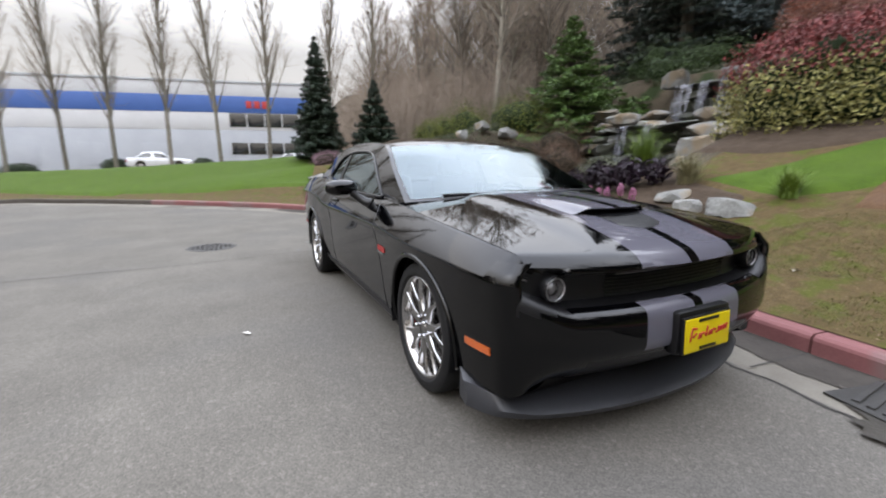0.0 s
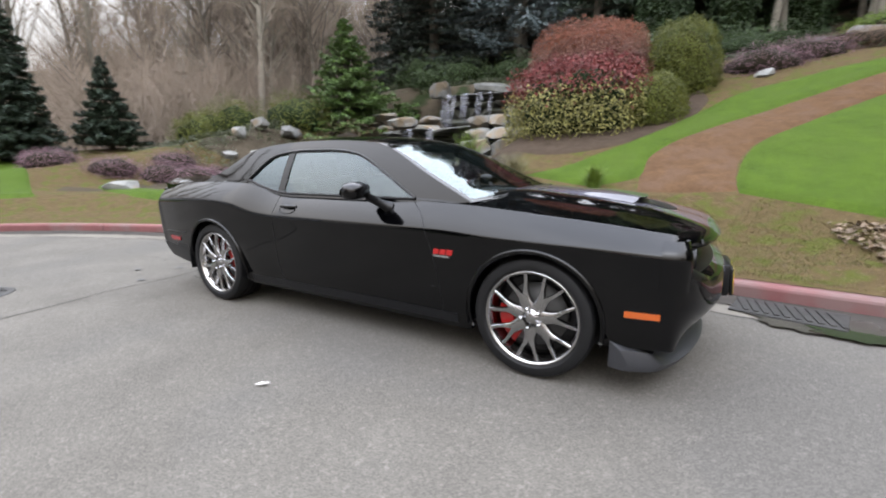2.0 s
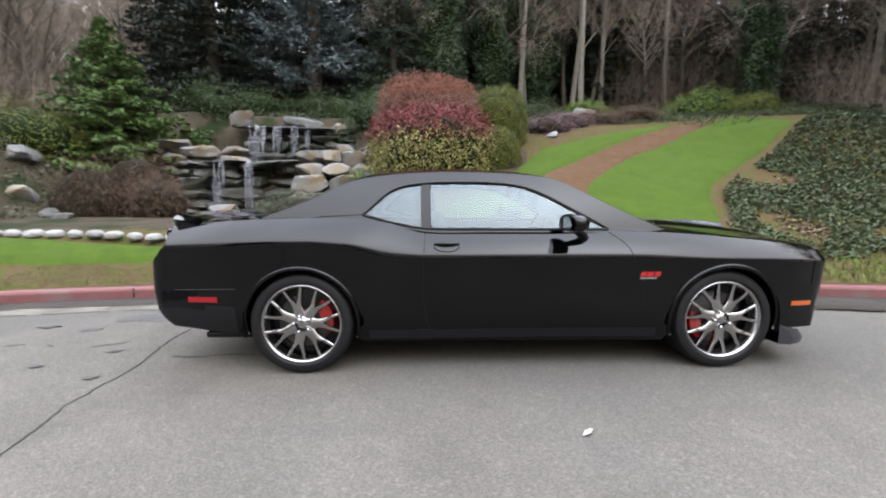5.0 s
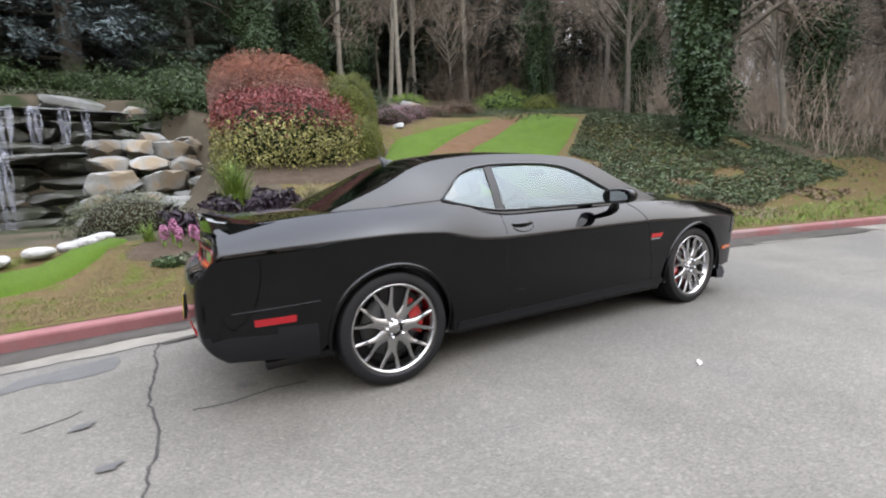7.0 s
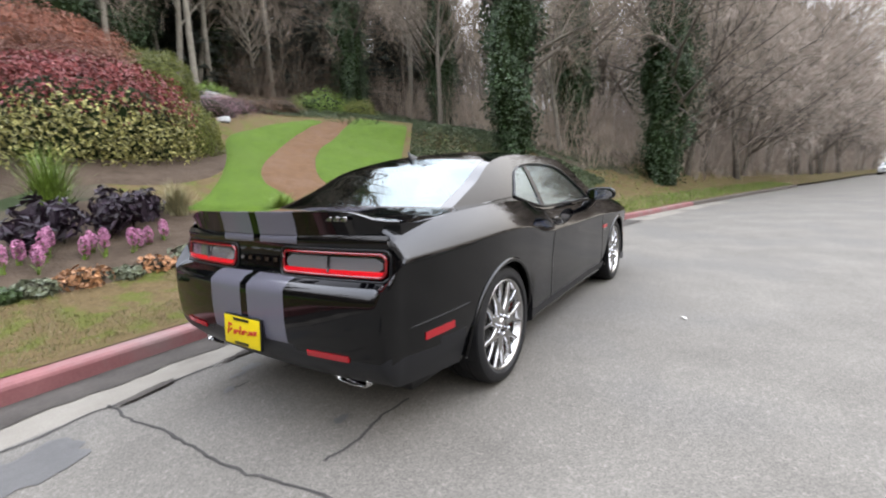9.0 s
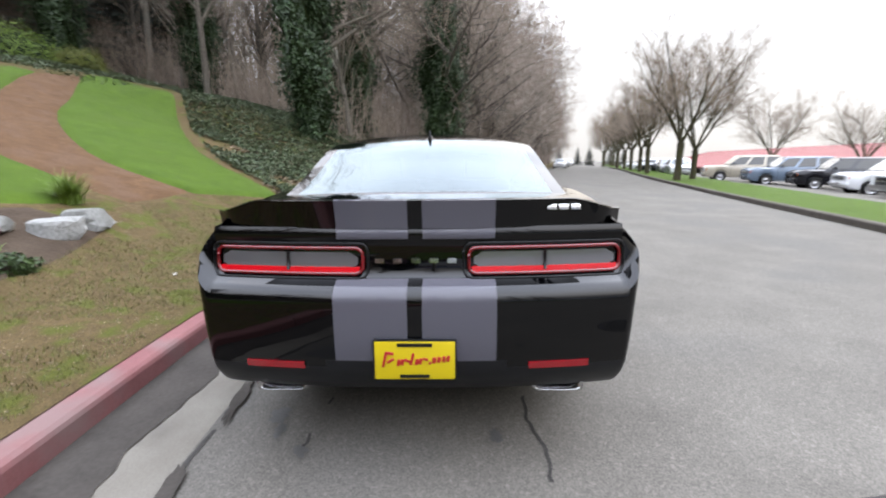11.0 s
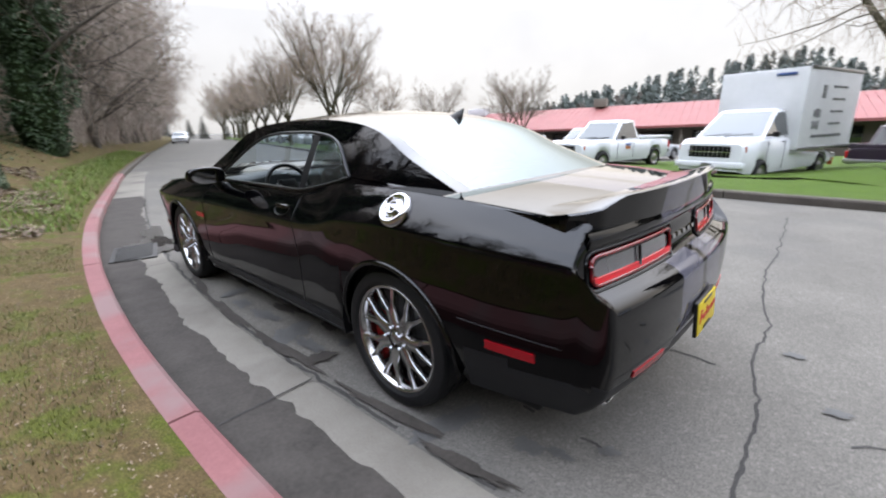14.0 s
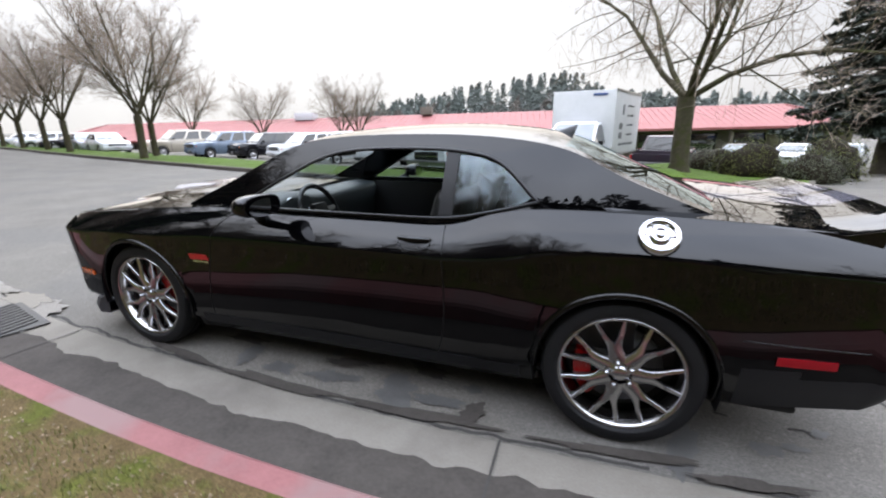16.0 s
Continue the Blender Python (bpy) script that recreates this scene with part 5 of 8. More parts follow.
for x, y, z1, z0, w in water_runs:
    verts, rows, cols = [], 18, 25
    for r in range(rows):
        u = r / (rows - 1)
        for c in range(cols):
            q = c / (cols - 1) - 0.5
            verts.append((x + q * 2 * w * (1 - 0.2 * u) + 0.03 * math.sin(7 * u + 9 * q), y - 0.28 * math.sqrt(u) + 0.05 * math.sin(13 * q + 5 * u), z1 + (z0 - z1) * u**1.3))
    strand = []
    for r, c in ((r, c) for r in range(rows - 1) for c in range(cols - 1)):
        if noise.noise((x * 3 + c * 0.55, r * 0.13, 3)) > -0.08:
            strand.append((r * cols + c, r * cols + c + 1, (r + 1) * cols + c + 1, (r + 1) * cols + c))
    link("stream", verts, strand, WATER_FALL, cascade)

POND = plain("pond_water", (0.018, 0.022, 0.014), 0.06)
edge = [(-10.2, 4.6), (-9.0, 3.5), (-7.2, 3.3), (-5.6, 3.25), (-4.6, 3.35), (-4.1, 3.9), (-4.0, 5.2), (-4.3, 7.2), (-5.5, 9.4), (-7.6, 10.3), (-9.9, 9.6), (-10.8, 6.8)]
ring = smooth_line(edge + edge[:1], 0.3)
pond_verts = [(-7.0, 5.8, 0.56)] + [(x, y, 0.56) for x, y in ring]
pond = link("pond", pond_verts, [(0, i, i + 1) for i in range(1, len(ring))], POND, smooth=False)
tagged(pond, "dark still garden pond below the waterfall", "pond", kind="structure")
for k, (x, y) in enumerate(smooth_line([(-10.0, 4.3), (-9.0, 3.4), (-7.2, 3.2), (-5.6, 3.15), (-4.5, 3.25), (-4.0, 3.75), (-3.85, 5.0)], 0.27)):
    boulder("pond_stone", x, y, ground_z(x, y) + 0.07, 0.13 + 0.03 * math.sin(k * 2.3), 0.10, 0.07, k * 37, PALE_STONE, "pale rounded stone edging the pond", "stone", "stones round the pond", 400 + k, round_=True)
for k, (x, y, s, h) in enumerate([(6.1, 15.0, 0.5, 0.38), (5.0, 13.6, 0.42, 0.22), (-0.55, 3.97, 0.30, 0.11), (-0.1, 3.62, 0.24, 0.12), (0.35, 3.75, 0.3, 0.12), (-10.6, 2.2, 0.4, 0.18), (-12.0, 7.4, 0.55, 0.3), (-11.7, 8.3, 0.6, 0.35), (-11.2, 9.2, 0.6, 0.4), (-10.6, 8.0, 0.6, 0.3), (-10.3, 9.6, 0.6, 0.5), (-9.9, 7.4, 0.4, 0.2), (3.3, 10.0, 0.35, 0.18), (-12.6, 9.4, 0.7, 0.4), (-13.3, 8.6, 0.55, 0.35), (-12.9, 10.6, 0.6, 0.5), (-13.8, 10.0, 0.5, 0.4), (-11.6, 10.8, 0.7, 0.45), (-10.9, 11.6, 0.7, 0.6), (-12.2, 6.4, 0.4, 0.22), (-11.4, 6.9, 0.45, 0.25), (-13.0, 7.4, 0.45, 0.3), (-14.0, 9.0, 0.5, 0.3), (-10.4, 11.0, 0.5, 0.5), (-9.7, 12.4, 0.7, 0.7), (-10.6, 13.0, 0.8, 0.6), (-13.4, 11.6, 0.6, 0.45), (-14.6, 10.9, 0.5, 0.4)]):
    s, h = (s * 0.72, h * 0.7) if k > 5 else (s, h)
    boulder("boulder", x, y, ground_z(x, y) + h * 0.4, s, s * 0.75, h, 50 * k, ROCK, "lichen-grey boulder set in the garden bank", "rock", "boulders in the garden", 500 + k)


# ---- leaves ----
def leaf_mat(name, low, high, size=0.4, rough=0.6, island=0.35):
    m = surface(name, low, high, size, rough, 0.0, 0.05, island=island)
    b = m.node_tree.nodes["Principled BSDF"]
    b.inputs["Specular IOR Level"].default_value = 0.3
    return m


def leaves(places, normals, length, width, rng, droop=0.0, fold=0.25):
    """Small folded leaves: two quads each, turned about their normals."""
    n = len(places)
    p, nr = np.asarray(places, float), np.asarray(normals, float)
    nr = nr + rng.normal(0, 0.55, (n, 3))
    nr /= np.linalg.norm(nr, axis=1)[:, None] + 1e-9
    a = rng.normal(0, 1, (n, 3))
    a[:, 2] -= droop
    a -= (a * nr).sum(1)[:, None] * nr
    a /= np.linalg.norm(a, axis=1)[:, None] + 1e-9
    b = np.cross(nr, a)
    ln = length * rng.uniform(0.6, 1.3, n)[:, None]
    wd = width * rng.uniform(0.6, 1.3, n)[:, None]
    up = nr * wd * fold
    v = np.stack([p - a * ln * 0.5, p + b * wd * 0.5 + up, p + a * ln * 0.5, p - b * wd * 0.5 + up], 1).reshape(-1, 3)
    i = np.arange(n)[:, None] * 4
    f = np.concatenate([i + [0, 1, 2], i + [0, 2, 3]], 1).reshape(-1, 3)
    return v, f


def join(pieces):
    """Puts (verts, faces) lists together."""
    vs, fs, n = [], [], 0
    for v, f in pieces:
        v = np.asarray(v, float).reshape(-1, 3)
        vs.append(v)
        fs += [tuple(int(i) + n for i in q) for q in f]
        n += len(v)
    return np.concatenate(vs), fs


def lump(rx, ry, rz, seed, rough=0.16, detail=3, flat=0.35, square=2.0):
    """An uneven rounded mass, cut off near its foot."""
    bm = bmesh.new()
    bmesh.ops.create_icosphere(bm, subdivisions=detail, radius=1)
    for v in bm.verts:
        k = 1 + rough * noise.noise(v.co * 1.7 + Vector((seed * 3.1, 0, 0))) + rough * 0.7 * noise.noise(v.co * 4.1 + Vector((0, seed, 0)))
        k *= (abs(v.co.x) ** square + abs(v.co.y) ** square + abs(v.co.z) ** square) ** (-1 / square)
        v.co = Vector((v.co.x * rx * k, v.co.y * ry * k, max(v.co.z, -flat) * rz * k))
    return bm


def shrub(name, x, y, rx, ry, rz, leaf, core, label, category="shrub", n=5000, size=(0.07, 0.035), seed=0, rough=0.16, lift=None, depth=0.10, droop=0.0, group="", tip=None, tip_from=0.4, base_z=None, flat=0.35, square=2.0):
    """A clipped or loose shrub: a dark twiggy heart, or one of leaf green painted as shade, and a skin of leaves that
    stand off it unevenly.
    """
    foot = min(ground_z(x + a * rx, y + b * ry) for a, b in ((0, 0), (0.6, 0), (-0.6, 0), (0, 0.6), (0, -0.6))) if base_z is None else base_z
    z = foot + rz * flat * 0.8
    plant = thing(name, label, category, group, pose(x, y, z))
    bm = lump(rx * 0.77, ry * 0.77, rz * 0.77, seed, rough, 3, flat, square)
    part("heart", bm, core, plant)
    r = np.random.default_rng(seed + 11)
    d = r.normal(0, 1, (n, 3))
    d /= np.linalg.norm(d, axis=1)[:, None]
    d[:, 2] = np.maximum(d[:, 2], -flat)
    k = np.array([1 + rough * noise.noise(Vector(v) * 1.7 + Vector((seed * 3.1, 0, 0))) + rough * 0.7 * noise.noise(Vector(v) * 4.1 + Vector((0, seed, 0))) for v in d])
    k *= 1 + depth * r.uniform(-1.6, 0.7, n) + 0.07 * np.array([noise.noise(Vector(v) * 9) for v in d])
    k *= (np.abs(d) ** square).sum(1) ** (-1 / square)
    p = d * k[:, None] * [rx, ry, rz]
    v, f = leaves(p, d, size[0], size[1], r, droop)
    mats, ob = [leaf], None
    ob = link("foliage", v, f, [leaf, tip] if tip else leaf, plant, smooth=False)
    if tip:
        high = (p[:, 2] / rz + 0.13 * r.normal(0, 1, n)) > tip_from
        ob.data.polygons.foreach_set("material_index", np.repeat(high.astype(np.int32), 2))
    return plant


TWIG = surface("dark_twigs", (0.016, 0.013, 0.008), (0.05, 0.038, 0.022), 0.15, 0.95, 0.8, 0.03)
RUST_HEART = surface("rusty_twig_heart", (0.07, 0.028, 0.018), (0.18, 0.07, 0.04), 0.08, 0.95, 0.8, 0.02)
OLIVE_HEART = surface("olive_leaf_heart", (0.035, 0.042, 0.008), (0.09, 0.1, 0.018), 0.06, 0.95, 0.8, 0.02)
# very dark green: the shade inside the foliage is put into the colour
GREEN_HEART = surface("shade_coloured_leaf_heart", (0.012, 0.02, 0.006), (0.03, 0.05, 0.014), 0.15, 0.95, 0.8, 0.03)
RED_LEAF = leaf_mat("dark_red_leaf", (0.18, 0.024, 0.024), (0.34, 0.062, 0.054))
ORANGE_TWIG = leaf_mat("orange_red_twig", (0.29, 0.085, 0.045), (0.48, 0.175, 0.095))
BROWN_TWIG = leaf_mat("brown_twig", (0.13, 0.075, 0.045), (0.25, 0.15, 0.09))
YELLOW_LEAF = leaf_mat("variegated_leaf", (0.10, 0.12, 0.025), (0.62, 0.56, 0.20), 0.12, island=0.6)
DEEP_GREEN = leaf_mat("deep_green_leaf", (0.025, 0.055, 0.012), (0.06, 0.11, 0.02))
MOSS_GREEN = leaf_mat("clipped_yew_leaf", (0.10, 0.125, 0.012), (0.23, 0.25, 0.03))
BRIGHT_GREEN = leaf_mat("bright_green_leaf", (0.10, 0.19, 0.02), (0.26, 0.38, 0.05))
IVY = leaf_mat("ivy_leaf", (0.018, 0.045, 0.012), (0.06, 0.12, 0.035))
IVY_GROUND = leaf_mat("ground_ivy_leaf", (0.042, 0.075, 0.026), (0.14, 0.19, 0.08))
HEATHER = leaf_mat("purple_heather", (0.24, 0.13, 0.16), (0.44, 0.26, 0.31))
PINK = leaf_mat("pink_hyacinth", (0.55, 0.16, 0.34), (0.80, 0.36, 0.55))
DARK_PURPLE = leaf_mat("black_purple_leaf", (0.012, 0.006, 0.014), (0.04, 0.015, 0.035))
GREY_GREEN = leaf_mat("grey_green_leaf", (0.085, 0.105, 0.055), (0.20, 0.22, 0.13))
RUST = leaf_mat("coral_bells_leaf", (0.32, 0.13, 0.05), (0.55, 0.27, 0.12))
DRY_LEAF = leaf_mat("fallen_leaf", (0.16, 0.10, 0.055), (0.42, 0.31, 0.21), 0.2, island=0.45)
STRAW = leaf_mat("straw_grass", (0.22, 0.20, 0.09), (0.42, 0.37, 0.2))

ROSE_TWIG = leaf_mat("rose_brown_twig", (0.26, 0.115, 0.085), (0.44, 0.23, 0.18))
shrub("shrub", -0.62, 9.35, 1.42, 1.15, 1.12, ROSE_TWIG, RUST_HEART, "flat-topped orange-red twiggy shrub on the bank", n=40000, size=(0.10, 0.015), seed=1, rough=0.07, depth=0.13, tip=ORANGE_TWIG, tip_from=0.45, base_z=2.72, flat=0.95, square=3.0)
shrub("shrub", -0.50, 7.85, 1.62, 1.25, 1.18, YELLOW_LEAF, GREEN_HEART, "broad variegated shrub with dark red top growth", n=17000, size=(0.085, 0.045), seed=2, rough=0.10, depth=0.12, tip=RED_LEAF, tip_from=0.30, flat=0.6, square=2.8)
shrub("shrub", 1.58, 9.75, 0.86, 0.86, 1.25, MOSS_GREEN, OLIVE_HEART, "clipped egg-shaped olive green shrub", n=18000, size=(0.055, 0.026), seed=3, rough=0.10, depth=0.06, base_z=2.78, flat=0.6, square=2.3)
shrub("shrub", 1.2, 7.95, 0.68, 0.72, 0.80, MOSS_GREEN, OLIVE_HEART, "low clipped olive green shrub beside the lawn", n=12000, size=(0.055, 0.026), seed=4, rough=0.10, depth=0.06, base_z=1.95, flat=0.55, square=2.3)
shrub("shrub", -3.6, 6.0, 0.95, 0.7, 0.6, GREY_GREEN, TWIG, "low grey-green evergreen shrub at the pond edge", n=6000, size=(0.05, 0.02), seed=5, rough=0.15, depth=0.14)
for k, (x, y, s) in enumerate([(-12.6, 2.9, 0.75), (-11.9, 3.9, 0.8), (-10.9, 4.3, 0.75), (-12.6, 4.6, 0.8), (-11.5, 5.3, 0.7), (-14.2, 2.0, 0.75), (3.3, 10.9, 0.9), (4.3, 11.6, 0.8)]):
    shrub("heather", x, y, s * 1.25, s, s * 0.62, HEATHER, TWIG, "low purple heather mound in the garden bed", "heather", 4500, (0.05, 0.016), 20 + k, 0.2, depth=0.12, group="heather mounds")
for k, (x, y, rx, rz, mat) in enumerate([(-15.4, 9.0, 1.3, 1.5, MOSS_GREEN), (-13.6, 10.6, 1.7, 1.4, MOSS_GREEN), (-14.6, 6.6, 0.8, 0.9, MOSS_GREEN), (11.2, 14.7, 1.5, 0.9, BRIGHT_GREEN), (6.9, 17.0, 1.0, 0.6, BRIGHT_GREEN), (12.6, 13.6, 0.9, 0.7, MOSS_GREEN), (-9.0, 9.2, 1.0, 1.1, BROWN_TWIG), (-8.2, 8.6, 0.8, 1.0, BROWN_TWIG), (-11.0, 10.2, 0.9, 0.8, RUST), (7.6, 13.4, 1.2, 0.5, BROWN_TWIG), (5.6, 12.6, 1.3, 0.45, BROWN_TWIG), (-3.0, 13.2, 1.2, 0.9, DEEP_GREEN), (-5.5, 14.0, 1.4, 0.55, MOSS_GREEN), (0.2, 13.5, 1.6, 1.3, DEEP_GREEN), (3.5, 14.5, 1.6, 0.8, DEEP_GREEN), (-15.9, 8.0, 1.1, 1.2, MOSS_GREEN), (-16.6, 9.8, 1.0, 1.2, MOSS_GREEN), (-14.9, 12.4, 1.2, 1.1, BRIGHT_GREEN), (-12.7, 12.9, 1.0, 1.0, MOSS_GREEN), (-10.4, 14.6, 1.2, 0.8, DEEP_GREEN), (-13.9, 12.6, 0.7, 1.0, BROWN_TWIG), (-2.3, 15.4, 1.4, 1.2, DEEP_GREEN), (-9.3, 9.4, 1.3, 1.5, BROWN_TWIG), (-10.2, 8.6, 1.1, 1.2, BROWN_TWIG)]):
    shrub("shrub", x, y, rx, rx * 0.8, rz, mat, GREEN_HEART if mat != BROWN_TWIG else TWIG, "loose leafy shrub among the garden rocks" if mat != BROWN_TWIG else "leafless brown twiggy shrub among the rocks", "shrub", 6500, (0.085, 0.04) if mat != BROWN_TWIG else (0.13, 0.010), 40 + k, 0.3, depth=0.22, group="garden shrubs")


def blades(x, y, n, height, width, spread, seed):
    """A tuft of arching grass blades: verts and faces."""
    r = random.Random(seed)
    out = []
    z0 = ground_z(x, y) if seed >= 0 else 0
    for _ in range(n):
        a, h, s = r.uniform(0, 6.283), height * r.uniform(0.55, 1.1), spread * r.uniform(0.2, 1.1)
        c, q = math.cos(a), math.sin(a)
        bx, by = x + r.gauss(0, spread * 0.12), y + r.gauss(0, spread * 0.12)
        v = []
        for u in (0, 0.35, 0.7, 1.0):
            w = width * (1 - u) * 0.5 + 0.0008
            o, zz = s * u**1.7, z0 + h * (u - 0.35 * (s / max(h, 0.01)) * u**3)
            v += [(bx + c * o - q * w, by + q * o + c * w, zz), (bx + c * o + q * w, by + q * o - c * w, zz)]
        out.append((v, [(0, 1, 3, 2), (2, 3, 5, 4), (4, 5, 7, 6)]))
    return out


def tuft(name, x, y, n, height, width, spread, material, label, seed, group="grass tufts"):
    v, f = join(blades(x, y, n, height, width, spread, seed))
    ob = link(name, v, f, material, smooth=False)
    return tagged(ob, label, "grass", group)


tuft("grass_tuft", -1.95, 5.0, 420, 0.95, 0.014, 0.55, BRIGHT_GREEN, "tall yellow-green arching grass tuft", 61)
tuft("grass_tuft", -0.75, 4.5, 420, 0.55, 0.008, 0.45, STRAW, "dry straw-coloured grass tuft", 62)
tuft("grass_tuft", 0.75, 4.2, 260, 0.42, 0.016, 0.3, BRIGHT_GREEN, "green strap-leaved clump beside the path", 63)
tuft("grass_tuft", -3.15, 3.9, 120, 0.35, 0.01, 0.25, BRIGHT_GREEN, "small green grass clump beside the lawn strip", 64)


def hyacinth(k, x, y, h):
    z = ground_z(x, y)
    plant = thing("hyacinth", "pink hyacinth in bloom in the flower bed", "flower", "pink hyacinths", pose(x, y, z))
    tube_part("stem", [(0, 0, 0), (0.01, 0.005, h)], 0.008, BRIGHT_GREEN, plant, "", 5)
    r = np.random.default_rng(k)
    d = r.normal(0, 1, (150, 3))
    d /= np.linalg.norm(d, axis=1)[:, None]
    v, f = leaves(d * [0.045, 0.045, 0.10] + [0.01, 0, h], d, 0.04, 0.022, r)
    link("petals", v, f, PINK, plant, smooth=False)
    v, f = join([(np.array(q[0]) - [x, y, z], q[1]) for q in blades(x, y, 8, 0.2, 0.02, 0.1, 700 + k)])
    link("leaf_tuft", v, f, BRIGHT_GREEN, plant, smooth=False)


for k, (x, y) in enumerate([(-2.95, 3.5), (-2.85, 3.62), (-2.78, 3.45), (-2.62, 3.6), (-2.45, 3.55), (-2.38, 3.66), (-2.15, 3.5), (-2.05, 3.62), (-1.98, 3.48), (-1.72, 3.5), (-1.62, 3.6), (-1.3, 3.72), (-0.85, 3.45), (-2.55, 3.35), (-1.5, 3.65)]):
    hyacinth(k, x, y, 0.20 + 0.05 * math.sin(k * 1.7))
for k, (x, y, h) in enumerate([(-2.5, 3.9, 0.36), (-2.15, 4.05, 0.40), (-1.75, 3.95, 0.42), (-1.5, 4.0, 0.44), (-2.85, 4.2, 0.34), (-1.2, 4.35, 0.36), (-2.3, 4.3, 0.40), (-1.6, 4.3, 0.42)]):
    z = ground_z(x, y)
    kale = thing("black_kale", "dark purple kale plant on a bare stem", "plant", "dark purple kale", pose(x, y, z))
    tube_part("stem", [(0, 0, 0), (0.02, 0.01, h * 0.5), (0.03, 0, h)], 0.014, TWIG, kale, "", 6)
    r = np.random.default_rng(900 + k)
    d = r.normal(0, 1, (130, 3))
    d /= np.linalg.norm(d, axis=1)[:, None]
    v, f = leaves(d * [0.22, 0.22, 0.22] * r.uniform(0.4, 1, (130, 1)) + [0.03, 0, h - 0.10], d, 0.15, 0.07, r, 0.9)
    link("foliage", v, f, DARK_PURPLE, kale, smooth=False)
for k, (x, y, s, mat, lab) in enumerate([(-2.3, 3.15, 0.22, RUST, "rust-orange coral bells clump at the bed's edge"), (-1.65, 3.2, 0.2, RUST, "rust-orange coral bells clump at the bed's edge"), (-1.95, 3.12, 0.15, GREY_GREEN, "small grey-green ground plant"), (-2.65, 3.1, 0.17, GREY_GREEN, "small grey-green ground plant"), (-1.25, 3.35, 0.2, GREY_GREEN, "small grey-green ground plant"), (-0.9, 3.3, 0.18, DEEP_GREEN, "small dark green ground plant"), (-2.9, 3.05, 0.14, DEEP_GREEN, "small dark green ground plant")]):
    shrub("bedding_plant", x, y, s, s * 0.8, s * 0.55, mat, TWIG, lab, "plant", 420, (0.06, 0.045), 70 + k, 0.2, depth=0.25, group="bedding plants")
# soil of the flower bed
BED_SOIL = surface("dark_bed_soil", (0.05, 0.034, 0.022), (0.14, 0.10, 0.07), 0.2, 0.95, 1.0, 0.03, depth=0.03)
sheet_between("flower_bed", [(-3.5, 3.2), (-2.6, 2.85), (-1.6, 2.95), (-0.4, 3.2), (0.6, 3.6)], [(-3.3, 4.9), (-2.4, 5.4), (-1.4, 5.4), (-0.7, 4.7), (0.4, 4.15)], 0.03, BED_SOIL, "dark soil of the flower bed with stones", "soil")
sheet_between("flower_bed", [(-2.3, 6.3), (-0.8, 5.7), (0.3, 5.75), (1.3, 6.5), (2.0, 7.6), (2.3, 8.8)], [(-2.0, 8.6), (-1.2, 9.0), (-0.4, 9.6), (0.4, 10.2), (1.2, 10.6), (2.0, 10.4)], 0.03, BED_SOIL, "bark-covered soil under the clipped shrubs", "soil")

# ground ivy, leaf litter and tufts
r = np.random.default_rng(5)


CELL = 0.25
corners = {}


def lie_at(i, j):
    """Distance beyond the kerb and height of the bank at a corner of a fine grid, worked out once."""
    if (i, j) not in corners:
        x, y = i * CELL, j * CELL
        d = beyond_kerb(x, y)
        bump = (0.03 * noise.noise((x * 0.9, y * 0.9, 0)) + 0.12 * noise.noise((x * 0.22, y * 0.22, 5)) * ramp(d, 3, 9)) * ramp(d, 0.3, 1.0)
        corners[i, j] = (d, garden_z(x, y, d) + bump)
    return corners[i, j]


def scatter(n, x0, x1, y0, y1, keep, lift=0.02):
    out = []
    while len(out) < n:
        batch = r.uniform((x0, y0, 0.2), (x1, y1, 1.6), (4096, 3))
        for x, y, up in batch.tolist():
            i, j = math.floor(x / CELL), math.floor(y / CELL)
            u, w = x / CELL - i, y / CELL - j
            (d0, z0), (d1, z1), (d2, z2), (d3, z3) = lie_at(i, j), lie_at(i + 1, j), lie_at(i, j + 1), lie_at(i + 1, j + 1)
            d = (d0 * (1 - u) + d1 * u) * (1 - w) + (d2 * (1 - u) + d3 * u) * w
            if d > 0.2 and keep(x, y, d):
                out.append((x, y, (z0 * (1 - u) + z1 * u) * (1 - w) + (z2 * (1 - u) + z3 * u) * w + lift * up))
                if len(out) == n:
                    break
    return np.array(out)


lawn_edge = [(4.1, 3.1), (4.6, 3.5), (5.5, 5.15), (6.4, 6.0), (8.2, 7.35), (10.1, 8.6), (11.6, 9.6)]


def off_lawn(x, y):
    """True on the planted bank below the lawn's lower edge."""
    return x > 11.8 or y < np.interp(x, [p[0] for p in lawn_edge], [p[1] for p in lawn_edge])


def ivy_here(x, y, d):
    limit = np.interp(x, [p[0] for p in lawn_edge], [p[1] for p in lawn_edge]) - 0.15 if x < 11.6 else 30
    near = 1.5 + 0.9 * noise.noise((x * 0.5, y * 0.5, 9))
    return x > 4.3 and y < limit and d > near and d < 16 and noise.noise((x * 0.8, y * 0.8, 1)) > -0.35


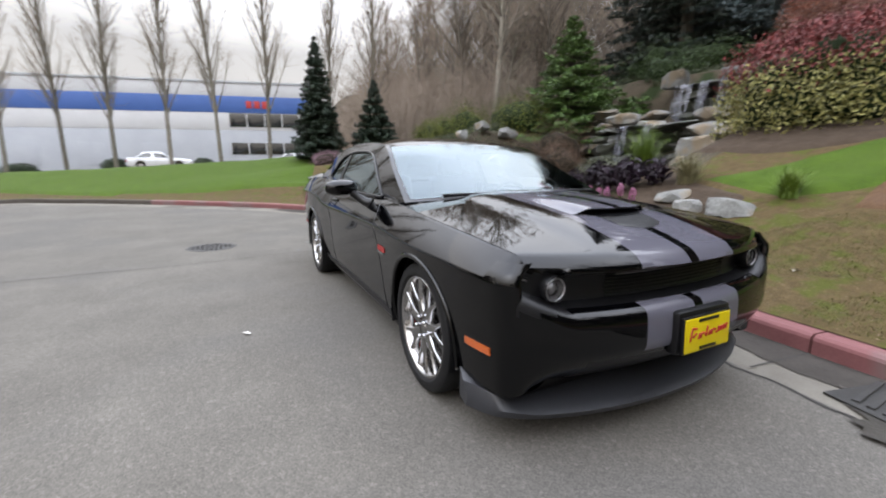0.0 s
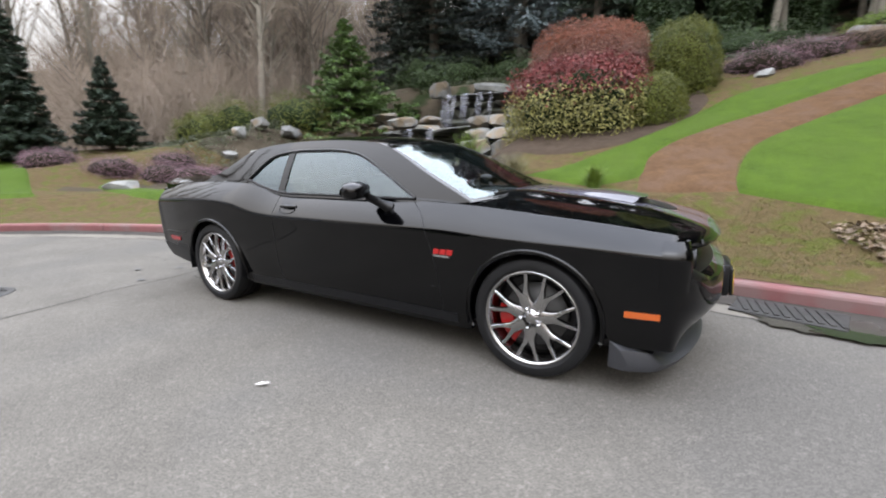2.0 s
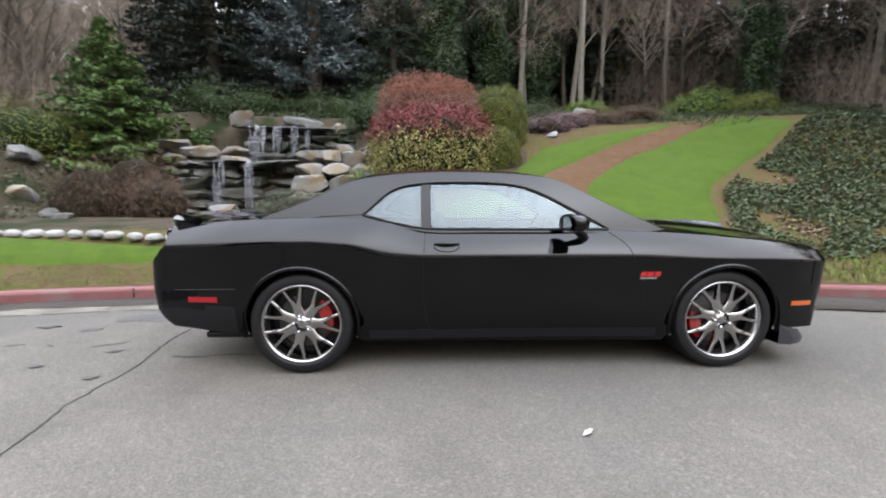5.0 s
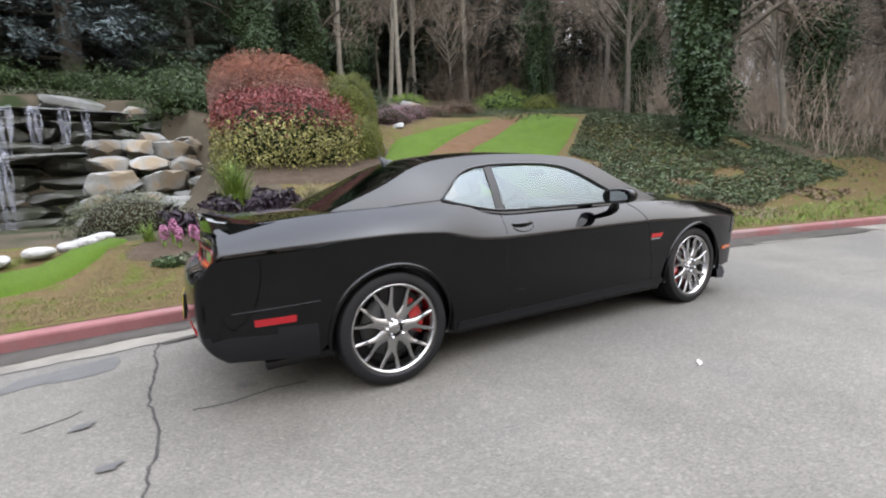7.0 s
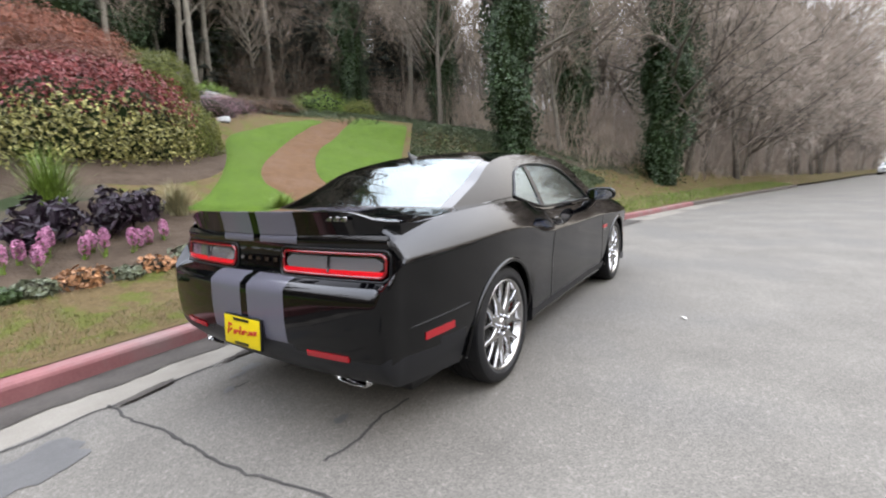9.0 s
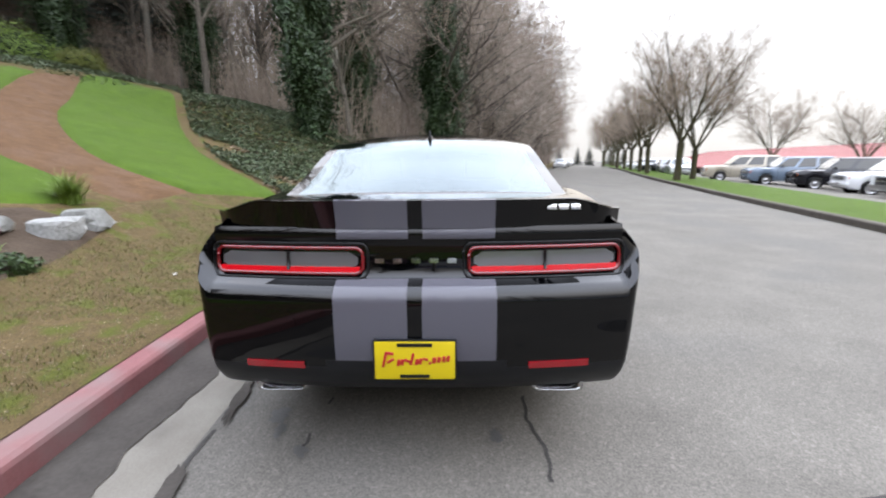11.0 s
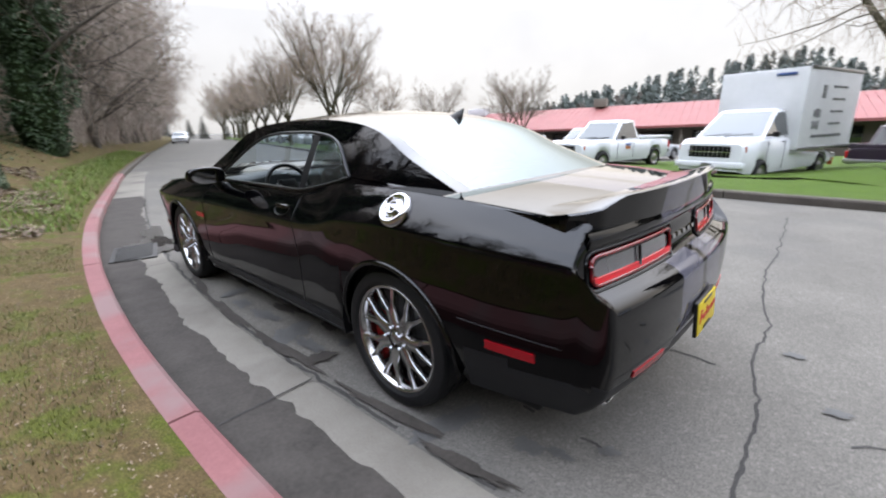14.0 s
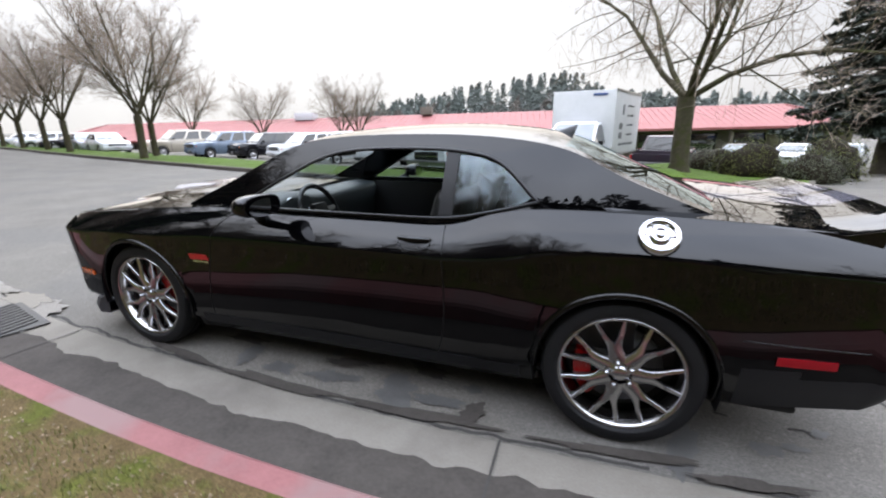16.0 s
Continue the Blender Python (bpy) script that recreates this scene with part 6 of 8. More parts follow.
p = scatter(30000, 4.3, 13, 1.8, 9.5, ivy_here, 0.07)
p2 = scatter(9000, 8, 24, 0, 14, lambda x, y, d: d > 2.0 and (x > 11.6 or y > 9.7) and noise.noise((x * 0.5, y * 0.5, 1)) > -0.2, 0.08)
p3 = scatter(24000, -0.5, 18, 10.8, 20, lambda x, y, d: (y > 11.6 or x > 9) and noise.noise((x * 0.4, y * 0.4, 4)) > -0.3, 0.10)
p = np.concatenate([p, p2, p3])
cover = np.concatenate([scatter(11000, -17.5, -9.6, 5.0, 17, lambda x, y, d: x < -10.6 and d > 5 and noise.noise((x * 0.6, y * 0.6, 8)) > -0.25, 0.12), scatter(7000, -9.6, 2.4, 9.6, 18, lambda x, y, d: (x > -1.9 or y > 15.2) and noise.noise((x * 0.6, y * 0.6, 8)) > -0.3, 0.12)])
v, f = leaves(cover, np.tile([0, 0, 0.8], (len(cover), 1)), 0.12, 0.05, r)
tagged(link("ground_cover", v, f, GREY_GREEN, smooth=False), "low grey-green planting among the garden rocks", "ground cover", kind="stuff")
v, f = leaves(p, np.tile([0, 0, 1.0], (len(p), 1)), 0.072, 0.06, r)
ivy = link("ground_ivy", v, f, IVY_GROUND, smooth=False)
tagged(ivy, "green ground ivy spreading over the bank", "ivy", kind="stuff")
p = np.concatenate([scatter(5000, 3.5, 12, 1.2, 7, lambda x, y, d: 0.5 < d < 5 and off_lawn(x, y) and noise.noise((x * 0.7, y * 0.7, 7)) > 0.0, 0.03),
                    scatter(3500, 8, 40, -6, 12, lambda x, y, d: 0.8 < d < 12 and off_lawn(x, y), 0.03)])
v, f = leaves(p, np.tile([0, 0, 1.6], (len(p), 1)), 0.085, 0.05, r)
q = scatter(16000, -6, 6, 1.2, 4.2, lambda x, y, d: d < 2.4, 0.006)
v2, f2 = leaves(q, np.tile([0, 0, 2.5], (len(q), 1)), 0.016, 0.009, r)
v, f = join([(v, f), (v2, f2)])
litter = link("leaf_litter", v, f, DRY_LEAF, smooth=False)
tagged(litter, "dry brown fallen leaves on the bank", "leaf litter", kind="stuff")


def turf(name, n, x0, x1, y0, y1, keep, height, material, label, width=0.006):
    pts = scatter(n, x0, x1, y0, y1, keep, 0.0)
    a = r.uniform(0, 6.283, n)
    h = height * r.uniform(0.5, 1.3, n)
    lean = r.uniform(0.1, 0.9, n) * h
    c, s = np.cos(a), np.sin(a)
    w = width
    v = np.stack([pts + np.stack([-s * w, c * w, 0 * a], 1), pts + np.stack([s * w, -c * w, 0 * a], 1), pts + np.stack([c * lean, s * lean, h], 1)], 1).reshape(-1, 3)
    ob = link(name, v, np.arange(3 * n).reshape(-1, 3), material, smooth=False)
    return tagged(ob, label, "grass", kind="stuff")


MOSS = leaf_mat("thin_moss_grass", (0.12, 0.135, 0.022), (0.24, 0.24, 0.06))
turf("thin_grass", 70000, -6, 7, 1.2, 4.2, lambda x, y, d: d < 2.4 and noise.noise((x * 0.9, y * 0.9, 3)) > -0.15, 0.022, MOSS, "thin mossy grass beside the kerb", 0.0022)
turf("thin_grass", 9000, 4, 30, -6, 5, lambda x, y, d: d < 1.3, 0.10, BRIGHT_GREEN, "longer green grass along the kerb", 0.007)


# ---- trees ----
BARK_GREY = surface("grey_brown_bark", (0.10, 0.085, 0.068), (0.25, 0.22, 0.18), 0.15, 0.95, 0.9, 0.03, spread=0.25, depth=0.02)
PALE_BARK = surface("pale_alder_bark", (0.24, 0.21, 0.17), (0.46, 0.42, 0.35), 0.25, 0.95, 0.6, 0.03, spread=0.25)
TWIGS = surface("bare_twigs", (0.38, 0.30, 0.235), (0.66, 0.54, 0.44), 0.6, 0.95, 0.0, 0.05, spread=0.25)
MOSSY_BARK = surface("mossy_bark", (0.06, 0.05, 0.03), (0.15, 0.135, 0.085), 0.12, 0.95, 0.9, 0.02, third=(0.085, 0.09, 0.03), depth=0.02)
SPRUCE_BLUE = leaf_mat("blue_spruce_needles", (0.07, 0.10, 0.105), (0.20, 0.26, 0.265), 0.5)
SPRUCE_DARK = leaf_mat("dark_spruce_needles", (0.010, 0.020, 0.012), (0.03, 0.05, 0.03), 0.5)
SPRUCE_MID = leaf_mat("grey_green_needles", (0.022, 0.045, 0.026), (0.06, 0.10, 0.058), 0.5)
HEMLOCK = leaf_mat("fresh_green_needles", (0.07, 0.145, 0.028), (0.18, 0.32, 0.065), 0.5)


def ribbons(starts, ends, width, rng):
    """Thin flat twigs between points: one tapering triangle pair each."""
    s, e = np.asarray(starts, float), np.asarray(ends, float)
    way = e - s
    side = np.cross(way, rng.normal(0, 1, s.shape))
    side /= np.linalg.norm(side, axis=1)[:, None] + 1e-9
    w = np.asarray(width, float).reshape(-1, 1) if hasattr(width, "__len__") else width
    v = np.stack([s - side * w, s + side * w, e + side * w * 0.3, e - side * w * 0.3], 1).reshape(-1, 3)
    return v, (np.arange(len(s))[:, None] * 4 + [0, 1, 2, 3])


def bare_limbs(height, seed, trunk_r=0.14, first=0.25, levels=3, upright=0.6, splay=0.9, n_main=16, twig=0.9, fork=False, bend=0.06, reach=0.42, thin=0.5):
    """Wood of a leafless tree: thick wood as tubes, and fine twigs as ribbons."""
    rng = random.Random(seed)
    nr = np.random.default_rng(seed)
    wood, fine_a, fine_b, fine_w = [], [], [], []

    def grow(p, way, length, radius, level):
        pts, steps = [p], 5 if level < 2 else 3
        for k in range(steps):
            wob = bend * (1.6 if level else 0.6)
            way = (way + Vector((rng.gauss(0, wob), rng.gauss(0, wob), rng.gauss(0, wob) + (0.05 * upright if level else 0)))).normalized()
            pts.append(pts[-1] + way * (length / steps))
        sides = 7 if level == 0 else 5 if level == 1 else 3
        wood.append(tube(pts, [radius * (1 - 0.8 * k / steps) for k in range(steps + 1)], sides, False))
        if level >= levels:
            return
        count = n_main if level == 0 else max(3, int((5 if thin > 0.45 else 8) + length * 1.6))
        for c in range(count):
            u = (first + (1 - first) * (c + rng.random()) / count) if level == 0 else rng.uniform(0.2, 1)
            i = min(int(u * steps), steps - 1)
            q = pts[i].lerp(pts[i + 1], u * steps - i)
            here = (pts[i + 1] - pts[i]).normalized()
            a = rng.uniform(0, 6.283)
            out = here.cross(Vector((math.cos(a), math.sin(a), 0.2))).normalized()
            w = (here * upright + out * splay + Vector((0, 0, 0.25 * upright))).normalized()
            ln = (length * (reach if level == 0 else 0.55) * (1.15 - 0.75 * u)) * rng.uniform(0.7, 1.25)
            if level + 1 < levels:
                grow(q, w, ln, max(0.008, radius * (1 - 0.75 * u) * thin), level + 1)
            else:
                for _ in range(2):
                    w2 = (w + Vector((rng.gauss(0, 0.35), rng.gauss(0, 0.35), rng.gauss(0.1, 0.35)))).normalized()
                    e = q + w2 * ln * twig
                    fine_a.append(q), fine_b.append(e), fine_w.append(0.006 + 0.002 * ln)
                    for _ in range(2):
                        g = q.lerp(e, rng.uniform(0.3, 0.9))
                        fine_a.append(g), fine_b.append(g + (w2 + Vector((rng.gauss(0, 0.6), rng.gauss(0, 0.6), rng.gauss(0, 0.6)))).normalized() * ln * 0.5 * twig), fine_w.append(0.004)

    if fork:
        top = Vector((0.05, 0, height * 0.27))
        wood.append(tube([(0, 0, -0.2), (0, 0.01, 0.1), (0.03, 0, height * 0.14), top], [trunk_r * 1.5, trunk_r * 1.12, trunk_r, trunk_r * 1.05], 10, False))
        for k in range(fork):
            a = 6.283 * k / fork + rng.uniform(-0.3, 0.3)
            grow(top - Vector((0, 0, 0.08)), Vector((math.cos(a) * splay * 0.75, math.sin(a) * splay * 0.75, 1.0)).normalized(), height * rng.uniform(0.62, 0.8), trunk_r * (0.55 if thin > 0.45 else 0.42), 1)
    else:
        grow(Vector((0, 0, -0.2)), Vector((rng.gauss(0, 0.03), rng.gauss(0, 0.03), 1)), height, trunk_r, 0)
    return (wood[0], join(wood[1:])), ribbons(np.array([tuple(v) for v in fine_a]), np.array([tuple(v) for v in fine_b]), fine_w, nr)


def bare_tree(name, label, bark, place, group, twigs=TWIGS, **shape):
    tree = thing(name, label, "tree", group, place)
    ((wv, wf), (lv, lf)), (tv, tf) = bare_limbs(**shape)
    link("trunk", wv, wf, bark, tree)
    link("limb_wood", lv, lf, bark, tree, kind="stuff")
    link("crown", tv, tf, twigs, tree, smooth=False)
    return tree


def conifer(label, x, y, height, radius, needles, seed, bare=0.08, droop=0.25, per=70, whorls=24, spray=(0.20, 0.045), base_z=None, group="conifers", shape=0.85):
    """A conifer: tapered trunk, whorls of drooping boughs, each a flat spray of needle tufts."""
    z = ground_z(x, y) if base_z is None else base_z
    tree = thing("conifer", label, "tree", group, pose(x, y, z))
    v, f = tube([(0, 0, -0.2), (0, 0, height * 0.5), (0, 0, height)], [radius * 0.075, radius * 0.05, 0.01], 8)
    link("trunk", v, f, BARK_GREY, tree)
    r = np.random.default_rng(seed)
    pts, nrm, boughs = [], [], []
    for w in range(whorls):
        u = bare + (1 - bare) * (w + r.uniform(-0.3, 0.3)) / whorls
        ln0 = radius * max(0.03, (1 - u)) ** shape
        count = 5 + int(5 * (1 - u))
        for b in range(count):
            a = 6.283 * b / count + r.uniform(-0.4, 0.4) + w
            ln = ln0 * r.uniform(0.7, 1.12)
            n = max(8, int(per * ln / radius + 8))
            t = r.uniform(0.12, 1, n) ** 0.75
            side = r.uniform(-1, 1, n) * (0.30 * ln * (1.05 - t) + 0.06)
            rise = 0.10 * math.sin(3 * t.mean()) - droop * ln * t**1.6 + 0.10 * ln * t**4 + r.normal(0, 0.035, n)
            c, s = math.cos(a), math.sin(a)
            pts.append(np.stack([c * ln * t - s * side, s * ln * t + c * side, u * height + rise - np.abs(side) * 0.25], 1))
            nn = np.tile([c * 0.25, s * 0.25, 1.0], (n, 1))
            nrm.append(nn)
            boughs.append(tube([(0, 0, u * height), (c * ln * 0.5, s * ln * 0.5, u * height - droop * ln * 0.3), (c * ln * 0.85, s * ln * 0.85, u * height - droop * ln * 0.7)], [0.022, 0.014, 0.006], 3, False))
    p = np.concatenate(pts)
    v, f = leaves(p, np.concatenate(nrm), spray[0], spray[1], r, 0.3, 0.1)
    link("needles", v, f, needles, tree, smooth=False)
    bv, bf = join(boughs)
    link("bough_wood", bv, bf, BARK_GREY, tree, kind="stuff")
    return tree


conifer("tall blue spruce with layered silvery boughs behind the falls", -6.6, 20.0, 13.0, 5.4, SPRUCE_BLUE, 11, 0.10, 0.16, 230, 24, (0.30, 0.075), shape=0.7)
conifer("tall grey-green spruce behind the orange shrub", -2.3, 18.0, 10.5, 2.6, SPRUCE_MID, 12, 0.02, 0.22, 150, 32, (0.22, 0.055))
# a dark backing for the wood: near-black needles stand in for canopy shade
shade_tree = conifer("large spruce behind the falls, its needle colour darkened for shade", -11.6, 19.4, 14, 4.4, SPRUCE_DARK, 13, 0.02, 0.3, 190, 32, (0.34, 0.08), shape=0.7)
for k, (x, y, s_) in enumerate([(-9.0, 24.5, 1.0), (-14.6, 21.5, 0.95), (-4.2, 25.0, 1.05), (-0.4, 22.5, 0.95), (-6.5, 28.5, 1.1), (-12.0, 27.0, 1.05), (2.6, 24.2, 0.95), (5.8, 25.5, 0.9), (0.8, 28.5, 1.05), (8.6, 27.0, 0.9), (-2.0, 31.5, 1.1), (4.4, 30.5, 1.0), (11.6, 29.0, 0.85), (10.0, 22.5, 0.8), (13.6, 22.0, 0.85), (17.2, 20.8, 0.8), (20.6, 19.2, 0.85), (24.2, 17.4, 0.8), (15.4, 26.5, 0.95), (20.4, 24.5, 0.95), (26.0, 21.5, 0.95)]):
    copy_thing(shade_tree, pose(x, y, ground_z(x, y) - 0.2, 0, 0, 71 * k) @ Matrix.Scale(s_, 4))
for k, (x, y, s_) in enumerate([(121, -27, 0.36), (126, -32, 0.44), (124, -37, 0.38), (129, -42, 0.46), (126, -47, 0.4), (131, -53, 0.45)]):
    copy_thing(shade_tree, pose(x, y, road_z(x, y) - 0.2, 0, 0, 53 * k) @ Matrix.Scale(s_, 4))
conifer("fresh green hemlock beside the falls", -12.2, 12.6, 5.4, 3.3, HEMLOCK, 18, 0.0, 0.16, 300, 26, (0.2, 0.065), shape=0.9)
conifer("low spreading green hemlock on the rocks", -9.9, 14.0, 2.4, 1.9, HEMLOCK, 28, 0.0, 0.12, 200, 10, (0.18, 0.06), shape=0.5)
conifer("slim dark green conifer at the end of the lawn", -17.0, 2.2, 5.2, 1.45, SPRUCE_MID, 19, 0.02, 0.25, 190, 34, (0.18, 0.055))
conifer("small bluish conifer beside the heather", -17.2, 4.9, 3.3, 1.3, SPRUCE_MID, 20, 0.08, 0.15, 190, 20, (0.18, 0.055))
conifer("broad dark cedar over the car park edge", -14.2, -24.0, 15, 4.9, SPRUCE_DARK, 21, 0.16, 0.3, 400, 28, (0.46, 0.13), base_z=-0.8, shape=0.6)

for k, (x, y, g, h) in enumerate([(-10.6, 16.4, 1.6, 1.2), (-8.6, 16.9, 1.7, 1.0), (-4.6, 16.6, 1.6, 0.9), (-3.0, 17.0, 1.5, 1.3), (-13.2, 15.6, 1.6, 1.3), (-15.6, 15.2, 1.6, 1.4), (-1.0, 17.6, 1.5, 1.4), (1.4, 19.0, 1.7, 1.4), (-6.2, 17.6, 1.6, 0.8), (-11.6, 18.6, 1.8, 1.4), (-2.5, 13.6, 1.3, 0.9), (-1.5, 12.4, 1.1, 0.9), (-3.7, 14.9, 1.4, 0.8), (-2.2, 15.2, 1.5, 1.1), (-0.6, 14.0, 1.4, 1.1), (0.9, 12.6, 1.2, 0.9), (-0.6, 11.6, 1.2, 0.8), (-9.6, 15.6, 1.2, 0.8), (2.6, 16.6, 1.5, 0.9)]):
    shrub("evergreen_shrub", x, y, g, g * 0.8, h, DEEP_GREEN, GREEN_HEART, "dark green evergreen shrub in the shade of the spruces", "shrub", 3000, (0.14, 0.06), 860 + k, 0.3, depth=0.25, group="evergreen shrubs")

# poplars in a row on the lawn before the building
for k, (x, y, h) in enumerate([(-23.4, -8.6, 15), (-22.6, -6.5, 14), (-21.6, -4.1, 15), (-21.2, -1.9, 15), (-21.0, 0.4, 16), (-21.2, 3.4, 16), (-20.5, 6.0, 16), (-25.5, -11.5, 14)]):
    bare_tree("poplar", "tall slim leafless poplar on the lawn", PALE_BARK, pose(x, y, ground_z(x, y), 0, 0, 40 * k), "poplars on the lawn", height=h, seed=30 + k, trunk_r=0.10, first=0.16, levels=2, upright=1.2, splay=0.6, n_main=60, twig=0.8, bend=0.03, reach=0.17)

# leafless woodland on the hill
kinds = []
for k in range(6):
    kinds.append(bare_tree("woodland_tree", "slender leafless woodland tree on the hill", PALE_BARK if k % 2 else BARK_GREY, pose(-20 - 3 * k, 17 + 1.5 * k, ground_z(-20 - 3 * k, 17 + 1.5 * k)), "woodland trees", height=9.5 + 0.6 * k, seed=50 + k, trunk_r=0.13 + 0.012 * k, first=0.28, levels=3 if k > 2 else 2, upright=0.8, splay=0.8, n_main=18 if k > 2 else 40, twig=1.0, bend=0.05))
rng = random.Random(8)
spots = []
while len(spots) < 230:
    u = rng.random()
    if u < 0.40:
        x, y = rng.uniform(-48, -17), rng.uniform(12, 48)
    elif u < 0.75:
        x, y = rng.uniform(3, 32), rng.uniform(18.5, 40)
    else:
        x, y = rng.uniform(14, 44), rng.uniform(4, 24)
    d = beyond_kerb(x, y)
    clear = x < -11 and y < (10 + 0.25 * (-x - 11) if x > -19 else 4.6 + 0.22 * (-x - 17))
    if d > 4 and not clear and all((x - a) ** 2 + (y - b) ** 2 > 2.0 for a, b in spots):
        spots.append((x, y))
for k, (x, y) in enumerate(spots):
    s = rng.uniform(0.8, 1.25) * (0.78 if x > -11 and y < 28 else 1.0)
    copy_thing(kinds[k % 6], pose(x, y, ground_z(x, y) - 0.1, rng.uniform(-4, 4), rng.uniform(-4, 4), rng.uniform(0, 360)) @ Matrix.Scale(s, 4))
for k, (x, y) in enumerate([(12.2, 19.8), (8.9, 20.3), (7.1, 18.3), (4.2, 19.5), (4.6, 19.8), (15.5, 17.0)]):
    bare_tree("alder", "pale straight alder trunk at the edge of the wood", PALE_BARK, pose(x, y, ground_z(x, y) - 0.2, 0, 0, 60 * k), "pale alders", height=15, seed=80 + k, trunk_r=0.15, first=0.5, levels=2, upright=0.9, splay=0.7, n_main=26, bend=0.02)


# ivy-clad trees
def ivy_tree(x, y, height, girth, ivy_top, seed, lean=0.0, dense=9000):
    z = ground_z(x, y)
    tree = thing("ivy_tree", "tree trunk thickly clad in dark green ivy", "tree", "ivy-clad trees", pose(x, y, z - 0.1, 0, lean, seed * 50))
    ((wv, wf), (lv, lf)), (tv, tf) = bare_limbs(height, 200 + seed, 0.24, 0.22, 3, 0.45, 0.95, 14, 1.0)
    link("trunk", wv, wf, BARK_GREY, tree)
    link("limb_wood", lv, lf, BARK_GREY, tree, kind="stuff")
    link("crown", tv, tf, TWIGS, tree, smooth=False)
    r = np.random.default_rng(seed)
    zz = r.uniform(0, 1, dense) ** 0.85 * ivy_top
    a = r.uniform(0, 6.283, dense)
    lumps = np.array([noise.noise((math.cos(t) * 1.4 + seed, math.sin(t) * 1.4, h * 0.55)) + 0.6 * noise.noise((math.cos(t) * 3, math.sin(t) * 3 + seed, h * 1.4)) for t, h in zip(a, zz)])
    taper = 0.75 + 0.5 * np.sin(np.clip(zz / ivy_top, 0, 1) * math.pi) * (1 - 0.3 * zz / ivy_top)
    rad = girth * taper * (0.85 + 0.65 * lumps) * r.uniform(0.75, 1.1, dense)
    p = np.stack([np.cos(a) * rad, np.sin(a) * rad, zz], 1)
    nrm = np.stack([np.cos(a), np.sin(a), 0.4 + 0 * a], 1)
    v, f = leaves(p, nrm, 0.13, 0.10, r, 0.8)
    link("ivy", v, f, IVY, tree, "dark green ivy", smooth=False)
    # a solid core in the shade-dark green stands for the ivy's unlit inside
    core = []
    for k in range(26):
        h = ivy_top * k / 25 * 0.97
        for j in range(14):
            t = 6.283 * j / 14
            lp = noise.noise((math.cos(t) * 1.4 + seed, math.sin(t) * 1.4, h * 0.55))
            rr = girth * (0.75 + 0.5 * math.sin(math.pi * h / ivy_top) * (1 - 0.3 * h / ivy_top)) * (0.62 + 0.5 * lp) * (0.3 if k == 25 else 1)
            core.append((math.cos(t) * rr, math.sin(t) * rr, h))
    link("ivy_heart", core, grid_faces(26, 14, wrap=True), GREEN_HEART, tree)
    return tree


for k, (x, y, h, g, top) in enumerate([(17.0, 0.3, 12, 0.95, 9.5), (17.2, 4.2, 12, 0.8, 9), (10.9, 4.6, 11, 0.85, 8), (17.0, 11.5, 11, 0.8, 8), (14.0, 15.4, 11, 0.85, 8), (3.0, 20.0, 11, 1.2, 9), (5.4, 20.8, 11, 1.2, 9), (10.4, 22.0, 11, 0.9, 8), (0.2, 17.8, 10, 1.0, 8), (12.5, 22.5, 11, 0.9, 8), (21.5, 6.0, 12, 0.8, 8)]):
    ivy_tree(x, y, h, g, top, 1 + k, 1.5 * math.sin(k))

# brushwood on the hill and under the trees: fine brown stems
r = np.random.default_rng(77)


# a darker copy of the bare-twig colour, with the trees' shade painted in
SHADE_TWIGS = surface("shade_darkened_twigs", (0.10, 0.075, 0.055), (0.24, 0.185, 0.14), 0.6, 0.95, 0.0, 0.05)


def brush(n, x0, x1, y0, y1, keep, height, width, label, material=TWIGS):
    p = scatter(n, x0, x1, y0, y1, keep, 0.0)
    e = p + np.stack([r.normal(0, 0.28, n) * height, r.normal(0, 0.28, n) * height, height * r.uniform(0.35, 1.2, n)], 1)
    v, f = ribbons(p, e, width * r.uniform(0.5, 1.4, n), r)
    k = r.integers(0, n, n * 2)
    m = p[k] + (e - p)[k] * r.uniform(0.3, 0.95, (2 * n, 1))
    v2, f2 = ribbons(m, m + r.normal(0, 0.25, (2 * n, 3)) * height, width * 0.6, r)
    v, f = join([(v, f), (v2, f2)])
    ob = link("brushwood", v, f, material, smooth=False)
    return tagged(ob, label, "undergrowth", kind="stuff")


brush(22000, -60, -16, 9, 50, lambda x, y, d: d > 5 and y > 10 + 0.25 * (-x - 11), 4.2, 0.014, "brown leafless undergrowth on the wooded hill")
brush(9000, -55, -18, 5, 22, lambda x, y, d: d > 5 and 2.2 + 0.22 * (-x - 17) + 1.8 < y < 11 + 0.25 * (-x - 11), 4.6, 0.014, "brown leafless undergrowth at the foot of the hill")
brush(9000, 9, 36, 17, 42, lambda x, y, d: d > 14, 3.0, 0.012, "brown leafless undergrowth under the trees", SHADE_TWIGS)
brush(11000, 12, 46, -6, 20, lambda x, y, d: d > 3.2 and x > 13 + 0.25 * y, 2.4, 0.010, "brown leafless undergrowth along the road")

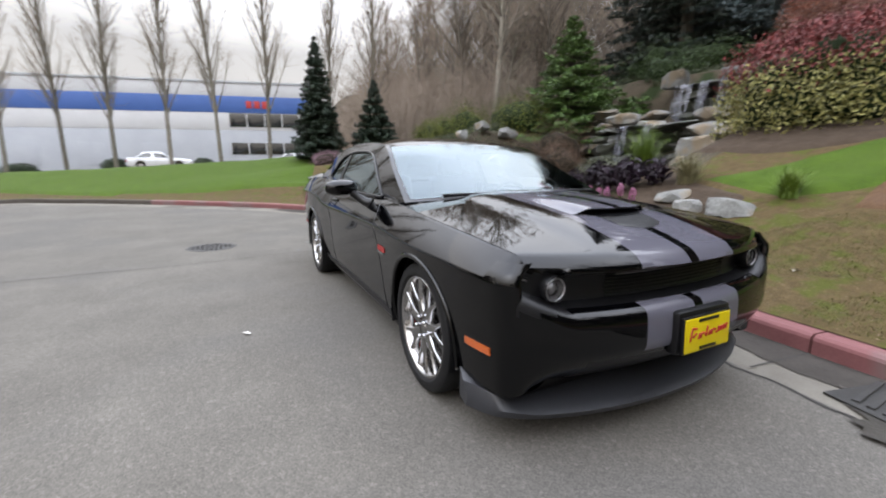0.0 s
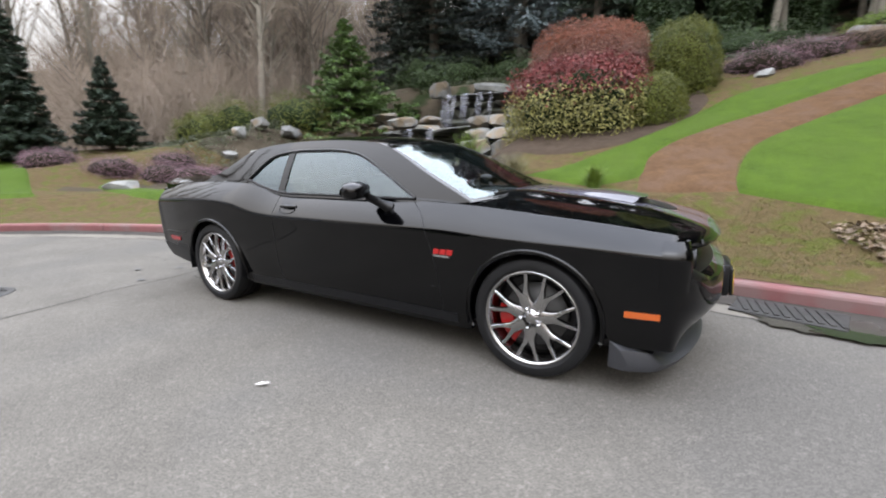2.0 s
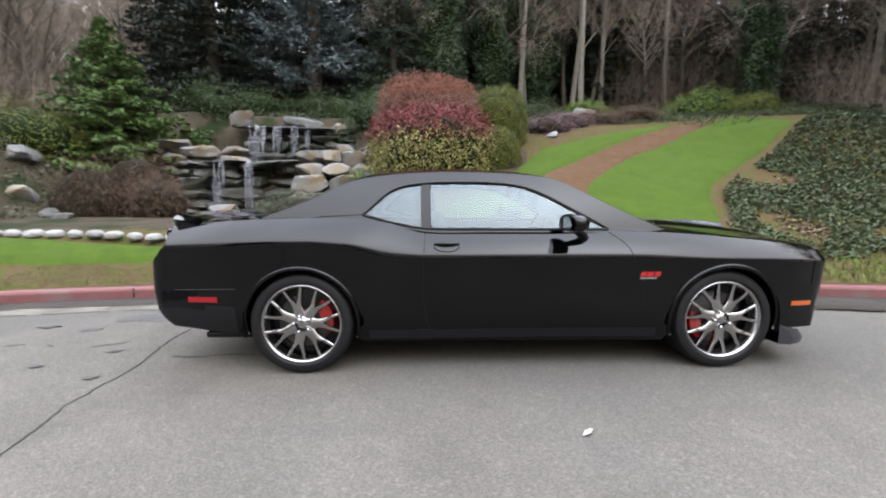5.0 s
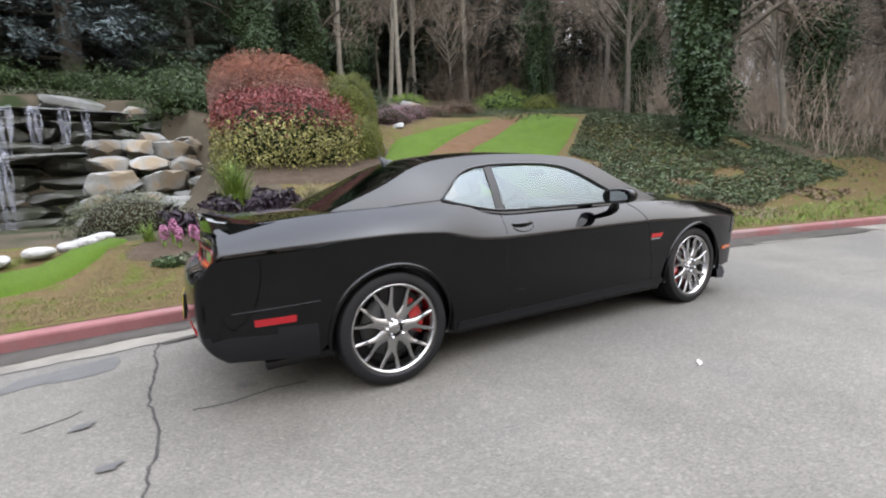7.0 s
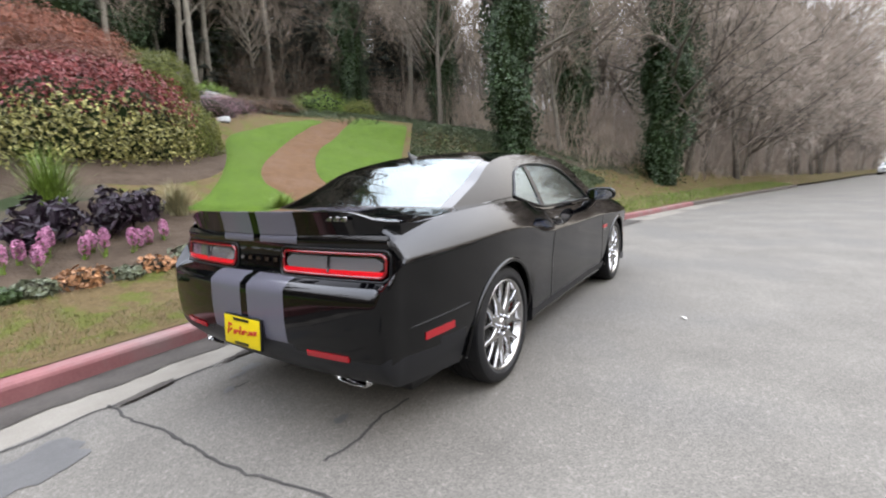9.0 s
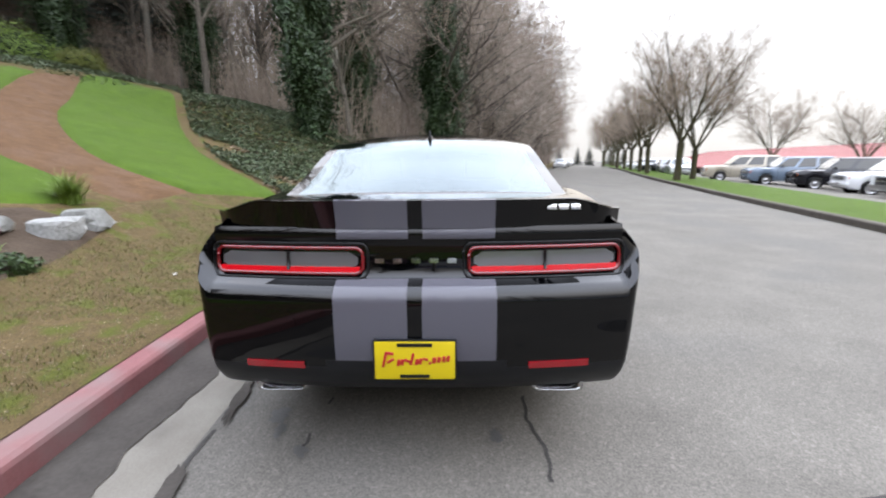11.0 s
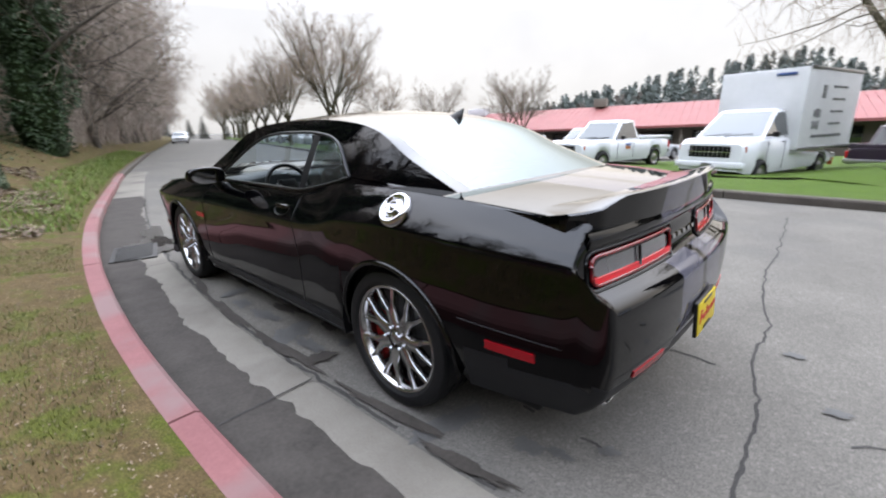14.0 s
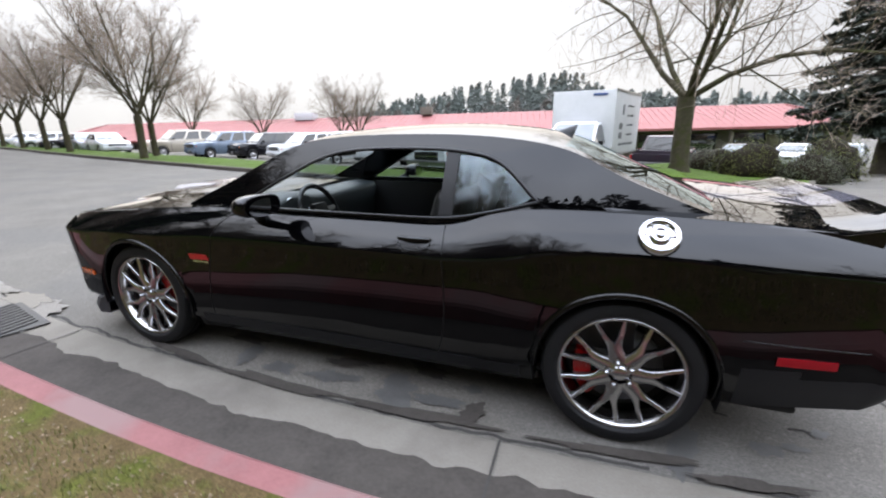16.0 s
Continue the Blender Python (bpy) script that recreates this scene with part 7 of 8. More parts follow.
# leafless trees overhanging the road further on, several rows deep
PALE_TWIGS = surface("pale_roadside_twigs", (0.56, 0.46, 0.38), (0.90, 0.77, 0.66), 0.6, 0.95, 0.0, 0.05, spread=0.2)
row_kinds = []
for k in range(4):
    row_kinds.append(bare_tree("roadside_tree", "leafless many-twigged tree beside the road", BARK_GREY, pose(0, 0, 0), "roadside trees", PALE_TWIGS, height=10.8 + math.sin(k * 1.3), seed=300 + k, trunk_r=0.15, first=0.10, levels=3, upright=0.6, splay=0.95, n_main=30, twig=1.15))
rng = random.Random(12)
spots = []
for row, (d0, step) in enumerate(((2.6, 2.6), (5.2, 3.0), (8.5, 3.6))):
    x = 20.5 + row
    while x < 95:
        spots.append((x, d0 + rng.uniform(-0.7, 0.9)))
        x += step * rng.uniform(0.8, 1.3) * (1 + max(0, x - 40) / 60)
for k, (x, d) in enumerate(spots):
    i = int(np.argmin(abs(NEAR[:, 0] - x)))
    px, py = NEAR[i] + d * NEAR_N[i]
    m = pose(px, py, ground_z(px, py) - 0.1, rng.uniform(2, 7), rng.uniform(-3, 3), 70 * k) @ Matrix.Scale(rng.uniform(0.95, 1.3), 4)
    if k < 4:
        row_kinds[k].matrix_basis = m
    else:
        copy_thing(row_kinds[k % 4], m)
brush(9000, 19, 90, -32, 12, lambda x, y, d: 2.0 < d < 9, 3.6, 0.014, "brown leafless thicket beside the road", PALE_TWIGS)

# trees on the verge and in the car park
bare_tree("street_tree", "spreading leafless street tree forking low on the grass", MOSSY_BARK, pose(-4.2, -15.6, verge_z(-4.2, -15.6, 9.0) - 0.05, 0, 0, 10), "verge trees", height=9.2, seed=401, trunk_r=0.29, levels=3, bend=0.13, upright=0.5, splay=1.05, twig=0.8, fork=6, thin=0.4)
verge_tree = bare_tree("street_tree", "rounded leafless street tree on the verge", MOSSY_BARK, pose(19.3, -12.2, road_z(19, -12.2) + 0.1, 0, 0, 200), "verge trees", height=7.4, seed=402, trunk_r=0.17, levels=3, upright=0.85, splay=0.85, twig=0.8, fork=7, thin=0.4)
for k, (x, y, s) in enumerate([(20.3, -13.6, 0.85), (30.5, -15.6, 1.0), (42, -19, 1.0), (55, -22.5, 1.05), (70, -27.5, 1.1), (88, -32, 1.1), (36, -17.4, 1.0), (48.5, -20.9, 1.0), (62, -25, 1.05), (78, -30, 1.1), (100, -36.5, 1.1), (27, -29, 0.8), (22, -34, 0.85), (18.5, -31, 0.85), (33, -27, 0.9)]):
    copy_thing(verge_tree, pose(x, y, road_z(x, y) + 0.05, 0, 0, 77 * k) @ Matrix.Scale(s, 4))
for k, (x, y, h, g) in enumerate([(-6.8, -16.5, 1.1, 1.3), (-8.2, -15.2, 0.8, 1.0), (-9.6, -17.5, 1.3, 1.2), (-5.9, -18.0, 1.0, 1.2)]):
    shrub("shrub", x, y, g, g * 0.8, h, GREY_GREEN if k % 2 else MOSS_GREEN, TWIG, "low mixed shrub on the verge mound", "shrub", 3500, (0.07, 0.03), 90 + k, 0.3, depth=0.2, group="verge shrubs", base_z=road_z(x, y) + 0.1)


# ---- vehicles in the car park ----
HEAD_GLASS = plain("headlamp_glass", (0.6, 0.62, 0.63), 0.1, coat=0.8)
DARK_GLASS = plain("dark_car_glass", (0.02, 0.025, 0.027), 0.04, coat=1.0)
# the windscreens' pale base colour paints in the sky they would mirror
SCREEN_GLASS = plain("painted_reflection_screen", (0.10, 0.125, 0.13), 0.1, coat=0.6)
PAINTS = {"white": WHITE_PAINT, "black": car_paint("black_car_paint", (0.006, 0.006, 0.008)), "silver": car_paint("silver_car_paint", (0.28, 0.29, 0.30)), "beige": car_paint("beige_car_paint", (0.28, 0.25, 0.2)), "navy": car_paint("dark_plum_car_paint", (0.03, 0.022, 0.032)), "blue": car_paint("slate_blue_car_paint", (0.10, 0.13, 0.17))}


def small_wheel(parent, x, y, r, side):
    w = new("wheel")
    w.parent = parent
    v, f = lathe([(r * 0.6, 0.05), (r * 0.62, -0.02), (r * 0.9, -0.03), (r, 0.02), (r, 0.18), (r * 0.8, 0.2)], 24)
    link("tyre", v, f, TYRE, w)
    v, f = lathe([(0.001, 0.0), (r * 0.25, -0.015), (r * 0.3, 0.012), (r * 0.5, 0.0), (r * 0.63, -0.02)], 20)
    link("rim", v, f, STEEL, w)
    w.matrix_basis = pose(x, y, r, 0, 0, 0 if side < 0 else 180)


def vehicle(name, label, category, place, paint, length, width, nose, belt, tail, cabin, roof, wheels, r=0.36, clear=0.24, group="parked vehicles", bed=None, extras=None):
    """A parked road vehicle, front towards +x.
    nose, belt, tail: heights of bonnet front, belt line and rear; cabin: x of screen foot, roof front, roof rear and rear foot; roof: its height."""
    car_ = thing(name, label, category, group, place)
    hl, hw = length / 2, width / 2
    scr, rf, rr, rear = cabin
    xs_ = sorted(set([-hl, -hl + 0.05, -hl + 0.2, -hl + 0.5] + list(np.linspace(-hl + 0.8, hl - 0.8, 15)) + [hl - 0.5, hl - 0.2, hl - 0.06, hl] + [wx + d for wx in wheels for d in (-r * 1.12, -r * 0.95, -r * 0.6, 0, r * 0.6, r * 0.95, r * 1.12)]))
    rows_ = []
    for x in xs_:
        end = min(x + hl, hl - x)
        w = hw * (1 - 0.14 * max(0, 1 - end / 0.45) ** 2)
        top = np.interp(x, [-hl, -hl + 0.12, rear, scr, hl - 0.25, hl], [tail - 0.06, tail, belt, belt, nose + 0.02, nose - 0.10])
        low = clear + 0.10 * max(0, 1 - end / 0.3)
        for wx in wheels:
            if abs(x - wx) < r * 1.12:
                low = max(low, r + math.sqrt(max(0, (r * 1.14) ** 2 - (x - wx) ** 2)) * 0.98)
        low = min(low, top - 0.12)
        rows_.append([(x, 0, low), (x, w * 0.93, low), (x, w, low + (top - low) * 0.25), (x, w, low + (top - low) * 0.62), (x, w * 0.975, low + (top - low) * 0.9), (x, w * 0.9, top), (x, w * 0.5, top + 0.02), (x, 0, top + 0.03)])
    half = [p for row in rows_ for p in row]
    f = grid_faces(len(rows_), 8)
    caps = [tuple(range(8)), tuple(range((len(rows_) - 1) * 8, len(rows_) * 8))[::-1]]
    v = half + [(x, -y, z) for x, y, z in half]
    n = len(half)
    sharpen(link("body", v, f + caps + [tuple(n + i for i in q[::-1]) for q in f + caps], paint, car_), 40)
    # cabin: posts and roof in paint, glass set between
    tw = hw * 0.74
    bw = hw * 0.92
    ring_low = [(scr, bw), (rear, bw), (rear, -bw), (scr, -bw)]
    ring_top = [(rf, tw), (rr, tw), (rr, -tw), (rf, -tw)]
    lowp = [(x, y, belt + 0.01) for x, y in ring_low]
    topp = [(x, y, roof - 0.05) for x, y in ring_top]
    crown = [(x + (0.12 if x < (rf + rr) / 2 else -0.12), y * 0.86, roof) for x, y in ring_top]
    link("roof", topp + crown, [(0, 1, 5, 4), (1, 2, 6, 5), (2, 3, 7, 6), (3, 0, 4, 7), (4, 5, 6, 7)], paint, car_)
    def pane(name_, a, b, c, d, inset, mat, out):
        pts = [Vector(p) for p in (a, b, c, d)]
        mid_ = sum(pts, Vector()) / 4
        nrm = (pts[1] - pts[0]).cross(pts[3] - pts[0]).normalized()
        if nrm.dot(mid_ - Vector(((rf + rr) / 2, 0, belt))) < 0:
            nrm = -nrm
        link(name_, [p + (mid_ - p).normalized() * inset + nrm * out for p in pts], [(0, 1, 2, 3)], mat, car_, smooth=False)
    link("posts_shell", lowp + topp, [(i, (i + 1) % 4, 4 + (i + 1) % 4, 4 + i) for i in range(4)], paint, car_).name = "cabin_shell"
    pane("windscreen", lowp[0], lowp[3], topp[3], topp[0], 0.09, SCREEN_GLASS, 0.006)
    pane("rear_window", lowp[1], lowp[2], topp[2], topp[1], 0.12, DARK_GLASS, 0.006)
    for i, j in ((0, 1), (2, 3)):
        cuts = max(1, round(abs(rear - scr) / 1.1))
        for c in range(cuts):
            u, w_ = c / cuts, (c + 1) / cuts
            L = lambda p, q, t: tuple(p[m] + (q[m] - p[m]) * t for m in range(3))  # noqa: E731
            pane("side_window", L(lowp[i], lowp[j], u), L(lowp[i], lowp[j], w_), L(topp[i], topp[j], w_), L(topp[i], topp[j], u), 0.085, DARK_GLASS, 0.006)
    for wx in wheels:
        for sd in (-1, 1):
            small_wheel(car_, wx, sd * (hw - 0.02), r, sd)
    for sd in (-1, 1):
        box_part("headlamp", (0.06, 0.24, 0.13), HEAD_GLASS, car_, "", 0.02, (hl - 0.05, sd * (hw - 0.26), nose - 0.22))
        box_part("tail_lamp", (0.05, 0.13, 0.26), RED_LENS, car_, "", 0.02, (-hl + 0.03, sd * (hw - 0.13), tail - 0.26))
        box_part("door_mirror", (0.10, 0.16, 0.14), TRIM, car_, "", 0.03, (scr - 0.35, sd * (hw + 0.06), belt + 0.10))
        for dx in (scr - 0.15, scr - 1.15):
            box_part("door_gap", (0.012, 0.012, belt - clear - 0.18), TRIM, car_, "", 0.002, (dx, sd * hw * 0.999, (belt + clear) / 2))
        box_part("handle", (0.13, 0.02, 0.03), TRIM, car_, "", 0.008, (scr - 1.0, sd * hw, belt - 0.12))
        box_part("indicator", (0.05, 0.09, 0.16), AMBER, car_, "amber indicator lens", 0.015, (hl - 0.10, sd * (hw - 0.13), nose - 0.23))
        wiper, wf = tube([(scr + 0.03, sd * 0.28 - 0.36, belt + 0.045), (scr - 0.02, sd * 0.28, belt + 0.085), (scr - 0.06, sd * 0.28 + 0.34, belt + 0.12)], 0.013, 5)
        link("wiper", wiper, wf, TRIM, car_)
    tall = 0.32 if clear > 0.32 else 0.20
    box_part("grille", (0.05, width * 0.56, tall), TRIM, car_, "dark grille", 0.02, (hl - 0.015, 0, nose - 0.14 - tall / 2))
    box_part("grille_bar", (0.05, width * 0.58, 0.05), CHROME, car_, "", 0.012, (hl, 0, nose - 0.14 - tall / 2))
    for k in range(-4, 5):
        box_part("grille_slat", (0.05, 0.012, tall * 0.9), STEEL, car_, "", 0.003, (hl - 0.006, width * 0.06 * k, nose - 0.14 - tall / 2))
    box_part("plate", (0.02, 0.31, 0.15), STEEL, car_, "", 0.004, (hl + 0.055, 0, clear + 0.24))
    box_part("air_dam", (0.10, width * 0.84, 0.16), TRIM, car_, "", 0.03, (hl - 0.10, 0, clear + 0.12))
    for sx in (-1, 1):
        box_part("bumper", (0.16, width * 0.95, 0.17), STEEL if bed else paint, car_, "", 0.05, (sx * (hl - 0.03), 0, clear + 0.26))
    if bed:
        x0, x1 = bed
        box_part("bed_floor", (x1 - x0 - 0.14, width - 0.32, 0.02), TRIM, car_, "dark open load bed", 0.004, ((x0 + x1) / 2, 0, belt + 0.035))
        for sd in (-1, 1):
            box_part("bed_rail", (x1 - x0, 0.09, 0.10), paint, car_, "", 0.02, ((x0 + x1) / 2, sd * (hw - 0.10), belt + 0.05))
        box_part("tailgate", (0.08, width - 0.12, 0.16), paint, car_, "", 0.02, (x0 + 0.04, 0, belt + 0.02))
    return car_


def parked(x, y, heading, dz=0.0):
    return pose(x, y, road_z(x, y) + dz, 0, 0, heading)


LOGO_ORANGE = plain("orange_decal", (0.75, 0.20, 0.03), 0.4)
LOGO_BLUE = plain("blue_decal", (0.05, 0.12, 0.4), 0.4)
LOGO_GREY = plain("grey_decal", (0.30, 0.31, 0.32), 0.5)
PICKUP = dict(length=5.65, width=2.0, nose=1.16, belt=1.14, tail=1.12, roof=1.88, wheels=(1.75, -1.65), r=0.39, clear=0.36)
for x, y, hd, cab in [(4.35, -15.7, 77, (1.05, 0.45, -0.35, -0.5)), (13.2, -20.6, 74, (1.05, 0.45, -0.95, -1.15))]:
    p_ = vehicle("pickup_truck", "white work pickup truck with small door decals", "pickup truck", parked(x, y, hd), WHITE_PAINT, cabin=cab, bed=(-2.78, cab[3] - 0.1), **PICKUP)
    for sd in (-1, 1):
        box_part("door_decal", (0.30, 0.012, 0.10), LOGO_ORANGE, p_, "orange door decal", 0.002, (0.25, sd * 1.004, 0.86))
        box_part("door_decal", (0.30, 0.012, 0.08), LOGO_BLUE, p_, "blue door decal", 0.002, (0.25, sd * 1.004, 0.97))
vehicle("pickup_truck", "dark plum pickup truck seen beyond the box truck", "pickup truck", parked(-4.6, -22.5, 70 + 180), PAINTS["navy"], cabin=(1.05, 0.45, -0.95, -1.15), bed=(-2.78, -1.25), **PICKUP)
SUV = dict(length=4.7, width=1.88, nose=1.08, belt=1.12, tail=1.16, cabin=(1.0, 0.35, -2.0, -2.22), roof=1.80, wheels=(1.42, -1.36), r=0.36, clear=0.3)
for x, y, hd, c, lab in [(20.6, -22.0, 68, "black", "black boxy sport utility vehicle"), (17.0, -21.6, 70, "white", "white sport utility vehicle with dark windows"), (24.0, -21.6, 72, "blue", "slate-blue sport utility vehicle"), (27.3, -20.8, 70, "beige", "beige sport utility vehicle"), (8.6, -22.5, 75, "white", "white sport utility vehicle with dark windows"), (1.6, -25.5, 250, "white", "white sport utility vehicle with dark windows")]:
    vehicle("sport_utility", lab + " in the car park", "car", parked(x, y, hd), PAINTS[c], **SUV)
SEDAN = dict(length=4.6, width=1.78, nose=0.82, belt=0.93, tail=0.98, cabin=(0.85, 0.15, -1.15, -1.75), roof=1.43, wheels=(1.38, -1.32), r=0.32, clear=0.2)
for x, y, hd, c in [(31.5, -18.6, 160, "white"), (36, -20, 160, "silver"), (40, -21.5, 70, "black"), (45, -22.5, 70, "white"), (50, -25, 70, "silver"), (6.2, -26, 255, "silver"), (2.2, -29, 75, "silver"), (-13, -31, 60, "white"), (-16, -31.5, 60, "silver"), (-10.2, -32, 60, "black"), (56, -26, 70, "white"), (62, -29, 70, "blue")]:
    vehicle("sedan", {"white": "white", "silver": "silver", "black": "black", "blue": "slate-blue"}[c] + " saloon car standing in the car park", "car", parked(x, y, hd), PAINTS[c], **SEDAN)
for x, y, hd, c in [(62, -16.6, 163, "white"), (74, -20.3, 163, "silver"), (92, -26, 163, "white")]:
    vehicle("sedan", ("white" if c == "white" else "silver") + " saloon car standing far along the road", "car", parked(x, y, hd), PAINTS[c], **SEDAN)
for x, y in [(-40, -6.5), (-38.5, 4.5)]:
    vehicle("sedan", "white saloon car before the blue-banded building", "car", pose(x, y, ground_z(x, y) + 0.02, 0, 0, 85), WHITE_PAINT, **SEDAN)

# box truck: van cab with a tall cargo box
truck = vehicle("box_truck", "white box truck with grey lettering on its side", "truck", parked(-0.8, -14.9, 74, 0.0), WHITE_PAINT, length=5.9, width=2.0, nose=1.28, belt=1.32, tail=0.7, cabin=(2.05, 1.15, 0.62, 0.55), roof=2.12, wheels=(2.05, -1.75), r=0.37, clear=0.36)
box_part("cargo_box", (3.85, 2.3, 2.25), surface("box_panel", (0.95, 0.96, 0.97), (1.2, 1.21, 1.22), 0.8, 0.5, 0.05, 0.02), truck, "tall white cargo box", 0.04, (-1.35, 0, 0.95 + 1.12))
for sd in (-1, 1):
    for z in (0.96, 3.18):
        box_part("box_edge", (3.86, 0.03, 0.08), STEEL, truck, "", 0.01, (-1.35, sd * 1.155, z))
    for k, (x, z, w, h) in enumerate([(-0.6, 2.55, 0.34, 0.5), (-0.35, 1.95, 0.5, 0.26), (-0.35, 1.62, 0.5, 0.26), (-1.7, 2.7, 1.1, 0.07), (-1.7, 2.35, 0.9, 0.07), (-1.7, 2.0, 1.0, 0.07), (-1.7, 1.65, 0.9, 0.07), (-1.3, 1.3, 2.2, 0.10)]):
        count = max(1, round(w / max(0.12, h * 0.6)))
        for c in range(count):
            box_part("lettering_bar", (w / count * 0.72, 0.012, h * (0.86 + 0.14 * ((c * 7 + k) % 3 - 1))), LOGO_GREY, truck, "grey decal bar", 0.002, (x + w * ((c + 0.5) / count - 0.5), sd * 1.157, z))
box_part("box_lamp", (0.04, 0.5, 0.07), LOGO_BLUE, truck, "", 0.01, (0.59, 0.6, 3.05))

# ---- buildings ----
STUCCO = surface("white_painted_panel", (0.85, 0.86, 0.88), (1.05, 1.06, 1.08), 2.5, 0.7, 0.05, 0.1)
GREY_STUCCO = surface("pale_grey_panel", (0.62, 0.66, 0.72), (0.78, 0.82, 0.88), 2.5, 0.7, 0.05, 0.1)
BLUE_BAND = surface("blue_band_paint", (0.04, 0.15, 0.52), (0.07, 0.21, 0.66), 2.0, 0.55, 0.03, 0.1)
OFFICE_GLASS = plain("office_window_glass", (0.03, 0.035, 0.04), 0.05, coat=1.0)
SIGN_RED = plain("red_sign", (0.7, 0.03, 0.03), 0.5)
hall = thing("warehouse", "white two-storey warehouse with a broad blue band", "building", place=pose(-50.2, 9.0, 1.9, 0, 0, -102.5))
LONG = 75.0
for name_, x0, x1, z0, z1, out, mat_ in [("lower_wall", 0, LONG, -3.0, 3.3, 0.0, GREY_STUCCO), ("middle_wall", 0, LONG, 3.3, 5.2, 0.02, STUCCO), ("blue_band", 0, LONG, 5.2, 7.0, 0.06, BLUE_BAND), ("upper_wall", 0, LONG, 7.0, 8.4, 0.02, STUCCO), ("parapet_cap", 0, LONG, 8.4, 8.6, 0.12, GREY_STUCCO)]:
    box_part(name_, (x1 - x0, 18 + 2 * out, z1 - z0), mat_, hall, "", 0.02, ((x0 + x1) / 2, -9, (z0 + z1) / 2))
for k in range(5):
    for zz, hh in ((3.45, 1.5), (0.3, 1.3)):
        w_ = box_part("window", (1.75, 0.12, hh), OFFICE_GLASS, hall, "dark office window", 0.02, (1.6 + 1.9 * k, 0.0, zz + 0.75 + 0.2))
        box_part("window_frame", (0.08, 0.18, hh), STUCCO, w_, "", 0.01, (1.6 + 1.9 * k + 0.95, 0.0, zz + 0.75 + 0.2))
for k in range(9):
    box_part("loading_door", (2.6, 0.1, 2.4), GREY_STUCCO, hall, "grey roller door", 0.02, (18 + 6 * k, 0.0, 0.6))
for k in range(3):
    box_part("sign_block", (0.62, 0.1, 0.8), SIGN_RED, hall, "red sign block", 0.03, (6.2 + 0.85 * k, 0.08, 6.1))
HEDGE = leaf_mat("dark_hedge_leaf", (0.015, 0.03, 0.01), (0.04, 0.07, 0.02))
for k in range(7):
    a_ = hall.matrix_basis @ Vector((4 + 8 * k, 4.5, 0))
    shrub("hedge", a_.x, a_.y, 3.4, 1.0, 0.85, HEDGE, GREEN_HEART, "dark clipped hedge before the warehouse", "hedge", 2500, (0.16, 0.08), 800 + k, 0.1, depth=0.08, group="hedges")

RED_ROOF = surface("faded_red_metal_roof", (0.36, 0.085, 0.078), (0.47, 0.14, 0.125), 1.5, 0.72, 0.03, 0.1)
TAN_WALL = surface("tan_office_wall", (0.20, 0.17, 0.13), (0.30, 0.26, 0.21), 1.0, 0.8, 0.1, 0.05)
office = thing("office_building", "long low office building with a red metal roof", "building", place=pose(-22, -43, -1.0, 0, 1.0, 10))
SPAN = 82.0
box_part("wall", (SPAN, 12, 3.0), TAN_WALL, office, "", 0.03, (SPAN / 2, -7.5, 1.1))
roof_v = [(-1, 0.2, 2.55), (SPAN + 1, 0.2, 2.55), (SPAN - 3, -6.5, 4.55), (3, -6.5, 4.55), (-1, -14.5, 2.55), (SPAN + 1, -14.5, 2.55), (-1, 0.2, 2.35), (SPAN + 1, 0.2, 2.35), (-1, -14.5, 2.35), (SPAN + 1, -14.5, 2.35)]
link("roof", roof_v, [(0, 1, 2, 3), (5, 4, 3, 2), (4, 0, 3), (1, 5, 2), (6, 7, 1, 0), (8, 9, 7, 6), (9, 8, 4, 5), (8, 6, 0, 4), (7, 9, 5, 1)], RED_ROOF, office, "red standing-seam metal roof", smooth=False)
seams = []
for k in range(int(SPAN / 0.6)):
    x = 0.3 + 0.6 * k
    seams.append(tube([(x, 0.2, 2.57), (min(max(x, 3.2), SPAN - 3.2), -6.4, 4.55)], 0.016, 4))
sv, sf = join(seams)
link("roof_seam", sv, sf, RED_ROOF, office, kind="stuff")
for k in range(20):
    box_part("post", (0.25, 0.25, 2.4), TAN_WALL, office, "", 0.02, (2 + 4 * k, -0.4, 1.15))
    box_part("window", (2.6, 0.1, 1.5), OFFICE_GLASS, office, "dark office window", 0.02, (4 + 4 * k, -1.48, 1.3))
box_part("roof_unit", (2.2, 1.4, 0.8), STUCCO, office, "white roof air unit", 0.05, (52, -6, 4.7))
box_part("roof_unit", (1.2, 1.0, 0.8), TAN_WALL, office, "small roof vent", 0.05, (38, -6, 4.9))

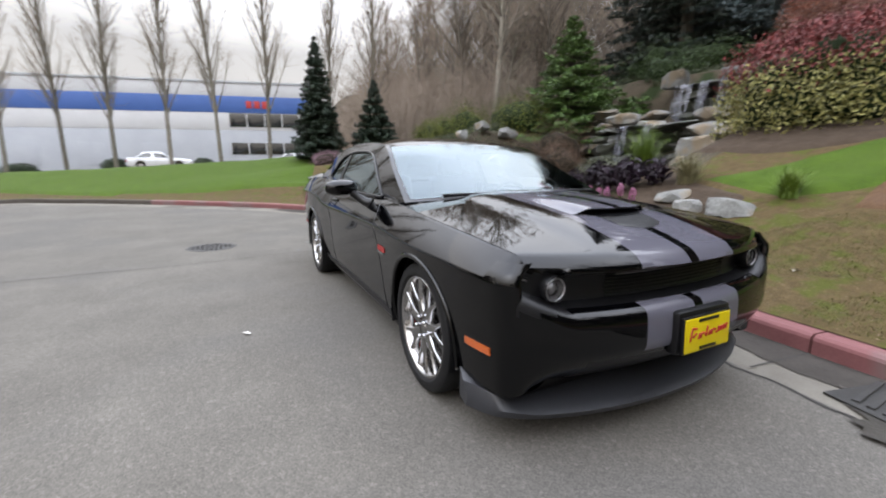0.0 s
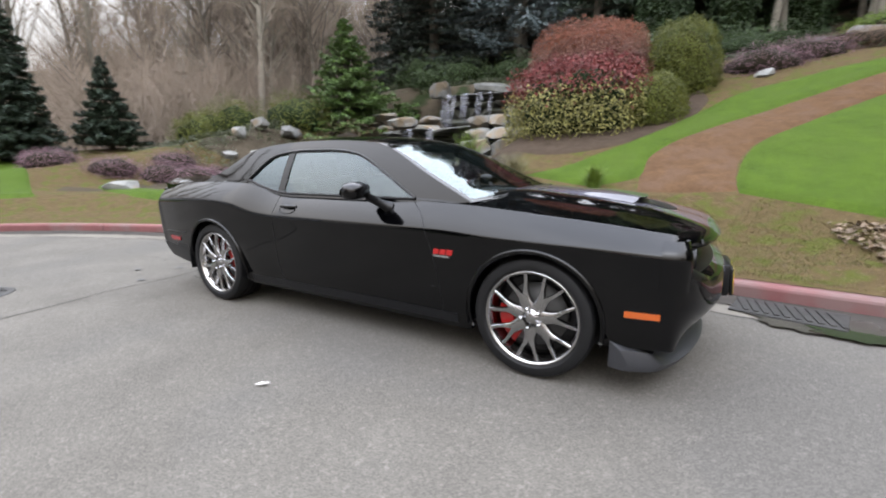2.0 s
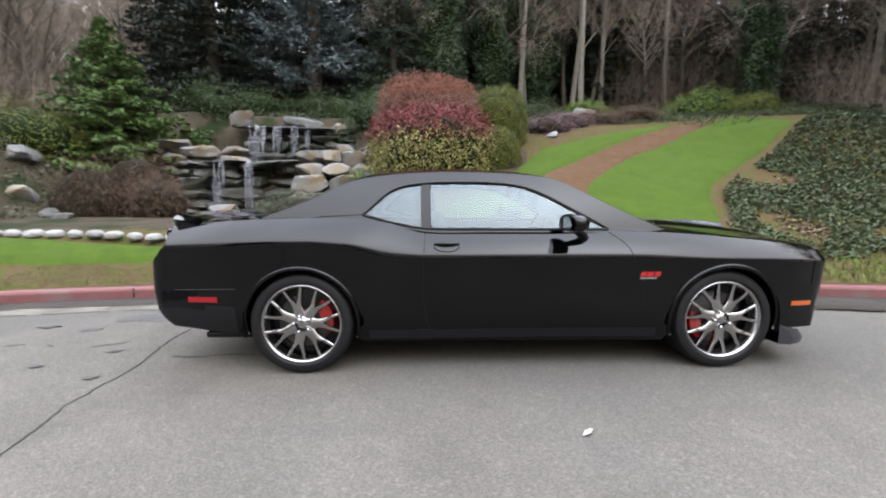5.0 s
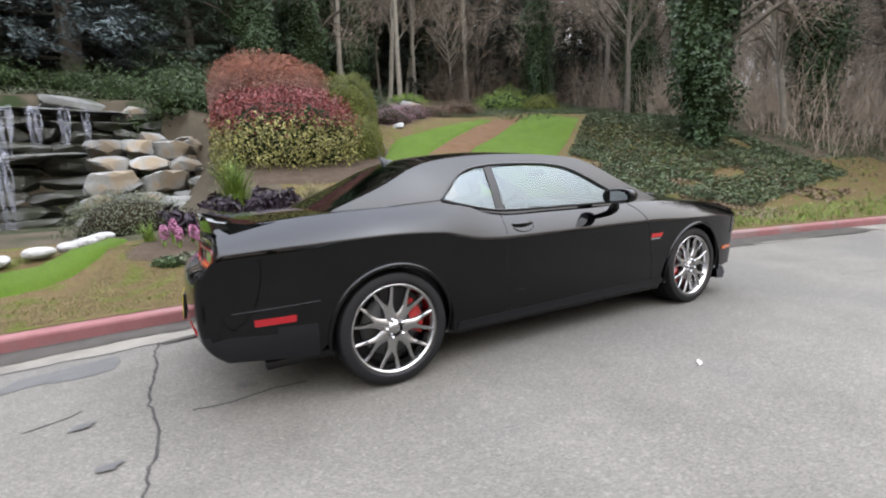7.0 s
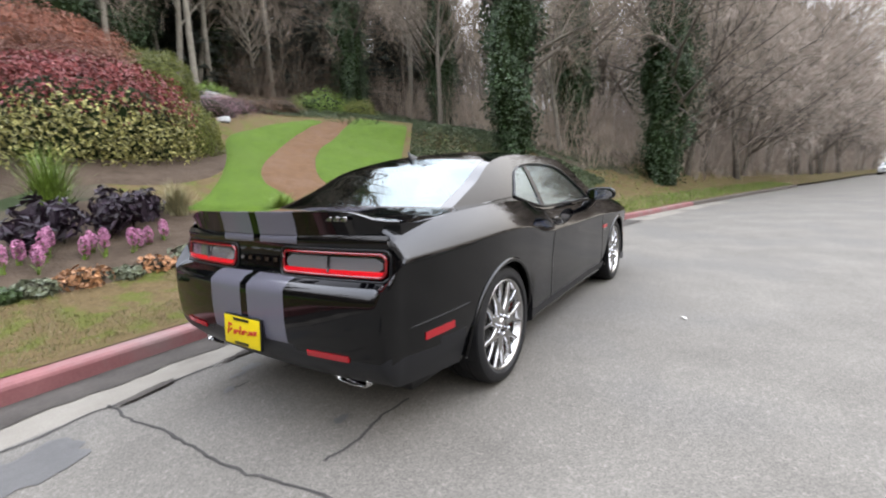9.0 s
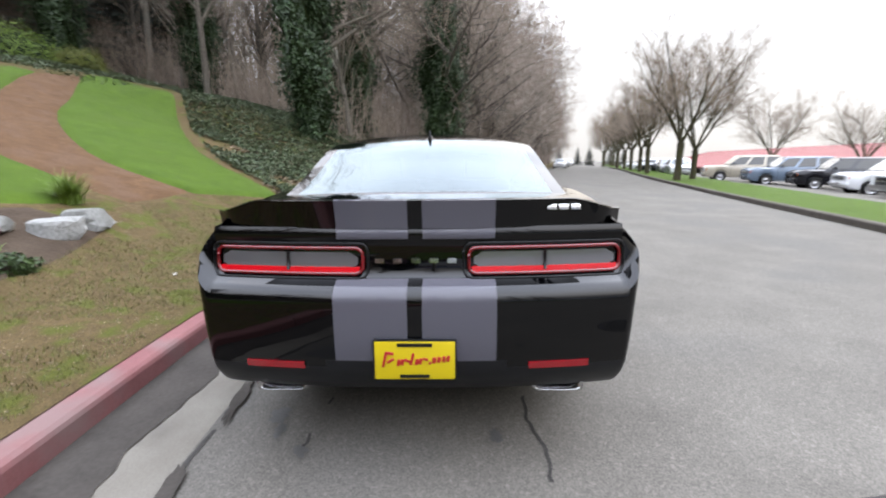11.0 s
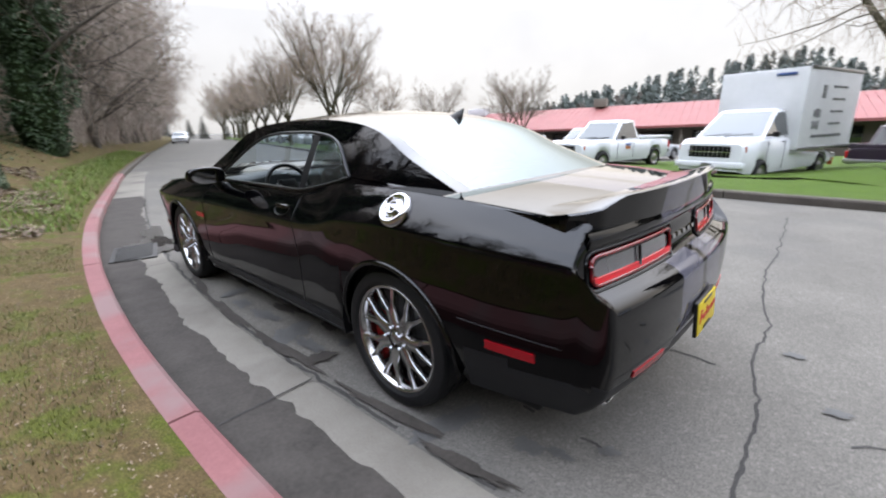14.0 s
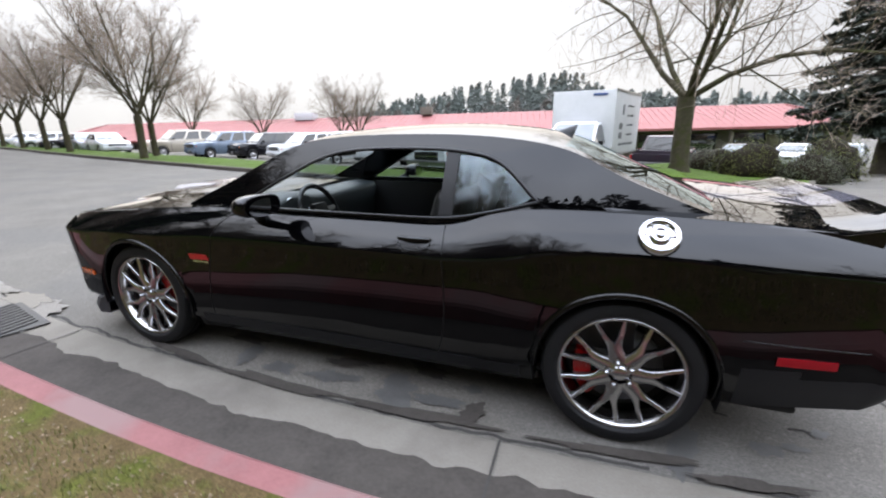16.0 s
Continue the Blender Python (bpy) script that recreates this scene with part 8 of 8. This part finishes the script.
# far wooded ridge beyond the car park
# conifer green paled and blued: distance haze is put into this colour
HAZED_GREEN = leaf_mat("hazed_far_conifer", (0.15, 0.19, 0.175), (0.26, 0.30, 0.27), 3.0)
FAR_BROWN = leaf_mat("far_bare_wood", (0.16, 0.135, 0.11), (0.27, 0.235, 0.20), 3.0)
far = np.random.default_rng(31)
green_at, green_way, brown_at, brown_way = [], [], [], []
for k in range(560):
    deg, dist_ = far.uniform(52, 128), far.uniform(130, 210)
    x, y = dist_ * math.cos(radians(-deg)), dist_ * math.sin(radians(-deg))
    crest = np.interp(deg, (52, 60, 64, 70, 77, 82, 87, 91, 105, 128), (0.8, 3.0, 4.1, 5.3, 6.2, 6.9, 7.1, 4.8, 4.0, 4.4))
    brown = k % 3 == 0
    top = dist_ * math.tan(radians(crest * (far.uniform(0.35, 0.75) if brown else far.uniform(0.72, 1.06)) * (0.85 + 0.15 * dist_ / 210)))
    h = far.uniform(15, 27)
    n = 260
    u = far.uniform(0, 1, n) ** (0.8 if brown else 0.9)
    a = far.uniform(0, 6.283, n)
    rad = h * (0.26 * np.sqrt(np.clip(1 - (2 * u - 0.9) ** 2, 0.02, 1)) if brown else 0.36 * (1 - u) ** 0.95 * (0.7 + 0.3 * np.sin(u * 30 + k)) + 0.006) * far.uniform(0.35, 1.1, n)
    p = np.stack([x + rad * np.cos(a), y + rad * np.sin(a), top - h * (1 - u)], 1)
    way = np.stack([np.cos(a), np.sin(a), np.full(n, 0.9)], 1)
    (brown_at if brown else green_at).append(p)
    (brown_way if brown else green_way).append(way)
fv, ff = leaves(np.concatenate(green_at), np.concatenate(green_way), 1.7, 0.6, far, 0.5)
tagged(link("far_conifers", fv, ff, HAZED_GREEN, smooth=False), "far conifers on the ridge, paled blue-green by painted haze", "trees", kind="stuff")
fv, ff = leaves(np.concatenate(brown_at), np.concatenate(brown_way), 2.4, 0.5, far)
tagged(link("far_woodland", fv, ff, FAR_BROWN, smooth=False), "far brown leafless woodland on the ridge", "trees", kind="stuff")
ridge = []
angles = np.radians(np.linspace(-135, -45, 50))
for dist_, k in ((95, 0.0), (130, 0.12), (170, 0.35), (215, 0.55), (260, 0.4)):
    for a in angles:
        crest = np.interp(-math.degrees(a), (45, 52, 60, 64, 70, 77, 82, 87, 91, 105, 135), (0, 0.8, 3.0, 4.1, 5.3, 6.2, 6.9, 7.1, 4.8, 4.0, 4.2))
        ridge.append((dist_ * math.cos(a), dist_ * math.sin(a), -3.0 + (dist_ * math.tan(radians(crest)) + 3) * k))
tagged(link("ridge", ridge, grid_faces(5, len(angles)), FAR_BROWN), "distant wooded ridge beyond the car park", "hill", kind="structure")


# ---- marks on the road ----
TAR = surface("dark_crack_fill", (0.055, 0.052, 0.048), (0.11, 0.103, 0.095), 0.1, 0.9, 0.3, 0.01)
OIL = surface("old_oil_stain", (0.075, 0.072, 0.067), (0.13, 0.125, 0.117), 0.15, 0.7, 0.3, 0.012)
IRON = surface("cast_iron", (0.03, 0.028, 0.026), (0.075, 0.07, 0.062), 0.1, 0.6, 0.3, 0.01, metal=0.3)


def crack(points, width, seed, label="thin dark crack in the asphalt", skip=None, wander=0.035):
    line = smooth_line(points, 0.03)
    nrm = normals_of(line)
    v, f = [], []
    for i in range(len(line)):
        s = i * 0.03
        o = wander * noise.noise((s * 4, seed, 0)) + wander * 0.6 * noise.noise((s * 13, seed, 4))
        w = width * (0.55 + 0.9 * abs(noise.noise((s * 6, seed, 9))) + 0.3)
        for q in (-1, 1):
            x, y = line[i] + nrm[i] * (o + q * w * 0.5)
            v.append((x, y, road_z(x, y) + 0.0035))
    keep = (lambda r_, c_: noise.noise((r_ * 0.12, seed, 2)) > skip) if skip is not None else None
    ob = link("crack", v, grid_faces(len(line), 2, keep=keep), TAR, smooth=False)
    return tagged(ob, label, "crack", kind="structure")


crack([(-2.90, 1.06), (-2.86, 0.6), (-2.83, 0.15), (-2.82, -0.2), (-2.72, -0.8), (-2.74, -1.2), (-2.64, -1.8), (-2.55, -2.7), (-2.56, -3.3), (-2.44, -5.5)], 0.014, 1)
crack([(-1.95, -0.52), (-2.22, -0.51), (-2.36, -0.53), (-2.58, -0.55)], 0.018, 2, skip=-0.12)
crack([(-1.75, 0.55), (-2.1, 0.50), (-2.5, 0.56)], 0.014, 3, skip=0.0)
crack([(-4.4, -0.4), (-4.0, -0.2), (-3.5, -0.3), (-3.0, -0.1)], 0.012, 4, skip=0.05)
crack([(3.5, -1.2), (5.5, -1.8), (8, -2.2), (12, -3.6)], 0.010, 6, skip=0.1)
# seam between gutter and asphalt
seam = [tuple(NEAR[k] - 0.585 * NEAR_N[k]) for k in range(0, len(NEAR), 3) if -8 < NEAR[k, 0] < 9]
crack(seam, 0.022, 5, "dark seam between gutter and asphalt", skip=-0.25, wander=0.03)
for k in range(JOINT[0], JOINT[-1], 12):
    if -9 < NEAR[k, 0] < 9:
        a, n_ = NEAR[k], NEAR_N[k]
        t_ = np.array([n_[1], -n_[0]])
        pts = [a + t_ * 0.006, a - n_ * 0.55 + t_ * 0.006, a - n_ * 0.55 - t_ * 0.006, a - t_ * 0.006]
        ob = link("joint", [(p[0], p[1], road_z(*p) + 0.0185) for p in pts], [(0, 1, 2, 3)], TAR, smooth=False)
        tagged(ob, "dark joint across the concrete gutter", "joint", kind="structure")


def blot(x, y, rx, ry, turn, seed, label="dark old stain on the asphalt", lift=0.004, material=None):
    v, n_ = [(x, y, road_z(x, y) + lift)], 40
    for k in range(n_):
        a = 2 * math.pi * k / n_
        g = 1 + 0.55 * noise.noise((math.cos(a) * 1.6 + seed, math.sin(a) * 1.6, 1)) + 0.35 * noise.noise((math.cos(a) * 5 + seed, math.sin(a) * 5, 3))
        px, py = rx * g * math.cos(a), ry * g * math.sin(a)
        c, s = math.cos(radians(turn)), math.sin(radians(turn))
        qx, qy = x + c * px - s * py, y + s * px + c * py
        v.append((qx, qy, road_z(qx, qy) + lift))
    ob = link("stain", v, [(0, 1 + k, 1 + (k + 1) % n_) for k in range(n_)], material or OIL, smooth=False)
    return tagged(ob, label, "stain", kind="structure")


for k, (x, y, rx, ry, t) in enumerate([(-3.28, 0.62, 0.22, 0.17, 10), (-3.58, 0.58, 0.16, 0.10, 30), (-3.75, 0.2, 0.09, 0.06, 0), (-1.78, 0.86, 0.06, 0.19, -12), (-2.14, 0.72, 0.07, 0.05, 0), (-2.3, -0.34, 0.05, 0.035, 0), (-2.26, 0.68, 0.05, 0.03, 0), (-2.41, 0.53, 0.045, 0.03, 40), (-0.35, 0.86, 0.10, 0.15, 20), (0.1, 0.86, 0.16, 0.05, 8), (0.45, 0.88, 0.12, 0.05, -6), (0.75, 0.80, 0.06, 0.12, 10), (-0.75, 0.72, 0.05, 0.04, 0), (0.2, 0.62, 0.05, 0.03, 0), (-0.1, 0.55, 0.04, 0.03, 0), (-0.6, 0.88, 0.14, 0.04, 0), (-2.9, -0.92, 0.05, 0.035, 0), (-3.1, -0.4, 0.06, 0.03, 20), (-3.45, -0.7, 0.05, 0.03, 0), (-4.2, 0.3, 0.10, 0.05, 0)]):
    blot(x, y, rx, ry, t, k * 3.7, lift=0.004 + 0.0004 * k)
for k, (x, y, rx, ry, t) in enumerate([(-0.55, 1.02, 0.5, 0.06, 3), (0.35, 1.03, 0.45, 0.07, -2), (1.2, 0.95, 0.4, 0.06, -8), (-1.5, 0.98, 0.4, 0.05, 6), (0.05, 0.70, 0.22, 0.08, 10), (-0.45, 0.62, 0.16, 0.09, -15), (0.9, 0.66, 0.2, 0.07, 0), (-1.15, 0.55, 0.12, 0.05, 20), (-0.8, 0.93, 0.07, 0.14, -20), (-2.0, 1.0, 0.3, 0.05, 8), (-2.7, 0.95, 0.25, 0.05, 10), (1.55, 0.7, 0.15, 0.06, 0)]):
    blot(x, y, 0.8 * rx, 0.6 * ry, t, 100 + k * 2.9, "brown silt stain on the asphalt beside the gutter", 0.0145 + 0.0004 * k, DAMP)
# silt and a small puddle round the drain
SILT = surface("wet_silt", (0.05, 0.045, 0.038), (0.12, 0.11, 0.095), 0.12, 0.3, 0.4, 0.015)
blot(3.1, 0.9, 0.5, 0.26, -12, 60, "wet dark silt round the drain", 0.020, SILT)
blot(3.9, 0.66, 0.5, 0.12, -14, 62, "wet dark silt along the gutter", 0.0215, SILT)
PUDDLE = plain("puddle_water", (0.03, 0.03, 0.03), 0.03)
blot(3.25, 0.72, 0.28, 0.12, -10, 61, "shallow puddle beside the drain", 0.023, PUDDLE)

drain = thing("drain_grate", "rusty iron drain grate beside the red kerb", "drain", place=pose(2.92, 1.08, 0.022, 0, 0, -14))
box_part("grate_frame", (0.72, 0.44, 0.012), IRON, drain, "", 0.003)
for k in range(10):
    box_part("grate_bar", (0.035, 0.36, 0.012), IRON, drain, "", 0.003, (-0.30 + 0.066 * k, 0, 0.010), (0, 0, 18))
cover = thing("manhole_cover", "round cast-iron manhole cover in the road", "manhole cover", place=pose(-3.75, -2.05, road_z(-3.75, -2.05)))
v, f = lathe([(0.34, 0.001), (0.335, 0.006), (0.31, 0.006), (0.305, 0.004), (0.001, 0.005)], 40, "z")
link("cover_plate", v, f, IRON, cover)
for i in range(-4, 5):
    for j in range(-4, 5):
        if i * i + j * j < 18:
            box_part("stud", (0.045, 0.02, 0.006), IRON, cover, "", 0.002, (0.062 * i, 0.062 * j, 0.008), (0, 0, 45 if (i + j) % 2 else -45), 1)
PALE_LEAF = leaf_mat("bleached_leaf", (0.75, 0.72, 0.66), (1.0, 0.97, 0.9))
for k, (x, y) in enumerate([(0.21, -1.73), (-0.30, 2.4), (1.6, 2.6)]):
    v, f = leaves([(x, y, ground_z(x, y) + 0.012), (x + 0.02, y + 0.02, ground_z(x, y) + 0.015)], [(0, 0, 3.0)] * 2, 0.07, 0.03, np.random.default_rng(k))
    tagged(link("fallen_leaf", v, f, PALE_LEAF, smooth=False), "pale dry leaf lying on the ground", "leaf")
